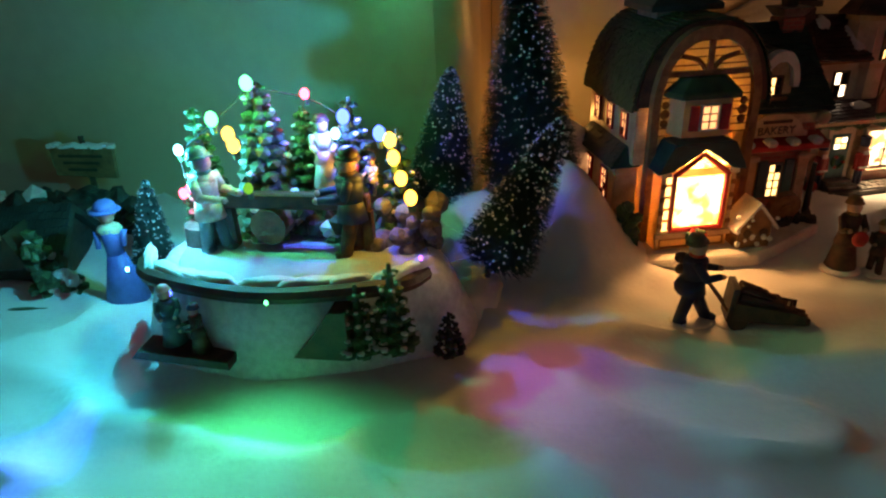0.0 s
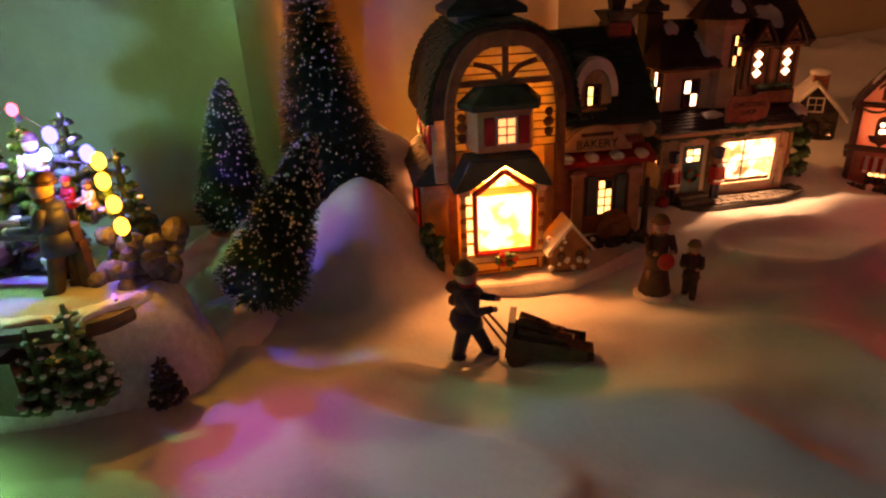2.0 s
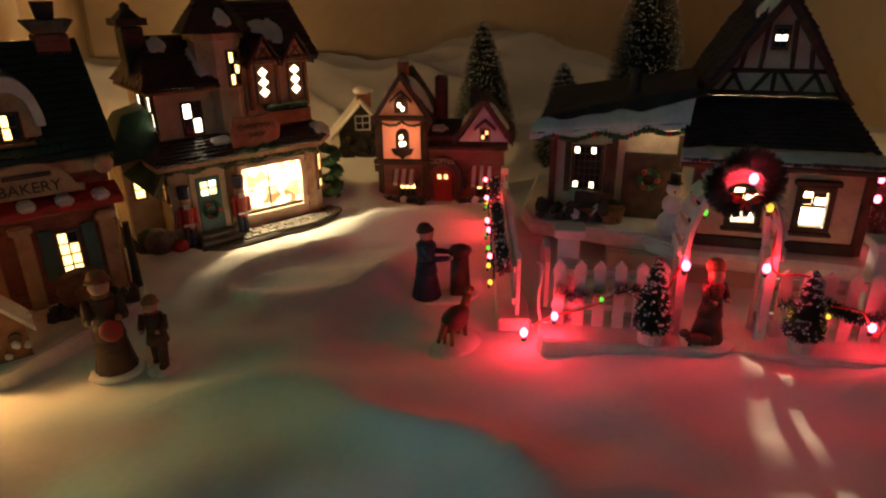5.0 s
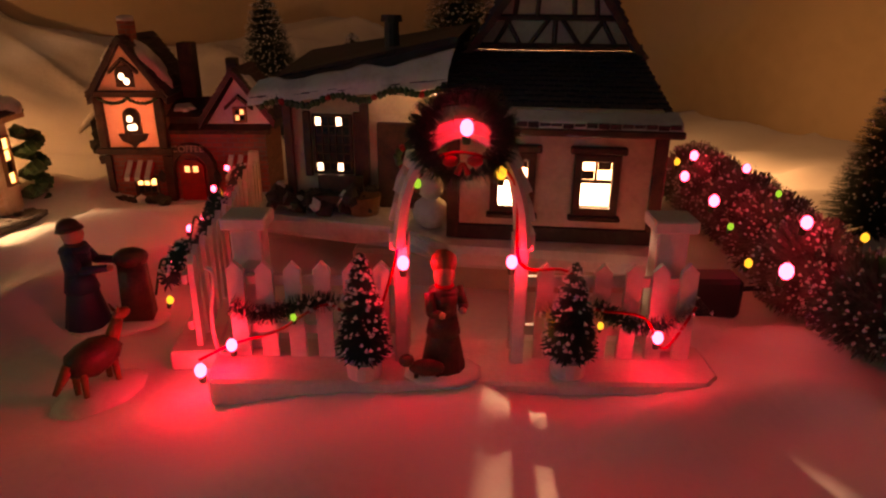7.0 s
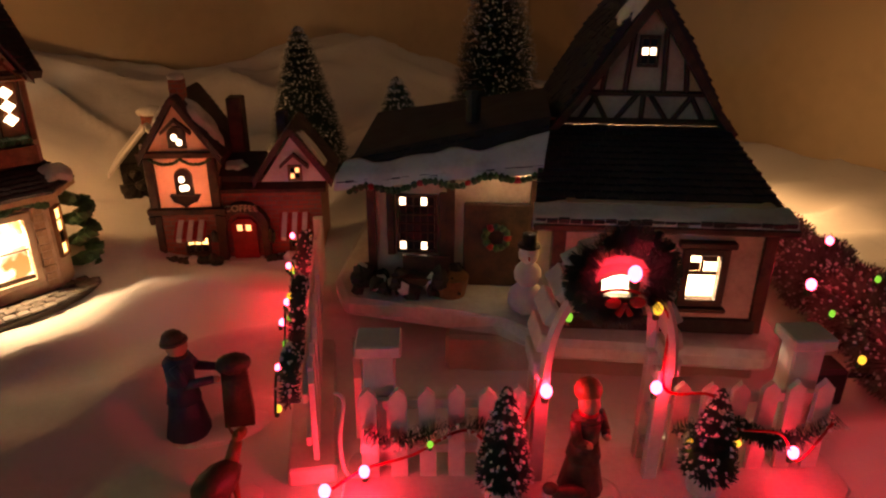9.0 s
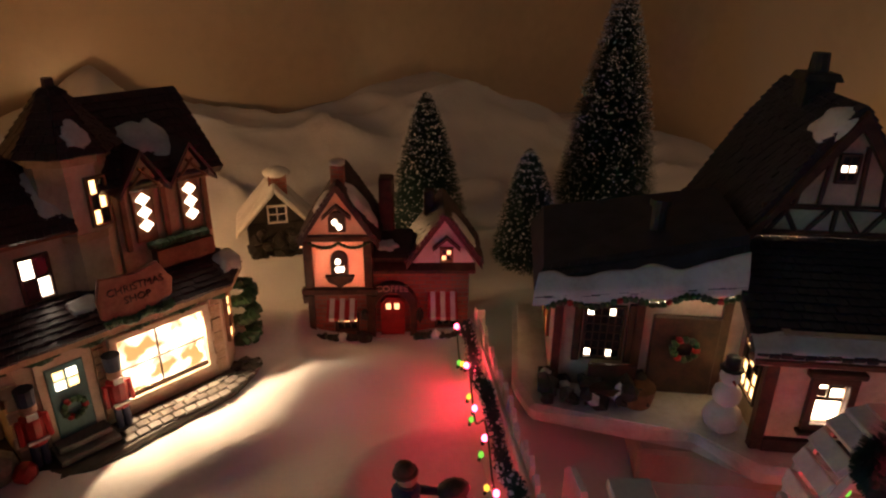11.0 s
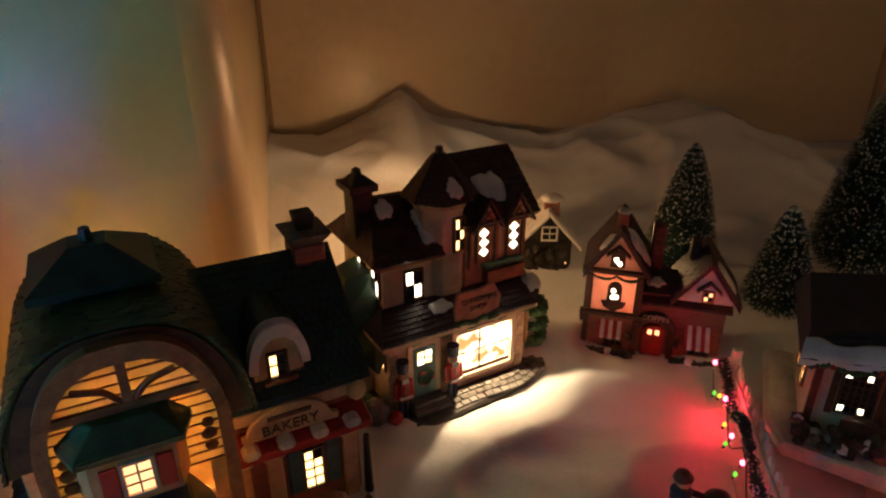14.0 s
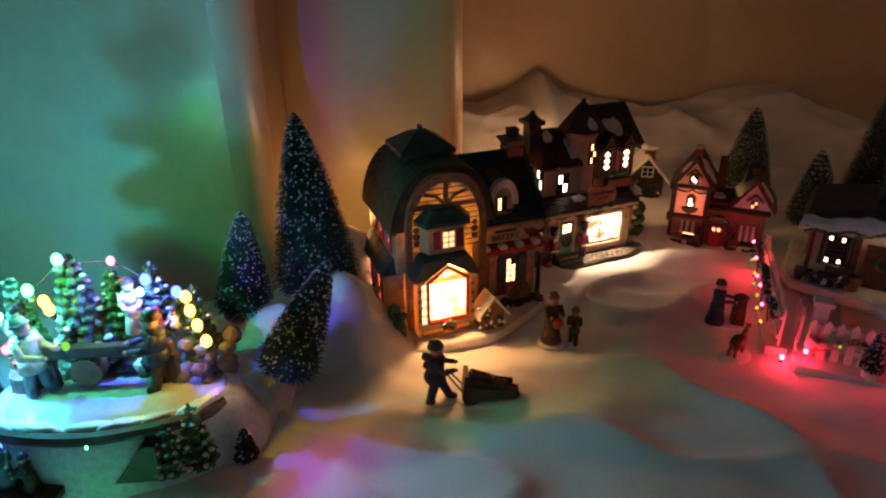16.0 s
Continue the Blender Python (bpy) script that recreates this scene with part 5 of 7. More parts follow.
    bm = loft(bmesh.new(), [(-0.157, 0.028, 0.086), (-0.054, 0.03, 0.097), (-0.052, 0.13, 0.1), (-0.157, 0.13, 0.09)], [(-0.152, 0.05, 0.096), (-0.05, 0.05, 0.118), (-0.048, 0.12, 0.122), (-0.15, 0.12, 0.105)])
    part("wing_roof", bm, ROOF_SLATE, b)
    shingles(b, (-0.157, 0.028, 0.0863), (-0.054, 0.03, 0.0973), (-0.05, 0.05, 0.1183), (-0.152, 0.05, 0.0963), 5, 22, ROOF_SLATE)
    snow_strip(b, ((-0.158, 0.026, 0.0865), (-0.054, 0.028, 0.0975)), ((-0.154, 0.046, 0.096), (-0.05, 0.046, 0.117)), 0.0028, 7, "thick snow on the porch eave")
    bm = bmesh.new()
    for i in range(36):
        ball(bm, (-0.15 + i * 0.0027, 0.027, 0.0835 + i * 0.0003 + 0.0018 * math.sin(i * 0.55)), (0.002, 0.002, 0.0021), i % 9 == 4, 1, 0.3)
    part("garland", bm, [GREEN, RED], b, "eave garland with red bows")
    window(b, pose(-0.118, 0.044, 0.046), 0.019, 0.03, 5, 6, {(0, 0), (3, 0), (0, 5), (3, 5)}, TIMBER, WARM_WHITE)
    bm = box(bmesh.new(), -0.093, -0.058, 0.0405, 0.044, 0.0266, 0.074)
    d = part("door", bm, TIMBER, b, "brown porch door with wreath", bevel=0.0008)
    bm = bmesh.new()
    for i in range(12):
        ball(bm, (-0.0755 + 0.006 * math.cos(i * 0.524), 0.0385, 0.056 + 0.006 * math.sin(i * 0.524)), 0.0024, i % 4 == 0, 1, 0.2)
    part("wreath", bm, [GREEN, RED], d)
    part("stove_pipe", tube(tube(bmesh.new(), (-0.09, 0.075, 0.1), (-0.09, 0.075, 0.124), 0.0045, 0.004, 10), (-0.09, 0.075, 0.124), (-0.09, 0.075, 0.1275), 0.006, 0.0055, 10), DARK, b)
    window(b, pose(-0.045, 0.024, 0.042, 0, 0, -90), 0.02, 0.03, 3, 4, {(0, 0), (1, 1), (2, 2), (0, 2), (1, 3), (2, 0), (0, 3), (2, 3)}, TIMBER, WARM)
    bm = bmesh.new()
    ball(bm, (-0.06, 0.012, 0.0345), (0.0095, 0.0095, 0.009), 0, 2)
    ball(bm, (-0.06, 0.012, 0.048), (0.007, 0.007, 0.007), 0, 2)
    ball(bm, (-0.06, 0.012, 0.0585), 0.0052, 0, 2)
    tube(bm, (-0.06, 0.008, 0.0585), (-0.06, 0.0035, 0.058), 0.0009, 0.0002, 6, 1)
    tube(bm, (-0.06, 0.012, 0.0625), (-0.06, 0.012, 0.0635), 0.0058, 0.0058, 10, 2)
    tube(bm, (-0.06, 0.012, 0.0635), (-0.06, 0.012, 0.069), 0.0038, 0.0036, 10, 2)
    part("snowman", bm, [CERAMIC_SNOW, RED, BLACK], b, "white snowman with dark hat on the porch base", smooth=True)
    part("planter", tube(bmesh.new(), (-0.099, 0.03, 0.0266), (-0.099, 0.03, 0.037), 0.008, 0.0098, 16), OAK, b, "brown tub by the porch door")
    for x, w in ((-0.128, 0.004), (-0.108, 0.004)):
        part("shutter", box(bmesh.new(), x - w / 2 + (0.0135 if x > -0.12 else -0.0135) * 0.3, x + w / 2 + (0.0135 if x > -0.12 else -0.0135) * 0.3, 0.0415, 0.0438, 0.043, 0.079), TIMBER, b, bevel=0.0004)
    bm = box(bmesh.new(), -0.125, -0.1, 0.024, 0.036, 0.033, 0.037)
    box(bm, -0.125, -0.1, 0.034, 0.036, 0.037, 0.046)
    for x in (-0.123, -0.102):
        box(bm, x - 0.001, x + 0.001, 0.025, 0.027, 0.0266, 0.033)
        box(bm, x - 0.001, x + 0.001, 0.034, 0.036, 0.0266, 0.033)
    part("bench", bm, TIMBER, b, "dark porch bench")
    bm = bmesh.new()
    for i in range(40):
        ball(bm, (random.uniform(-0.15, -0.095), random.uniform(0.02, 0.04), 0.029 + random.uniform(0, 0.008)), random.uniform(0.003, 0.006), i % 6 == 0, 1, 0.3)
    part("shrub", bm, [DARK, CERAMIC_SNOW], b)
    window(b, pose(-0.145, 0.07, 0.045, 0, 0, -90), 0.008, 0.026, 1, 3, None, OAK, WARM)
    window(b, pose(-0.145, 0.095, 0.045, 0, 0, -90), 0.008, 0.026, 1, 3, {(0, 0), (0, 2)}, OAK, WARM)
    return b


build_cottage()
lamp("cottage_bulb", (0.7018, 0.588, 0.0915), (1.0, 0.8, 0.52), 7.0)
lamp("cottage_rear_glow", (0.95, 0.60, 0.05), (1.0, 0.6, 0.25), 0.32, 0.004)
# foam block under the cottage
tagged(new("support_block", solid("support_block", box(bmesh.new(), -0.1, 0.055, 0.004, 0.13, -0.014, 0.0154), mat("pale_foam", (0.6, 0.5, 0.4), 0.8, (0.48, 0.38, 0.3), 50, 0.4), bevel=0.002)),
       "pale foam block raising the cottage", "block").matrix_world = pose(0.664, 0.492, 0, 0, 0, -36)


# ---- snow-roofed hut behind ----
def build_hut():
    b = thing("snowy_hut", 0.512, 0.925, 0.0, -14, "small dark hut with snow-white roof and lit attic window", "house")
    part("wall", box(bmesh.new(), -0.026, 0.026, 0.0, 0.05, -0.03, 0.03), DARK, b, bevel=0.001)
    part("gable_wall", prism_y(bmesh.new(), [(-0.026, 0.03), (0.026, 0.03), (0.0, 0.058)], 0.0, 0.05), DARK, b)
    for s in (-1, 1):
        part("roof", slab(bmesh.new(), [(0, -0.006, 0.064), (s * 0.036, -0.006, 0.024), (s * 0.036, 0.054, 0.024), (0, 0.054, 0.064)], 0.006), CERAMIC_SNOW, b, "snow-covered roof slope", bevel=0.0015)
    bm = box(bmesh.new(), -0.004, 0.012, 0.012, 0.026, 0.05, 0.07)
    ch = part("chimney", bm, BRICK, b)
    part("chimney_snow", ball(bmesh.new(), (0.004, 0.019, 0.071), (0.012, 0.01, 0.005), 0, 2, 0.1), CERAMIC_SNOW, ch, smooth=True)
    window(b, pose(0.001, -0.0004, 0.031), 0.0145, 0.014, 2, 2, set(), CERAMIC_SNOW, WARM, "white cross-barred attic window")
    bm = bmesh.new()
    for i in range(60):
        ball(bm, (random.uniform(-0.022, 0.02), random.uniform(-0.012, -0.004), random.uniform(-0.01, 0.022)), random.uniform(0.004, 0.007), 0, 1, 0.3)
    part("shrub", bm, DARK, b, "dark bush before the hut")
    part("lit_pane", box(bmesh.new(), 0.012, 0.021, -0.002, -0.0005, 0.0, 0.008), WARM_RED, b)


build_hut()


# ---- bottle-brush trees ----
def bristles(line, radius, count, droop=0.0, width=0.0006, frost=0.3, rows=0):
    """Two meshes along a line: dark bristles, and the flock on some of their tips. radius: a function of 0..1 along the line."""
    verts, faces, tips, tfaces = [], [], [], []
    n = len(line) - 1
    for i in range(count):
        s = random.random()
        if rows:
            s = min(1.0, max(0.0, (math.floor(s * rows) + 0.5 + random.gauss(0, 0.16)) / rows))
        k = min(n - 1, int(s * n))
        c = line[k].lerp(line[k + 1], s * n - k)
        d = (line[k + 1] - line[k]).normalized()
        u = d.orthogonal().normalized()
        w = d.cross(u)
        a = random.uniform(0, 2 * math.pi)
        out = math.cos(a) * u + math.sin(a) * w
        r = radius(s) * random.uniform(0.82, 1.06)
        end = c + out * r + d * (r * (random.uniform(-0.1, 0.16) - droop))
        side = (d.cross(out)) * width
        b = len(verts)
        verts += [c + out * r * 0.08 - side, c + out * r * 0.08 + side, end + side * 0.5, end - side * 0.5]
        faces.append((b, b + 1, b + 2, b + 3))
        if random.random() < frost:
            q, b = random.uniform(0.0004, 0.0011), len(tips)
            tips += [end + out * q, end - out * q + d * q, end - out * q - d * q, end + side.normalized() * q, end - side.normalized() * q]
            tfaces += [(b, b + 3, b + 1), (b, b + 1, b + 4), (b, b + 2, b + 3), (b, b + 4, b + 2)]
    return (verts, faces), (tips, tfaces)


def mesh_of(name, data, material):
    me = bpy.data.meshes.new(name)
    me.from_pydata([tuple(v) for v in data[0]], [], data[1])
    me.materials.append(material)
    return me


def brush_tree(base, tip, r, count, label, frost=0.3, foot=None, squat=0.66, group="bottle-brush trees"):
    b = thing("bottle_brush_tree", *base, 0, label, "tree", group)
    base, tip = Vector(base), Vector(tip) - Vector(base)
    lean = tip.copy()
    part("trunk", tube(bmesh.new(), lean * -0.06, lean, 0.0022, 0.0012, 8), DARK, b, "twisted wire trunk")
    if foot:
        part("wooden_foot", tube(tube(bmesh.new(), (0, 0, -foot), (0, 0, 0.001), 0.019, 0.0185, 20), (0, 0, 0.001), (0, 0, 0.0025), 0.0185, 0.016, 20), WOOD, b, "pale turned wooden foot")
    low = lean * 0.06
    line = [low.lerp(lean, i / 8) for i in range(9)]
    shape = lambda s: r * (min(1.0, 0.72 + s * 3.5)) * (1 - s) ** squat + 0.0012
    leaf, tips = bristles(line, shape, count, 0.05, 0.0006, frost * 0.55, int(lean.length / 0.0062))
    ob = new("bristles", mesh_of("bristles", leaf, BRISTLE))
    ob.parent = b
    tagged(ob, kind="stuff")
    ob = new("frost", mesh_of("frost", tips, FROST))
    ob.parent = b
    tagged(ob, "white frosted bristle tips", kind="stuff")
    return b


brush_tree((0.053, 0.605, 0.028), (0.047, 0.5945, 0.2233), 0.045, 12000, "tall dark green bottle-brush tree with frosted tips", 0.2)
brush_tree((-0.016, 0.565, 0.038), (-0.0016, 0.554, 0.1468), 0.028, 6500, "small dark bottle-brush tree on a pale wooden foot", 0.22, foot=0.012)
brush_tree((0.032, 0.479, 0.024), (0.0781, 0.4895, 0.1272), 0.029, 7000, "dark blue-green bottle-brush tree leaning over in the snow", 0.22)
brush_tree((0.645, 0.885, 0.0), (0.6375, 0.8743, 0.1437), 0.04, 9500, "dark bottle-brush tree with frosted tips behind the coffee house", 0.42)
brush_tree((0.695, 0.79, 0.0), (0.6844, 0.7849, 0.1087), 0.034, 6000, "squat bottle-brush tree behind the cottage", 0.5)
brush_tree((0.825, 0.84, 0.0), (0.816, 0.828, 0.234), 0.053, 15000, "tallest frosted bottle-brush tree behind the cottage", 0.5)
brush_tree((-0.218, 0.475, 0.006), (-0.2042, 0.4694, 0.0885), 0.017, 2800, "small dark bottle-brush tree beside the blue figure", 0.15)
brush_tree((0.885, 0.455, 0.0), (0.885, 0.455, 0.105), 0.03, 5000, "dark bottle-brush tree beyond the tinsel garland", 0.15)


# ---- cotton tufts ----
def tuft(x, y, z, rx, ry, rz, seed, label):
    bm = ball(bmesh.new(), (0, 0, 0), 1.0, 0, 4)
    for v in bm.verts:
        k = 1 + 0.13 * noise.noise(v.co * 1.4 + Vector((seed, 0, 0))) + 0.05 * noise.noise(v.co * 4 + Vector((seed, 3, 0))) + 0.02 * noise.noise(v.co * 16)
        v.co = Vector((v.co.x * rx, v.co.y * ry, v.co.z * rz)) * k
    ob = new("cotton_tuft", solid("cotton_tuft", bm, SNOW, smooth=True))
    ob.location = (x, y, z)
    tagged(ob, label, "cotton", "cotton tufts")


tuft(0.012, 0.552, 0.026, 0.03, 0.022, 0.026, 5, "low tuft of cotton behind the leaning tree")
tuft(0.07, 0.66, 0.02, 0.045, 0.04, 0.07, 9, "tall tuft of cotton pushed up against the wall")
tuft(0.012, 0.475, 0.006, 0.028, 0.045, 0.016, 12, "flattened tuft of cotton beside the pond")


# ---- string bulbs ----
BULBS = {
    "red": (glow("red_bulb", (1.0, 0.07, 0.14), 16.0), (1.0, 0.02, 0.045)),
    "yellow": (glow("yellow_bulb", (1.0, 0.6, 0.06), 1.6), (1.0, 0.6, 0.08)),
    "green": (glow("green_bulb", (0.04, 1.0, 0.3), 8.0), (0.0, 1.0, 0.4)),
    "lime": (glow("lime_bulb", (0.25, 0.9, 0.08), 0.9), (0.3, 1.0, 0.1)),
    "blue": (glow("blue_bulb", (0.05, 0.12, 1.0), 9.0), (0.06, 0.12, 1.0)),
    "cyan": (glow("cyan_bulb", (0.2, 0.8, 1.0), 12.0), (0.0, 0.65, 1.0)),
    "amber": (glow("amber_bulb", (1.0, 0.5, 0.06), 9.0), (1.0, 0.6, 0.06)),
    "violet": (glow("violet_bulb", (0.6, 0.12, 1.0), 5.0), (0.55, 0.06, 0.75)),
    "pink": (glow("pink_bulb", (1.0, 0.08, 0.25), 10.0), (1.0, 0.06, 0.32)),
}


def bulb(parent, p, colour, r=0.0026):
    r *= 0.62
    bm = bmesh.new()
    ball(bm, p, (r, r, r * 1.3), 0, 2)
    ob = part("bulb", bm, BULBS[colour][0], parent, f"glowing {colour} bulb", smooth=True)
    part("socket", tube(bmesh.new(), (p[0], p[1] + r * 0.6, p[2] - r * 2.4), (p[0], p[1] + r * 0.3, p[2] - r * 0.8), r * 0.6, r * 0.7, 8), GREEN, ob)


def lit(name, p, colour, watts):
    lamp(name, p, BULBS[colour][1], watts, 0.0011)


# ---- skating pond ----
def fir(parent, x, y, z0, z1, r, name="fir", material=GREEN, snow=0.25, label="moulded fir with snowy tips"):
    """A moulded fir: tiers of drooping leaf lumps round a stem."""
    bm = tube(bmesh.new(), (x, y, z0), (x, y, z1), r * 0.35, r * 0.08, 8)
    tiers = max(5, int((z1 - z0) / 0.0075))
    for k in range(tiers):
        t = k / tiers
        rr, n = r * (1 - t) ** 0.85 + 0.0015, max(4, int(11 * (1 - t) + 3))
        for i in range(n):
            a = 2 * math.pi * (i + 0.5 * (k % 2)) / n + random.uniform(-0.12, 0.12)
            z = z0 + (z1 - z0) * (t + 0.04) + random.uniform(-0.001, 0.001)
            q = r * 0.3 * (1 - 0.5 * t)
            c = Vector((x + rr * 0.72 * math.cos(a), y + rr * 0.72 * math.sin(a), z))
            ball(bm, c, (q, q, q * 0.75), 0, 1, 0.25)
            if random.random() < snow:
                ball(bm, c + Vector((math.cos(a) * q * 0.5, math.sin(a) * q * 0.5, q * 0.45)), (q * 0.6, q * 0.6, q * 0.35), 1, 1, 0.2)
    return part(name, bm, [material, CERAMIC_SNOW], parent, label)


def person(bm, x, y, z, h, coat, legs, face=0.0, hat=None, skirt=False, arms=0.5, reach=1.0, skin=1, stride=1.0):
    """A small moulded figure in a coat; coat, legs, hat, skin: material slots; face: the way it looks, in degrees from -y."""
    c, s = math.cos(radians(face)), math.sin(radians(face))
    at = lambda u, v, w: (x + (u * c - v * s) * h, y + (u * s + v * c) * h, z + w * h)
    if skirt:
        tube(bm, at(0, 0, 0), at(0, 0, 0.5), 0.2 * h, 0.1 * h, 12, coat)
    else:
        tube(bm, at(-0.07, 0.05 * stride, 0.0), at(-0.05, 0, 0.42), 0.06 * h, 0.075 * h, 8, legs)
        tube(bm, at(0.07, -0.1 * stride, 0.0), at(0.05, 0, 0.42), 0.06 * h, 0.075 * h, 8, legs)
        ball(bm, at(-0.07, 0.05 * stride - 0.04, 0.03), (0.06 * h, 0.08 * h, 0.04 * h), legs, 1)
        ball(bm, at(0.07, -0.1 * stride - 0.04, 0.03), (0.06 * h, 0.08 * h, 0.04 * h), legs, 1)
    tube(bm, at(0, 0, 0.34), at(0, 0, 0.52), 0.15 * h, 0.115 * h, 12, coat)
    tube(bm, at(0, 0, 0.52), at(0, 0, 0.72), 0.115 * h, 0.125 * h, 12, coat)
    ball(bm, at(0, 0, 0.72), (0.135 * h, 0.12 * h, 0.07 * h), coat, 2)
    ball(bm, at(0, -0.01, 0.785), (0.085 * h, 0.085 * h, 0.035 * h), legs if legs != coat else 2, 2)
    for q in (-1, 1):
        tube(bm, at(q * 0.135, 0, 0.74), at(q * 0.155, -0.12 * arms, 0.58), 0.047 * h, 0.045 * h, 8, coat)
        ball(bm, at(q * 0.155, -0.12 * arms, 0.58), 0.046 * h, coat, 1)
        tube(bm, at(q * 0.155, -0.12 * arms, 0.58), at(q * 0.1, -0.28 * reach, 0.55 + 0.05 * arms), 0.044 * h, 0.034 * h, 8, coat)
        ball(bm, at(q * 0.1, -0.3 * reach, 0.55 + 0.05 * arms), 0.036 * h, skin, 1)
    ball(bm, at(0, -0.01, 0.87), (0.095 * h, 0.095 * h, 0.105 * h), skin, 2)
    if hat is not None:
        ball(bm, at(0, 0.012, 0.945), (0.098 * h, 0.098 * h, 0.08 * h), hat, 2)
        tube(bm, at(0, 0.005, 0.912), at(0, 0.008, 0.94), 0.118 * h, 0.108 * h, 14, hat)
    return bm


def build_pond():
    b = thing("skating_pond", -0.085, 0.428, 0.004, 0, "ceramic skating pond scene strung with coloured lights", "ornament")
    out = []
    for k in range(40):
        a = 2 * math.pi * k / 40
        w = 1 + 0.05 * math.sin(3 * a + 1)
        out.append((0.103 * math.cos(a) * w, 0.063 * math.sin(a) * w))
    bm = bmesh.new()
    stack(bm, [[(x * k * (1 + 0.02 * noise.noise(Vector((x * 60, y * 60, z * 90)))), y * k, z) for x, y in out] for z, k in ((-0.006, 1.06), (0.01, 1.04), (0.022, 0.99), (0.034, 0.95), (0.044, 0.9), (0.051, 0.85), (0.054, 0.8))])
    part("base", bm, mat("glitter_snow_glaze", (0.75, 0.76, 0.78), 0.35, (0.55, 0.56, 0.58), 200, 0.6, 900), b, "white glittered snow base", smooth=True)
    bm = loft(bmesh.new(), [(x * 0.77 + 0.004, y * 0.74 - 0.005, 0.0535) for x, y in out], [(x * 0.75 + 0.004, y * 0.72 - 0.005, 0.056) for x, y in out])
    part("ice", bm, mat("pond_ice", (0.55, 0.62, 0.66), 0.12, (0.4, 0.46, 0.5), 40, 0.05), b, "glossy pond ice")
    bm = bmesh.new()
    edge = [(0.088 * math.cos(a), 0.053 * abs(math.sin(a)) ** 0.6 * -1 - 0.003, 0.056 + 0.0008 * math.sin(5 * a)) for a in [math.pi * (1.06 + 0.88 * k / 12) for k in range(13)]]
    cord(bm, edge, 0.005, 8, smooth=3)
    part("ledge", bm, TIMBER, b, "dark rim ledge along the front")
    for k in range(12):
        a = math.pi * (1.1 + 0.8 * k / 11)
        c = (0.084 * math.cos(a), -0.048 * abs(math.sin(a)) ** 0.6 - 0.001, 0.061)
        if k % 4 != 1:
            snow_patch(b, (c[0] * 1.01, c[1] * 1.01, 0.0605), (-math.sin(a), math.cos(a) * 0.62, 0), (math.cos(a), math.sin(a), 0), 0.017, 0.0048, 0.0026, 40 + k, name="rim_snow")
    # bench-like bridge in the middle
    bm = box(bmesh.new(), -0.042, 0.05, 0.0, 0.007, 0.082, 0.092)
    bridge = part("bridge_rail", bm, TIMBER, b, "dark rail across the pond", bevel=0.001)
    for x in (-0.04, 0.048):
        part("post", box(bmesh.new(), x - 0.003, x + 0.003, 0.0005, 0.0065, 0.055, 0.0819), TIMBER, bridge)
    part("barrel", tube(bmesh.new(), (-0.014, 0.018, 0.071), (-0.014, -0.002, 0.071), 0.0115, 0.0115, 14), OAK, b, "dark barrel end")
    bm = bmesh.new()
    for i in range(46):
        ball(bm, (random.uniform(-0.03, 0.04), random.uniform(0.012, 0.03), 0.055 + random.uniform(0, 0.022)), random.uniform(0.004, 0.008), i % 6 == 0, 1, 0.25)
    part("shrub", bm, [DARK, CERAMIC_SNOW], b)
    bm = bmesh.new()
    for i in range(46):
        ball(bm, (0.07 + random.uniform(-0.022, 0.02), 0.022 + random.uniform(-0.02, 0.02), 0.052 + random.uniform(0, 0.026)), random.uniform(0.004, 0.008), 0, 2, 0.07)
    part("rock_heap", bm, GREY, b, "heap of grey rocks")
    # firs
    fir(b, -0.024, 0.032, 0.054, 0.152, 0.025)
    fir(b, -0.064, 0.026, 0.054, 0.138, 0.018)
    fir(b, 0.0, 0.042, 0.054, 0.135, 0.018)
    fir(b, 0.033, 0.036, 0.085, 0.142, 0.017)
    fir(b, 0.063, 0.03, 0.062, 0.124, 0.014)
    fir(b, 0.054, -0.053, 0.022, 0.063, 0.0125, snow=0.6)
    fir(b, 0.072, -0.047, 0.022, 0.073, 0.0135, snow=0.6)
    fir(b, 0.1, -0.03, 0.008, 0.034, 0.009, snow=0.1, material=DARK)
    # solid dark wedge stands in for the dark arch opening
    part("dark_opening", prism_y(bmesh.new(), [(0.018, 0.02), (0.05, 0.02), (0.05, 0.05), (0.041, 0.05), (0.03, 0.034)], -0.063, -0.045), TIMBER, b, "dark solid wedge for the arch opening")
    part("well", tube(bmesh.new(), (-0.062, 0.01, 0.054), (-0.062, 0.01, 0.068), 0.014, 0.013, 14), GREY, b, "round stone trough")
    # figures, each one plain mesh
    slots = [NAVY, SKIN, RED, CREAM, TIMBER, TEAL]
    for nm, (x, y, z, h, coat, legs, face, hat, skirt) in {
        "standing_skater": (0.04, 0.0, 0.055, 0.066, 0, 4, -75, 4, False),
        "waiting_skater": (-0.05, -0.002, 0.055, 0.066, 3, 5, 75, 5, False),
        "seated_figure": (0.017, 0.028, 0.088, 0.045, 3, 0, 20, 4, True),
        "child_figure": (0.036, 0.022, 0.085, 0.026, 2, 0, -20, 2, False),
        "second_child_figure": (0.048, 0.022, 0.085, 0.024, 3, 0, -20, 4, False),
        "sledging_figure": (-0.052, -0.062, 0.026, 0.036, 5, 4, 30, 3, True),
        "kneeling_figure": (-0.034, -0.066, 0.024, 0.03, 4, 4, -50, 0, True),
    }.items():
        bm = person(bmesh.new(), x, y, z, h, coat, legs, face, hat, skirt)
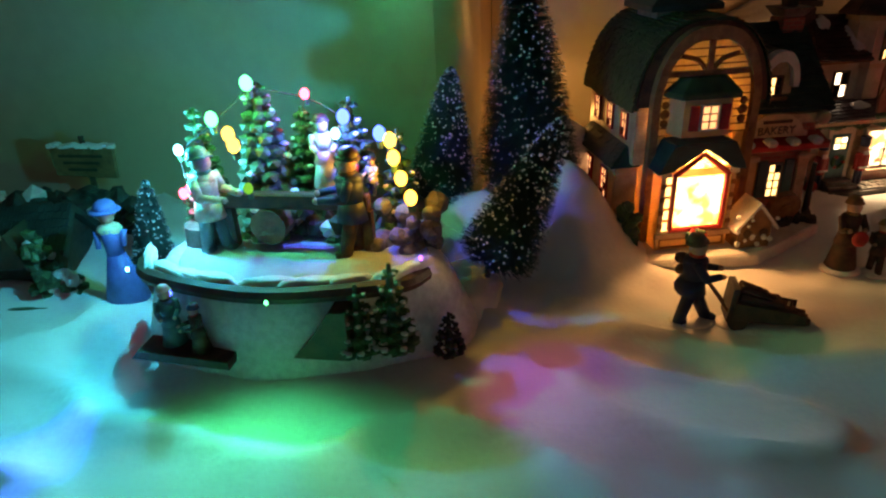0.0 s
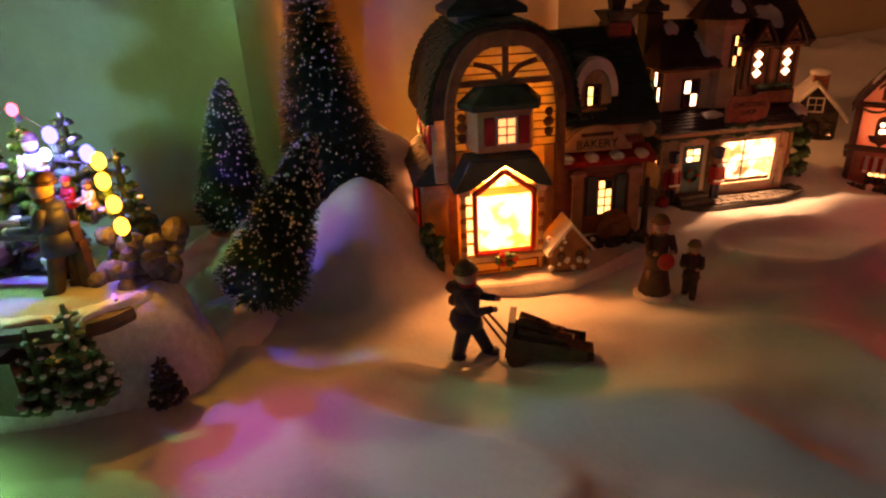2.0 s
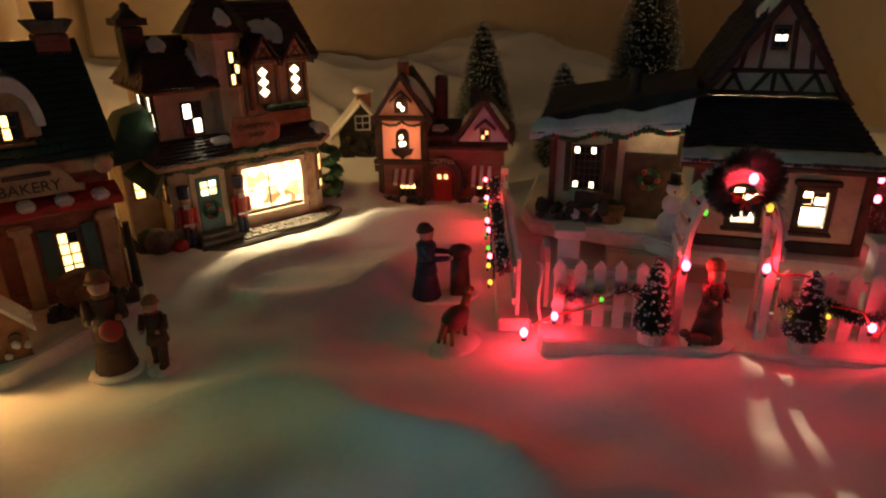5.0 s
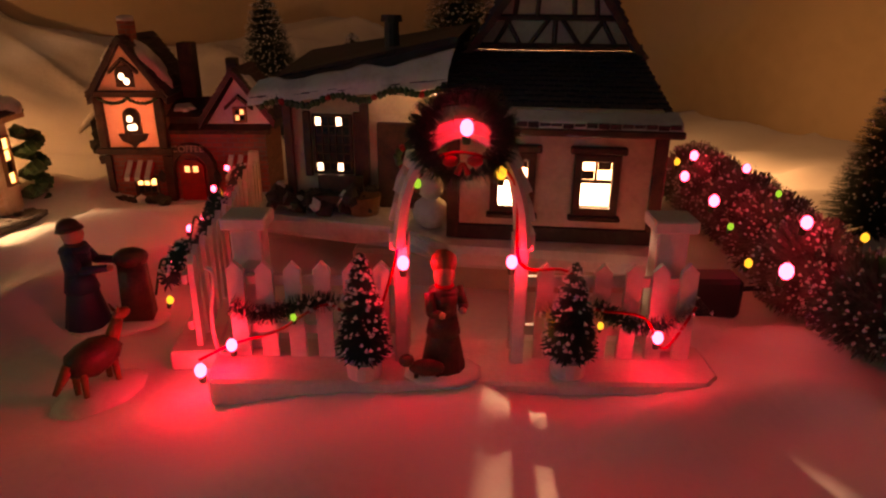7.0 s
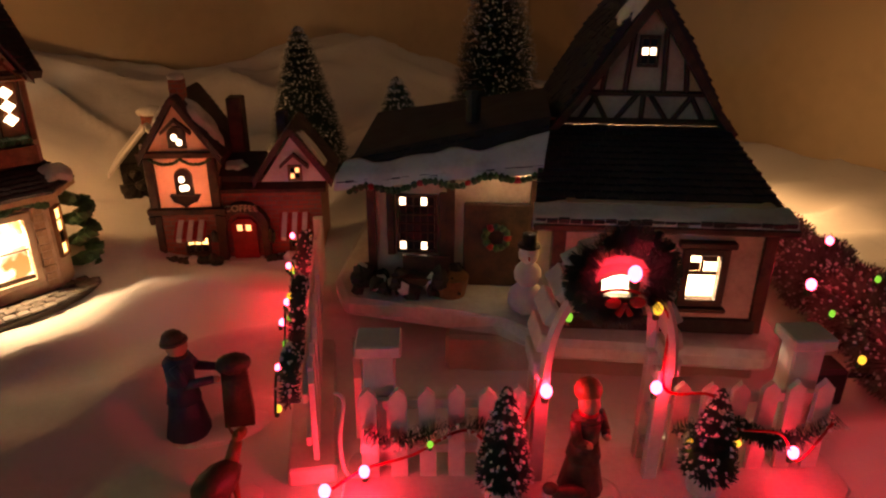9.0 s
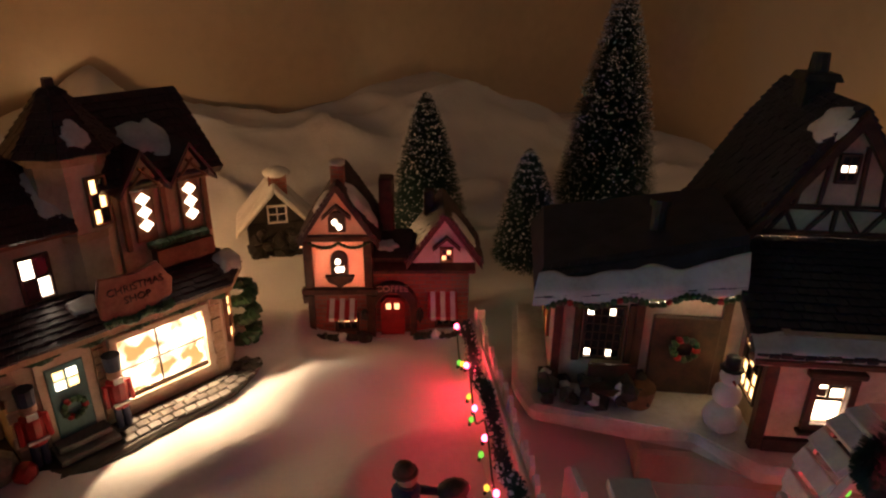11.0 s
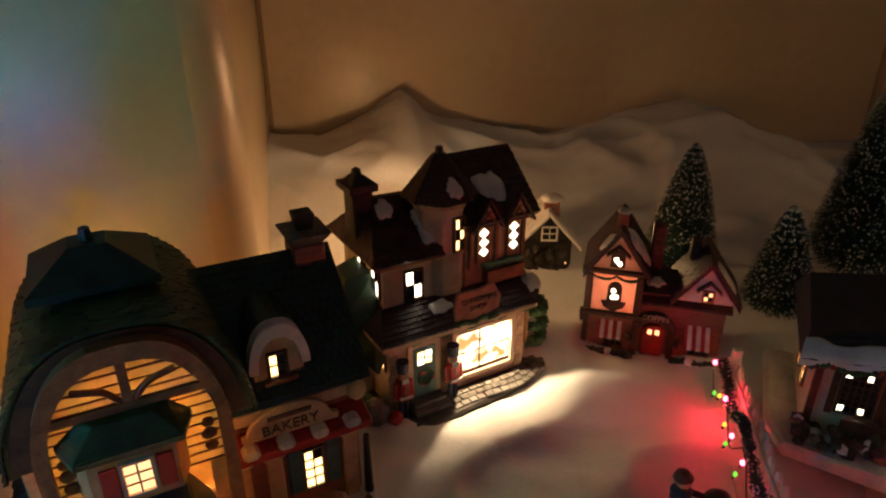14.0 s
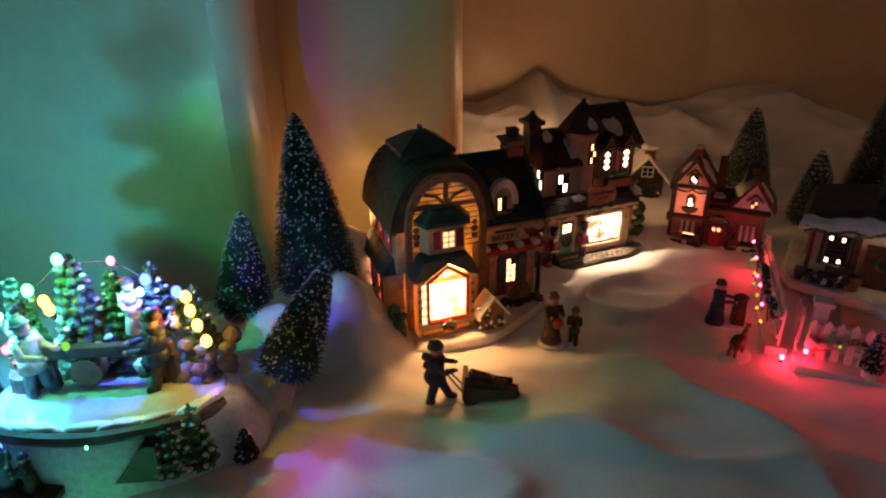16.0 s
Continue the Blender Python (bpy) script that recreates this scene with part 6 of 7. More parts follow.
        part("figurine", bm, slots, b, "painted figurine of a skater in winter coat" if z > 0.05 else "painted figurine beside the sled", smooth=True)
    part("sled", prism_y(bmesh.new(), [(-0.072, 0.022), (-0.015, 0.018), (-0.015, 0.023), (-0.068, 0.027)], -0.075, -0.058), TIMBER, b, "dark wooden sled")
    # lights on a cord; low cyan, green, violet bulbs added as sources for rim spots
    spots = [(-0.024, 0.022, 0.1535, "green"), (0.006, 0.036, 0.144, "red"), (0.032, 0.026, 0.1324, "blue"), (0.026, 0.026, 0.122, "cyan"), (-0.036, 0.012, 0.1254, "amber"), (-0.034, 0.012, 0.1185, "amber"),
             (-0.068, 0.008, 0.1165, "cyan"), (-0.068, 0.012, 0.0908, "pink"), (-0.071, 0.008, 0.0885, "red"), (0.0615, 0.018, 0.1205, "amber"), (0.064, 0.014, 0.111, "amber"), (0.068, 0.012, 0.099, "amber"), (0.075, 0.004, 0.09, "amber"),
             (-0.046, 0.014, 0.134, "green"), (-0.02, -0.006, 0.098, "lime"), (0.055, 0.02, 0.124, "blue"), (-0.083, -0.045, 0.062, "cyan"), (-0.05, -0.059, 0.056, "blue"), (0.01, -0.068, 0.058, "green"), (0.086, -0.03, 0.068, "violet")]
    bm = bmesh.new()
    cord(bm, [(x, y + 0.002, z - 0.003) for x, y, z, _ in spots[:4]] + [(x, y + 0.002, z - 0.003) for x, y, z, _ in spots[9:13]], 0.0005, 5)
    cord(bm, [(x, y + 0.002, z - 0.003) for x, y, z, _ in (spots[0], spots[13], spots[6], spots[7])], 0.0005, 5)
    part("light_cord", bm, DARK, b)
    for x, y, z, colour in spots:
        bulb(b, (x, y, z), colour, 0.0018 if z < 0.07 else 0.0062 if colour in ("green", "blue", "amber") else 0.0046)


build_pond()
lit("pond_green_light", (-0.109, 0.436, 0.168), "green", 0.5)
lit("pond_cyan_light", (-0.158, 0.426, 0.121), "cyan", 0.85)
lit("pond_blue_light", (-0.052, 0.444, 0.138), "blue", 0.6)
lit("pond_red_light", (-0.078, 0.453, 0.154), "red", 0.035)
lit("pond_amber_light", (-0.018, 0.429, 0.116), "amber", 0.09)
lit("pond_yellow_light", (-0.122, 0.431, 0.130), "amber", 0.025)
lit("pond_pink_light", (-0.156, 0.427, 0.092), "pink", 0.025)
# unseen spots added round the rim to spread coloured bands over the snow
cone_lamp("added_cyan_spot", (-0.166, 0.352, 0.062), (-0.25, 0.26, 0.0), (0.0, 0.62, 0.9), 0.2, 165)
cone_lamp("added_blue_spot", (-0.166, 0.368, 0.056), (-0.184, 0.29, 0.0), (0.02, 0.04, 1.0), 2.0, 40)
cone_lamp("added_green_spot", (-0.072, 0.336, 0.062), (-0.06, 0.26, 0.0), (0.0, 1.0, 0.36), 0.24, 165)
cone_lamp("added_violet_spot", (0.024, 0.395, 0.08), (0.09, 0.37, 0.0), (0.8, 0.05, 0.45), 0.11, 80)
cone_lamp("added_teal_spot", (0.026, 0.39, 0.09), (0.25, 0.38, 0.0), (0.0, 0.85, 0.55), 0.24, 56)


# ---- fences, arch and garden lights ----
def picket(x0, w, h, d=0.0024):
    return prism_y(bmesh.new(), [(x0 - w / 2, 0), (x0 + w / 2, 0), (x0 + w / 2, h - w * 0.55), (x0, h), (x0 - w / 2, h - w * 0.55)], -d / 2, d / 2)


def build_fence():
    f = thing("picket_fence", 0.59, 0.455, -0.002, -30, "white picket fence with garden arch on a white base", "fence")
    pts = [(-0.094, -0.02), (0.094, -0.02), (0.1, -0.014), (0.1, 0.008), (0.094, 0.014), (-0.094, 0.014), (-0.097, 0.008), (-0.097, -0.014)]
    part("base_plate", prism_z(bmesh.new(), pts, -0.008, 0.004), PICKET, f, "rounded white base plate", bevel=0.0012)
    for x in [-0.086 + i * 0.0112 for i in range(6)] + [0.033 + i * 0.0112 for i in range(6)]:
        part("picket", picket(0, 0.0064, 0.041), PICKET, f, m=pose(x, -0.0005, 0.004, random.uniform(-1.5, 1.5), random.uniform(-1, 1), 0))
    for x0, x1 in ((-0.09, -0.024), (0.026, 0.092)):
        for z in (0.013, 0.034):
            part("rail", box(bmesh.new(), x0, x1, 0.0009, 0.0032, z, z + 0.0045), PICKET, f, bevel=0.0004)
    for x in (-0.082, 0.082):
        bm = box(bmesh.new(), x - 0.006, x + 0.006, 0.004, 0.014, 0.004, 0.056)
        box(bm, x - 0.0085, x + 0.0085, 0.0015, 0.0165, 0.056, 0.061)
        part("pillar", bm, PICKET, f, "square white pillar with flat cap", bevel=0.0006)
    for x in (-0.022, 0.023):
        for y in (-0.004, 0.008):
            part("arch_post", box(bmesh.new(), x - 0.0026, x + 0.0026, y - 0.0022, y + 0.0022, 0.004, 0.054), PICKET, f, bevel=0.0004)
        for z in (0.012, 0.028, 0.045):
            part("arch_rung", box(bmesh.new(), x - 0.0012, x + 0.0012, -0.006, 0.0102, z, z + 0.004), PICKET, f, bevel=0.0004)
    for k in range(13):
        a = math.pi * k / 12
        x, z = 0.0005 + 0.025 * math.cos(a), 0.056 + 0.043 * math.sin(a)
        bm = box(bmesh.new(), -0.0035, 0.0035, -0.008, 0.0115, -0.0016, 0.0016)
        part("arch_slat", bm, PICKET, f, bevel=0.0004, m=pose(x, 0, z, 0, -math.degrees(a) + 90, 0))
    for y in (-0.0085, 0.0115):
        bm = cord(bmesh.new(), [(0.0005 + 0.0228 * math.cos(math.pi * k / 10), y, 0.054 + 0.042 * math.sin(math.pi * k / 10)) for k in range(11)], 0.0022, 6, smooth=2)
        part("arch_rib", bm, PICKET, f)
    return f


build_fence()


def world_of(x, y, z):
    """A place on the fence in the room."""
    return tuple((pose(0.59, 0.455, -0.002, 0, 0, -30) @ Vector((x, y, z))))


def build_side_fence():
    ax, ay, bx, by = 0.502, 0.522, 0.570, 0.680
    turn = math.degrees(math.atan2(by - ay, bx - ax))
    length = math.hypot(bx - ax, by - ay)
    f = thing("side_picket_fence", ax, ay, -0.006, turn, "white picket side fence hung with a lit garland", "fence")
    part("base_plate", box(bmesh.new(), -0.004, length + 0.004, -0.008, 0.012, -0.006, 0.003), PICKET, f, bevel=0.001)
    n = 15
    for i in range(n):
        part("picket", picket(0, 0.0064, 0.041), PICKET, f, m=pose(0.004 + i * (length - 0.008) / (n - 1), 0, 0.003, random.uniform(-2, 2), random.uniform(-1.5, 1.5), 0))
    for z in (0.011, 0.032):
        part("rail", box(bmesh.new(), 0, length, 0.0014, 0.0036, z, z + 0.0045), PICKET, f, bevel=0.0004)
    part("end_post", prism_z(bmesh.new(), [(length - 0.003, -0.003), (length + 0.003, -0.003), (length + 0.003, 0.003), (length - 0.003, 0.003)], 0.003, 0.049), PICKET, f, bevel=0.0006)
    # loose gate board leaning inside
    part("gate_board", prism_y(bmesh.new(), [(0.012, 0.003), (0.04, 0.003), (0.04, 0.034), (0.034, 0.041), (0.018, 0.041), (0.012, 0.034)], -0.02, -0.017), PICKET, f, "rounded gate board")
    g = thing("side_fence_light_garland", ax, ay, -0.006, turn, "green tinsel garland with red and yellow bulbs on the side fence", "string lights")
    line = ring_curve([(length * k / 7, 0.009, 0.033 + 0.006 * math.sin(k * 2.1)) for k in range(8)], 6)
    leaf, tips = bristles(line, lambda s: 0.0048, 2200, 0, 0.0004, 0.15)
    for nm, data, m in (("tinsel", leaf, BRISTLE), ("frost", tips, FROST)):
        ob = new(nm, mesh_of(nm, data, m))
        ob.parent = g
        tagged(ob, kind="stuff")
    for u, z, colour in ((0.96, 0.04, "red"), (0.8, 0.03, "yellow"), (0.66, 0.024, "yellow"), (0.55, 0.03, "red"), (0.42, 0.018, "lime"), (0.32, 0.012, "yellow"), (0.2, 0.028, "red"), (0.88, 0.022, "lime"), (0.72, 0.038, "red"), (0.38, 0.034, "red"), (0.6, 0.016, "lime"), (0.12, 0.016, "yellow")):
        bulb(g, (length * u, 0.016, z), colour, 0.0026)
    bm = cord(bmesh.new(), [(length * u, 0.0145, 0.028 + 0.01 * math.sin(u * 19)) for u in [k / 14 for k in range(15)]], 0.0006, 5)
    part("light_cord", bm, GREEN, g)


build_side_fence()


CABLE = ((-0.099, 0.004, 0.04), (-0.0955, 0.002, 0.037), (-0.0975, 0.0, 0.02), (-0.095, -0.002, 0.006), (-0.086, -0.004, 0.008))


def build_arch_lights():
    g = thing("arch_light_garland", 0.59, 0.455, -0.002, -30, "string of red and yellow bulbs with green tinsel over the fence", "string lights")
    runs = [[(-0.088, -0.004, 0.028), (-0.075, -0.005, 0.024), (-0.06, -0.005, 0.029), (-0.045, -0.005, 0.03), (-0.03, -0.005, 0.022)], [(0.03, -0.005, 0.026), (0.05, -0.005, 0.029), (0.065, -0.005, 0.022), (0.08, -0.005, 0.021), (0.094, -0.005, 0.03)]]
    for run in runs:
        leaf, tips = bristles(ring_curve(run, 6), lambda s: 0.0045, 700, 0, 0.0005, 0.1)
        for nm, data, m in (("tinsel", leaf, BRISTLE), ("frost", tips, FROST)):
            ob = new(nm, mesh_of(nm, data, m))
            ob.parent = g
            tagged(ob, kind="stuff")
    bm = bmesh.new()
    cord(bm, [(-0.1, -0.012, 0.008), (-0.088, -0.006, 0.012), (-0.07, -0.006, 0.018), (-0.05, -0.007, 0.03), (-0.035, -0.007, 0.02), (-0.024, -0.008, 0.048), (-0.02, -0.008, 0.075), (-0.003, -0.012, 0.09), (0.018, -0.01, 0.08), (0.022, -0.008, 0.048), (0.04, -0.009, 0.045), (0.05, -0.008, 0.03), (0.07, -0.008, 0.026), (0.08, -0.007, 0.012), (0.09, -0.007, 0.03)], 0.0006, 5)
    part("light_cord", bm, RED, g, "thin reddish light cord")
    part("pale_cable", cord(bmesh.new(), CABLE, 0.0008, 6), PICKET, g, "thin pale cable looped beside the fence end")
    for x, y, z, colour, r in ((-0.105, 0.0, -0.004, "red", 0.004), (-0.088, -0.008, 0.0125, "red", 0.0034), (-0.021, -0.008, 0.0475, "red", 0.0036), (0.019, -0.0085, 0.0485, "red", 0.0034), (0.036, -0.008, 0.0225, "yellow", 0.0026),
                               (0.0765, -0.0085, 0.0175, "red", 0.0034), (0.0135, -0.0125, 0.083, "yellow", 0.003), (-0.0155, -0.0085, 0.078, "lime", 0.0024), (-0.063, -0.0085, 0.025, "lime", 0.002), (0.054, -0.0085, 0.0225, "yellow", 0.002)):
        bulb(g, (x, y, z), colour, r)
    # wreath on the arch
    w = thing("arch_wreath", 0.59, 0.455, -0.002, -30, "dark wreath with a red light on the garden arch", "wreath")
    line = [Vector((0.0 + 0.0145 * math.cos(a), -0.0125, 0.095 + 0.0135 * math.sin(a))) for a in [2 * math.pi * k / 24 for k in range(25)]]
    leaf, tips = bristles(line, lambda s: 0.0056, 4200, 0, 0.0005, 0.0)
    for nm, data, m in (("needles", leaf, BRISTLE), ("frost", tips, FROST)):
        ob = new(nm, mesh_of(nm, data, m))
        ob.parent = w
        tagged(ob, kind="stuff")
    bm = bmesh.new()
    for s in (-1, 1):
        ball(bm, (s * 0.004, -0.0185, 0.0885), (0.0028, 0.0015, 0.002), 0, 2, 0.05)
        tube(bm, (0, -0.0185, 0.088), (s * 0.002, -0.0185, 0.084), 0.0008, 0.0012, 6)
    part("bow", bm, RED, w, "red ribbon bow")
    bulb(w, (0.001, -0.021, 0.1), "red", 0.0036)


build_arch_lights()
for n, (p, watts) in enumerate((((-0.104, -0.009, 0.004), 0.024), ((-0.09, -0.015, 0.0135), 0.024), ((-0.02, -0.0135, 0.049), 0.024), ((0.02, -0.0135, 0.05), 0.022), ((0.0765, -0.014, 0.0185), 0.013), ((0.0, -0.022, 0.106), 0.02))):
    lit("fence_red_light", world_of(*p), "red", watts)
lit("side_fence_red_light", (0.5365, 0.645, 0.03), "red", 0.045)
lit("side_fence_low_red_light", (0.507, 0.575, 0.012), "red", 0.007)


# potted trees at the fence
for x, y, h, r in ((-0.036, -0.014, 0.05, 0.0108), (0.042, -0.012, 0.046, 0.0108)):
    p = thing("potted_tree", *world_of(x, y, 0.004), 0, "small potted bottle-brush tree in front of the fence", "tree", "potted trees")
    part("pot", tube(bmesh.new(), (0, 0, 0), (0, 0, 0.007), 0.0065, 0.0072, 14), PICKET, p, "white round pot")
    leaf, tips = bristles([Vector((0, 0, 0.008 + (h - 0.008) * k / 6)) for k in range(7)], lambda s, r=r: r * min(1.0, 0.75 + 3 * s) * (1 - s) ** 0.75 + 0.001, 2600, 0.05, 0.0005, 0.1, 8)
    for nm, data, m in (("bristles", leaf, BRISTLE), ("frost", tips, FROST)):
        ob = new(nm, mesh_of(nm, data, m))
        ob.parent = p
        tagged(ob, kind="stuff")


# ---- figurines ----
def figurine(name, x, y, z, turn, label, build, slots, group="village figurines"):
    bm = bmesh.new()
    build(bm)
    ob = new(name, solid(name, bm, slots, smooth=True))
    ob.matrix_world = pose(x, y, z, 0, 0, turn)
    return tagged(ob, label, "figurine", group)


SLOTS = [NAVY, SKIN, RED, CREAM, TIMBER, TEAL, CERAMIC_SNOW, OAK]


def man(bm):
    person(bm, 0, 0, 0.0, 0.062, 0, 0, 85, 4, False, 0.9, 0.9, stride=2.0)
    ball(bm, (-0.008, 0.003, 0.0445), (0.0045, 0.004, 0.0042), 4, 2, 0.1)
    ball(bm, (-0.0075, 0.002, 0.037), (0.004, 0.004, 0.0036), 4, 2, 0.1)
    ball(bm, (-0.002, 0, 0.026), (0.0092, 0.0088, 0.0085), 0, 2)
    ball(bm, (0.002, 0, 0.0), (0.017, 0.011, 0.002), 6, 2, 0.03)


figurine("walking_man", 0.163, 0.471, height(0.163, 0.471) - 0.001, 0, "painted walking man in dark coat and hat", man, SLOTS)


def build_cart():
    c = thing("log_cart", 0.209, 0.470, height(0.209, 0.470) - 0.001, -2, "dark hand cart loaded with logs", "cart")
    part("bed", box(bmesh.new(), -0.022, 0.024, -0.009, 0.009, 0.006, 0.0085), TIMBER, c, bevel=0.0005)
    for y in (-0.009, 0.009):
        part("wheel", tube(bmesh.new(), (-0.017, y - 0.001, 0.006), (-0.017, y + 0.001, 0.006), 0.006, 0.006, 14), TIMBER, c)
        part("handle", tube(bmesh.new(), (-0.02, y * 0.7, 0.008), (-0.037, y * 0.45, 0.031), 0.0009, 0.0008, 6), OAK, c)
    part("front_board", prism_y(bmesh.new(), [(-0.024, 0.006), (-0.021, 0.006), (-0.018, 0.03), (-0.022, 0.03)], -0.009, 0.009), TIMBER, c)
    k = 0
    for row, (z, n) in enumerate(((0.0115, 3), (0.0165, 3), (0.0213, 3), (0.026, 2))):
        for i in range(n):
            y = (i - (n - 1) / 2) * 0.0055
            bm = tube(bmesh.new(), (-0.019 + row * 0.001, y, z + 0.002), (0.026 - row * 0.0085, y, z - 0.004), 0.0029, 0.0026, 9)
            part("log", bm, OAK if k % 3 else TIMBER, c)
            k += 1
    for y in (-0.0098, 0.0098):
        part("side_board", prism_y(bmesh.new(), [(-0.021, 0.008), (0.022, 0.008), (0.022, 0.0145), (-0.02, 0.021)], y - 0.0008, y + 0.0008), TIMBER, c, bevel=0.0003)
    part("axle", tube(bmesh.new(), (-0.017, -0.009, 0.006), (-0.017, 0.009, 0.006), 0.0012, 0.0012, 8), TIMBER, c)
    part("foot", ball(bmesh.new(), (0.004, 0.0, 0.0), (0.034, 0.014, 0.0028), 0, 3, 0.03), CERAMIC_SNOW, c, "snowy oval foot", smooth=True)
    for i in range(5):
        part("branch", tube(bmesh.new(), (-0.014 + i * 0.007, random.uniform(-0.006, 0.006), 0.024 - i * 0.003), (-0.012 + i * 0.007 + random.uniform(-0.004, 0.004), random.uniform(-0.006, 0.006), 0.03 - i * 0.0034), 0.0022, 0.0016, 7), TIMBER, c)


build_cart()


def girl(bm):
    person(bm, 0, 0, 0.003, 0.053, 4, 7, 10, 7, True, 0.9, 0.6)
    ball(bm, (0.003, -0.013, 0.03), (0.0055, 0.003, 0.006), 2, 2)
    ball(bm, (0, -0.001, 0.001), (0.014, 0.013, 0.0035), 6, 2, 0.04)


def boy(bm):
    person(bm, 0, 0, 0.003, 0.039, 4, 4, -20, 7, False, 0.5, 0.6)
    ball(bm, (0, -0.001, 0.001), (0.009, 0.01, 0.003), 6, 2, 0.04)


figurine("girl_figurine", 0.280, 0.541, height(0.280, 0.541) - 0.001, 0, "painted girl in dark brown winter coat and cap holding a parcel", girl, SLOTS)
figurine("boy_figurine", 0.3015, 0.538, height(0.3015, 0.538) - 0.001, 0, "painted small boy in brown coat beside the girl", boy, SLOTS)


def lady(bm):
    person(bm, -0.008, 0, 0.004, 0.05, 0, 4, 75, 4, True, 0.8, 1.1)
    prism_z(bm, [(0.007, -0.005), (0.02, -0.006), (0.021, 0.006), (0.008, 0.006)], 0.004, 0.034, 4, 0.8)
    ball(bm, (0.014, 0, 0.034), (0.008, 0.006, 0.005), 4, 2)
    ball(bm, (0.004, 0, 0.002), (0.024, 0.013, 0.003), 6, 2, 0.03)


figurine("lady_with_pram", 0.470, 0.572, height(0.470, 0.572) - 0.001, -12, "painted lady in dark dress pushing a dark pram", lady, SLOTS)


def deer(bm):
    ball(bm, (0, 0, 0.021), (0.0145, 0.008, 0.0095), 4, 2, 0.05)
    for x in (-0.008, 0.008):
        for y in (-0.003, 0.003):
            tube(bm, (x, y, 0.019), (x * 1.1, y, 0.002), 0.002, 0.0012, 7, 7)
    tube(bm, (0.01, 0, 0.023), (0.016, 0, 0.033), 0.0036, 0.0028, 8, 7)
    ball(bm, (0.0185, 0, 0.035), (0.0048, 0.0028, 0.003), 7, 2)
    tube(bm, (0.016, 0.0015, 0.037), (0.015, 0.003, 0.041), 0.001, 0.0003, 6, 7)
    tube(bm, (0.016, -0.0015, 0.037), (0.015, -0.003, 0.041), 0.001, 0.0003, 6, 7)
    tube(bm, (-0.012, 0, 0.022), (-0.021, 0, 0.012), 0.003, 0.0012, 7, 7)
    ball(bm, (0, 0, 0.0), (0.024, 0.016, 0.0055), 6, 2, 0.04)
    for v in bm.verts:
        v.co *= 0.86


figurine("brown_fox_ornament", 0.462, 0.524, height(0.462, 0.524) - 0.001, 35, "brown fox ornament on a snowy oval foot", deer, SLOTS)


def woman_dog(bm):
    person(bm, 0, 0, 0.002, 0.044, 4, 4, 30, None, True, 0.6, 0.5)
    ball(bm, (0, 0.002, 0.0445), (0.0052, 0.0052, 0.005), 7, 2)
    ball(bm, (-0.006, -0.008, 0.006), (0.007, 0.003, 0.0035), 4, 2)
    ball(bm, (-0.0135, -0.009, 0.0095), (0.003, 0.0025, 0.0025), 4, 2)
    for x in (-0.01, -0.002):
        tube(bm, (x, -0.008, 0.005), (x, -0.008, 0.001), 0.0011, 0.001, 6, 4)
    ball(bm, (0, -0.002, 0.0008), (0.015, 0.012, 0.0022), 6, 2, 0.03)


figurine("woman_with_dog", *world_of(-0.006, -0.011, 0.004), -30, "painted woman in long dress with a small dark dog", woman_dog, SLOTS)


def blue_lady(bm):
    tube(bm, (0, 0, 0), (0, 0, 0.036), 0.015, 0.006, 14, 0)
    tube(bm, (0, 0, 0.036), (0, 0, 0.055), 0.0058, 0.0068, 12, 0)
    ball(bm, (0, 0, 0.054), (0.0085, 0.007, 0.005), 1, 2)
    for s in (-1, 1):
        tube(bm, (s * 0.0085, 0, 0.053), (s * 0.008, -0.006, 0.043), 0.0024, 0.0018, 8, 0)
    ball(bm, (0, 0, 0.064), (0.0055, 0.0055, 0.006), 2, 2)
    tube(bm, (0, 0.001, 0.067), (0, 0.001, 0.0685), 0.0105, 0.0095, 16, 0)
    ball(bm, (0, 0.002, 0.0695), (0.0075, 0.0075, 0.0055), 0, 2)


figurine("lady_in_blue", -0.222, 0.445, 0.008, 20, "painted lady in long blue dress and wide hat", blue_lady, [BLUE, CREAM, SKIN])


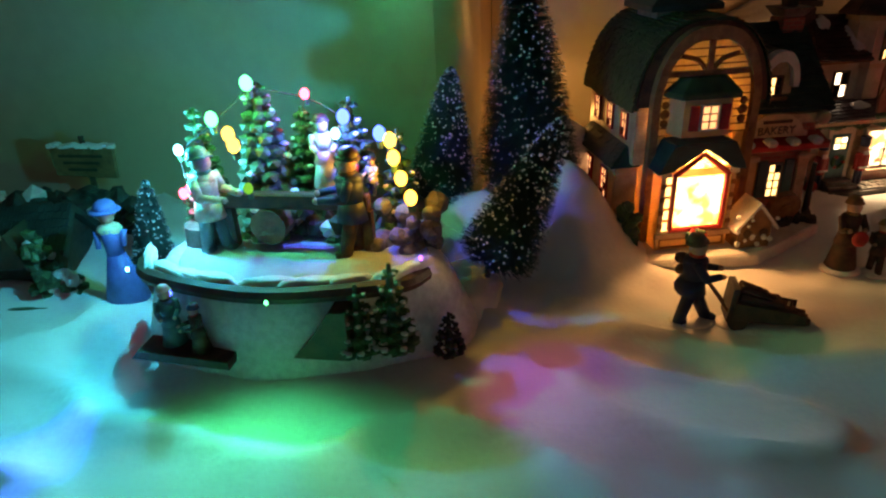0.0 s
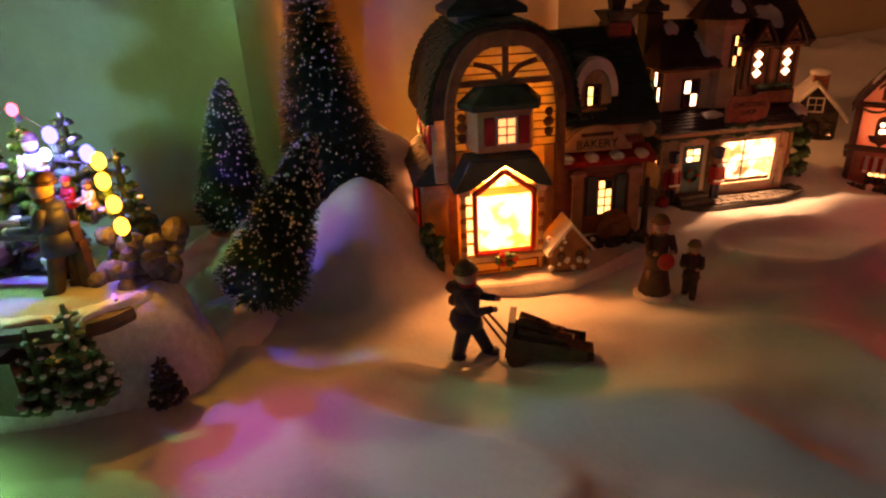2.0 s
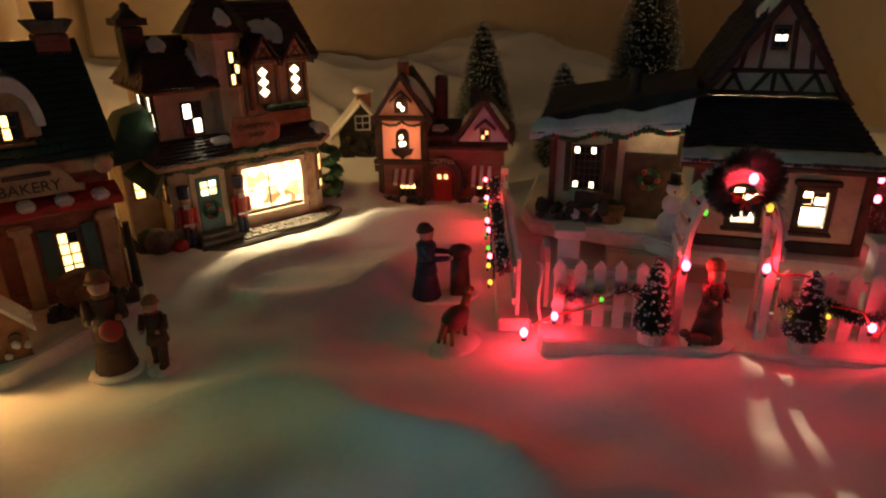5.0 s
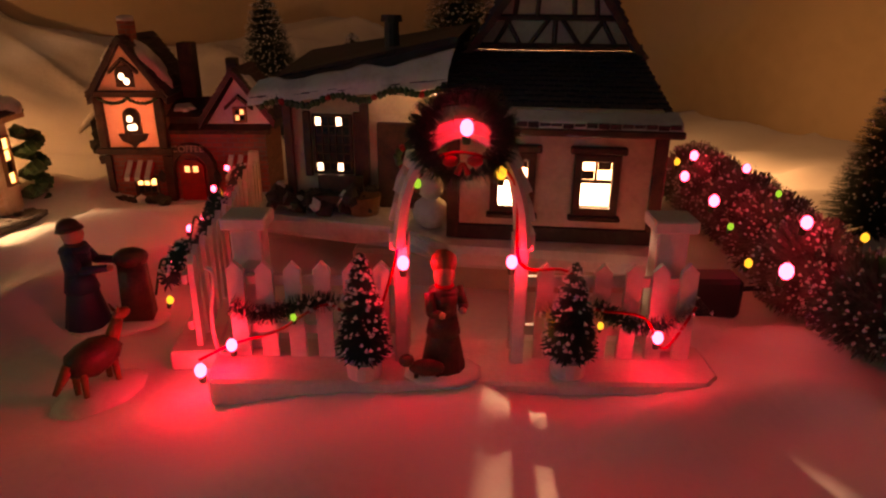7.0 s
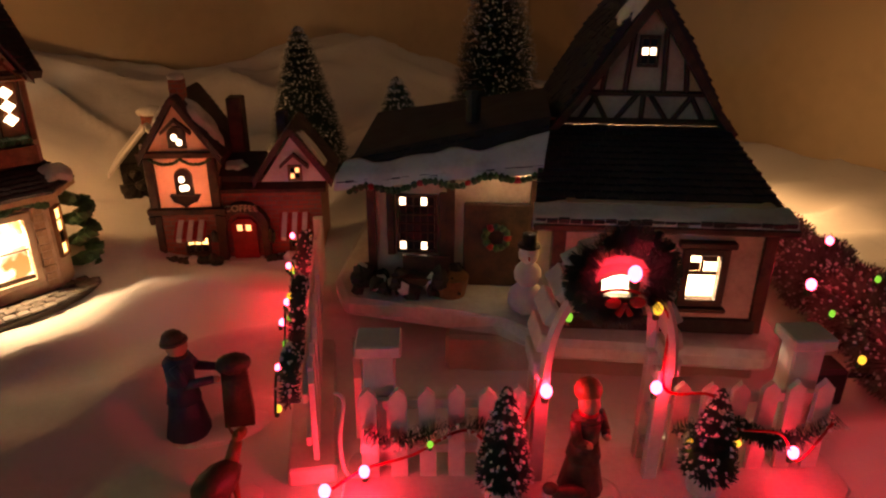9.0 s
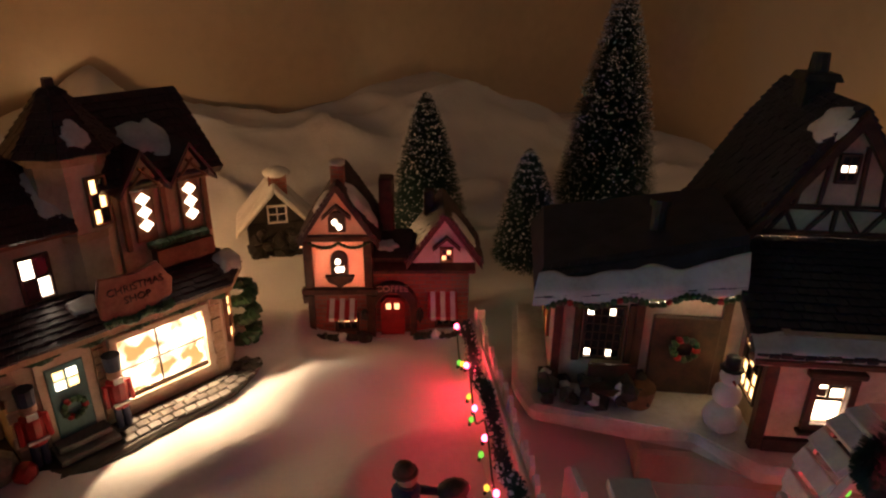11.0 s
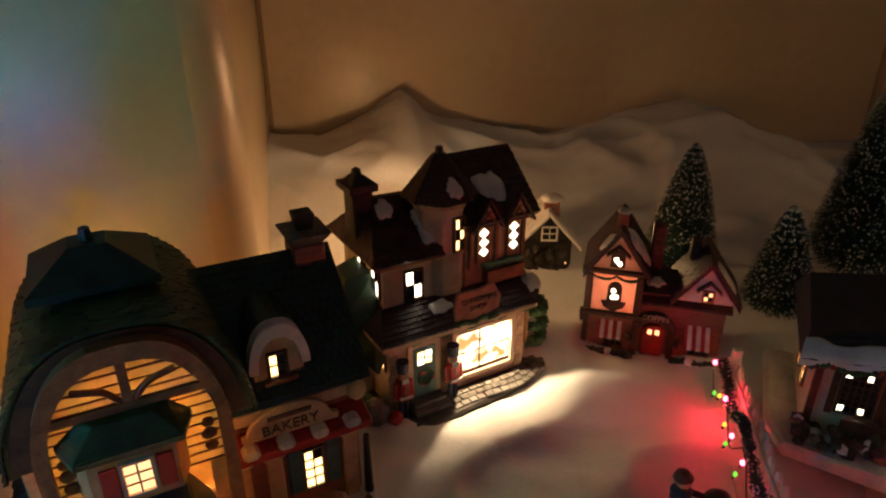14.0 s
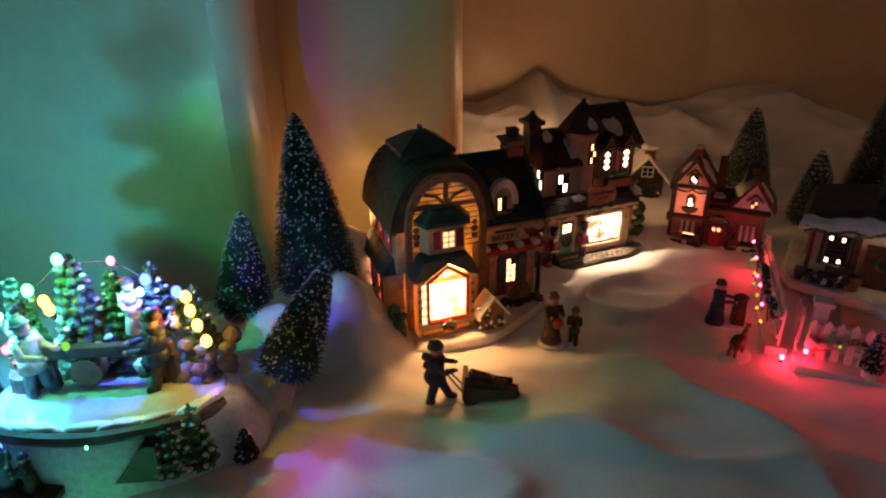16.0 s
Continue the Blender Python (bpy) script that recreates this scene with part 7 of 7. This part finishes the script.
def build_far_left():
    h = thing("dark_cottage", -0.32, 0.455, 0.004, 12, "small dark cottage with snowy thatched roof", "house")
    part("wall", box(bmesh.new(), -0.05, 0.035, 0.0, 0.06, 0.0, 0.026), DARK, h, bevel=0.001)
    part("gable_wall", prism_x(bmesh.new(), [(0.0, 0.026), (0.06, 0.026), (0.03, 0.05)], -0.05, 0.035), DARK, h)
    bm = prism_x(bmesh.new(), [(-0.008, 0.022), (0.03, 0.056), (0.068, 0.022), (0.062, 0.02), (0.03, 0.049), (-0.002, 0.02)], -0.058, 0.042)
    part("roof", bm, ROOF_TEAL, h, "dark teal roof")
    shingles(h, (-0.058, -0.0082, 0.0225), (0.042, -0.0082, 0.0225), (0.042, 0.03, 0.0565), (-0.058, 0.03, 0.0565), 8, 18, ROOF_TEAL)
    snow_patch(h, (-0.02, 0.008, 0.037), (1, 0, 0), (0, 0.745, 0.667), 0.018, 0.009, 0.003, 51)
    part("dormer", prism_y(bmesh.new(), [(0.0, 0.024), (0.02, 0.024), (0.01, 0.05)], -0.012, 0.02), TIMBER, h)
    bm = bmesh.new()
    for i in range(70):
        t = random.random()
        ball(bm, (0.022 + 0.03 * t + random.uniform(-0.006, 0.006), -0.012 + random.uniform(-0.008, 0.008), 0.004 + (1 - t) * 0.046 * random.random()), random.uniform(0.003, 0.006), i % 4 == 0, 1, 0.3)
    part("shrub", bm, [GREEN, CERAMIC_SNOW], h, "snow-dusted shrub against the wall")
    g = bmesh.new()
    prism_z(g, [(-0.07, -0.03), (0.06, -0.034), (0.075, 0.0), (0.06, 0.07), (-0.07, 0.07)], -0.008, 0.001)
    part("base", g, GREEN, h, "mossy green base", bevel=0.002)
    s = thing("sign_post", -0.335, 0.58, 0.0, 0, "snow-topped wooden signboard on a post", "sign")
    part("post", tube(bmesh.new(), (0, 0.003, -0.01), (0, 0.003, 0.086), 0.0028, 0.0024, 8), TIMBER, s)
    bd = part("board", prism_y(bmesh.new(), [(-0.03, 0.051), (0.03, 0.049), (0.032, 0.077), (-0.031, 0.078)], -0.003, 0.001), OAK, s, bevel=0.001)
    bm = bmesh.new()
    for i in range(12):
        ball(bm, (-0.028 + i * 0.0052, -0.001, 0.0785 + 0.001 * math.sin(i * 2)), (0.0055, 0.004, 0.0028), 0, 1, 0.2)
    part("snow_cap", bm, CERAMIC_SNOW, bd)
    for i in range(3):
        part("plain_bar", box(bmesh.new(), -0.022 + i * 0.003, 0.02 - i * 0.004, -0.0037, -0.003, 0.0685 - i * 0.0062, 0.071 - i * 0.0062), TIMBER, bd)
    bm = bmesh.new()
    for i in range(170):
        ball(bm, (random.uniform(-0.43, -0.27), random.uniform(0.535, 0.57), random.uniform(0.0, 0.042)), random.uniform(0.006, 0.011), i % 7 == 0, 1, 0.3)
    tagged(new("hedge", solid("hedge", bm, [DARK, CERAMIC_SNOW])), "dark hedge dusted with snow behind the cottage", "hedge")


build_far_left()


# ---- tinsel garland with bulbs beside the cottage ----
def build_tinsel():
    g = thing("tinsel_garland", 0, 0, 0, 0, "thick frosted tinsel garland with coloured bulbs on the snow", "garland")
    line = ring_curve([(0.745, 0.335, 0.018), (0.742, 0.38, 0.02), (0.765, 0.43, 0.02), (0.80, 0.475, 0.02), (0.822, 0.52, 0.02), (0.845, 0.56, 0.02)], 8)
    leaf, tips = bristles(line, lambda s: 0.021 + 0.004 * math.sin(s * 40), 26000, 0, 0.00045, 0.12)
    ob = new("tinsel", mesh_of("tinsel", leaf, mat("grey_green_tinsel", (0.34, 0.34, 0.3), 0.35, (0.1, 0.11, 0.09), 90, 0.0)))
    ob.parent = g
    tagged(ob, "dark grey-green tinsel strands", kind="stuff")
    ob = new("frost", mesh_of("frost", tips, FROST))
    ob.parent = g
    tagged(ob, kind="stuff")
    for x, y, z, colour, r in ((0.708, 0.398, 0.036, "red", 0.0045), (0.7445, 0.4149, 0.0455, "red", 0.004), (0.74, 0.46, 0.044, "red", 0.004), (0.765, 0.5, 0.044, "red", 0.0038), (0.804, 0.527, 0.046, "red", 0.004),
                               (0.79, 0.48, 0.05, "red", 0.0034), (0.716, 0.42, 0.03, "yellow", 0.0028), (0.755, 0.395, 0.043, "yellow", 0.0028), (0.775, 0.515, 0.048, "yellow", 0.0028), (0.79, 0.545, 0.05, "yellow", 0.0026),
                               (0.76, 0.44, 0.05, "lime", 0.0024), (0.757, 0.515, 0.04, "lime", 0.0026), (0.74, 0.375, 0.043, "lime", 0.0028), (0.735, 0.445, 0.036, "lime", 0.0024)):
        bulb(g, (x, y, z), colour, r)


build_tinsel()
for p in ((0.703, 0.392, 0.04), (0.741, 0.408, 0.052), (0.737, 0.455, 0.05), (0.801, 0.52, 0.053)):
    lit("tinsel_red_light", p, "red", 0.009)
c = thing("power_adapter", 0.722, 0.44, -0.004, -30, "black plug-in adapter lying on the snow", "adapter")
part("case", box(bmesh.new(), -0.012, 0.012, -0.008, 0.008, 0.0, 0.02), BLACK, c, bevel=0.002)
part("cable", cord(bmesh.new(), [(0.011, 0.0, 0.012), (0.025, -0.004, 0.014), (0.036, -0.012, 0.008), (0.05, -0.03, 0.004)], 0.0013, 6), BLACK, c)
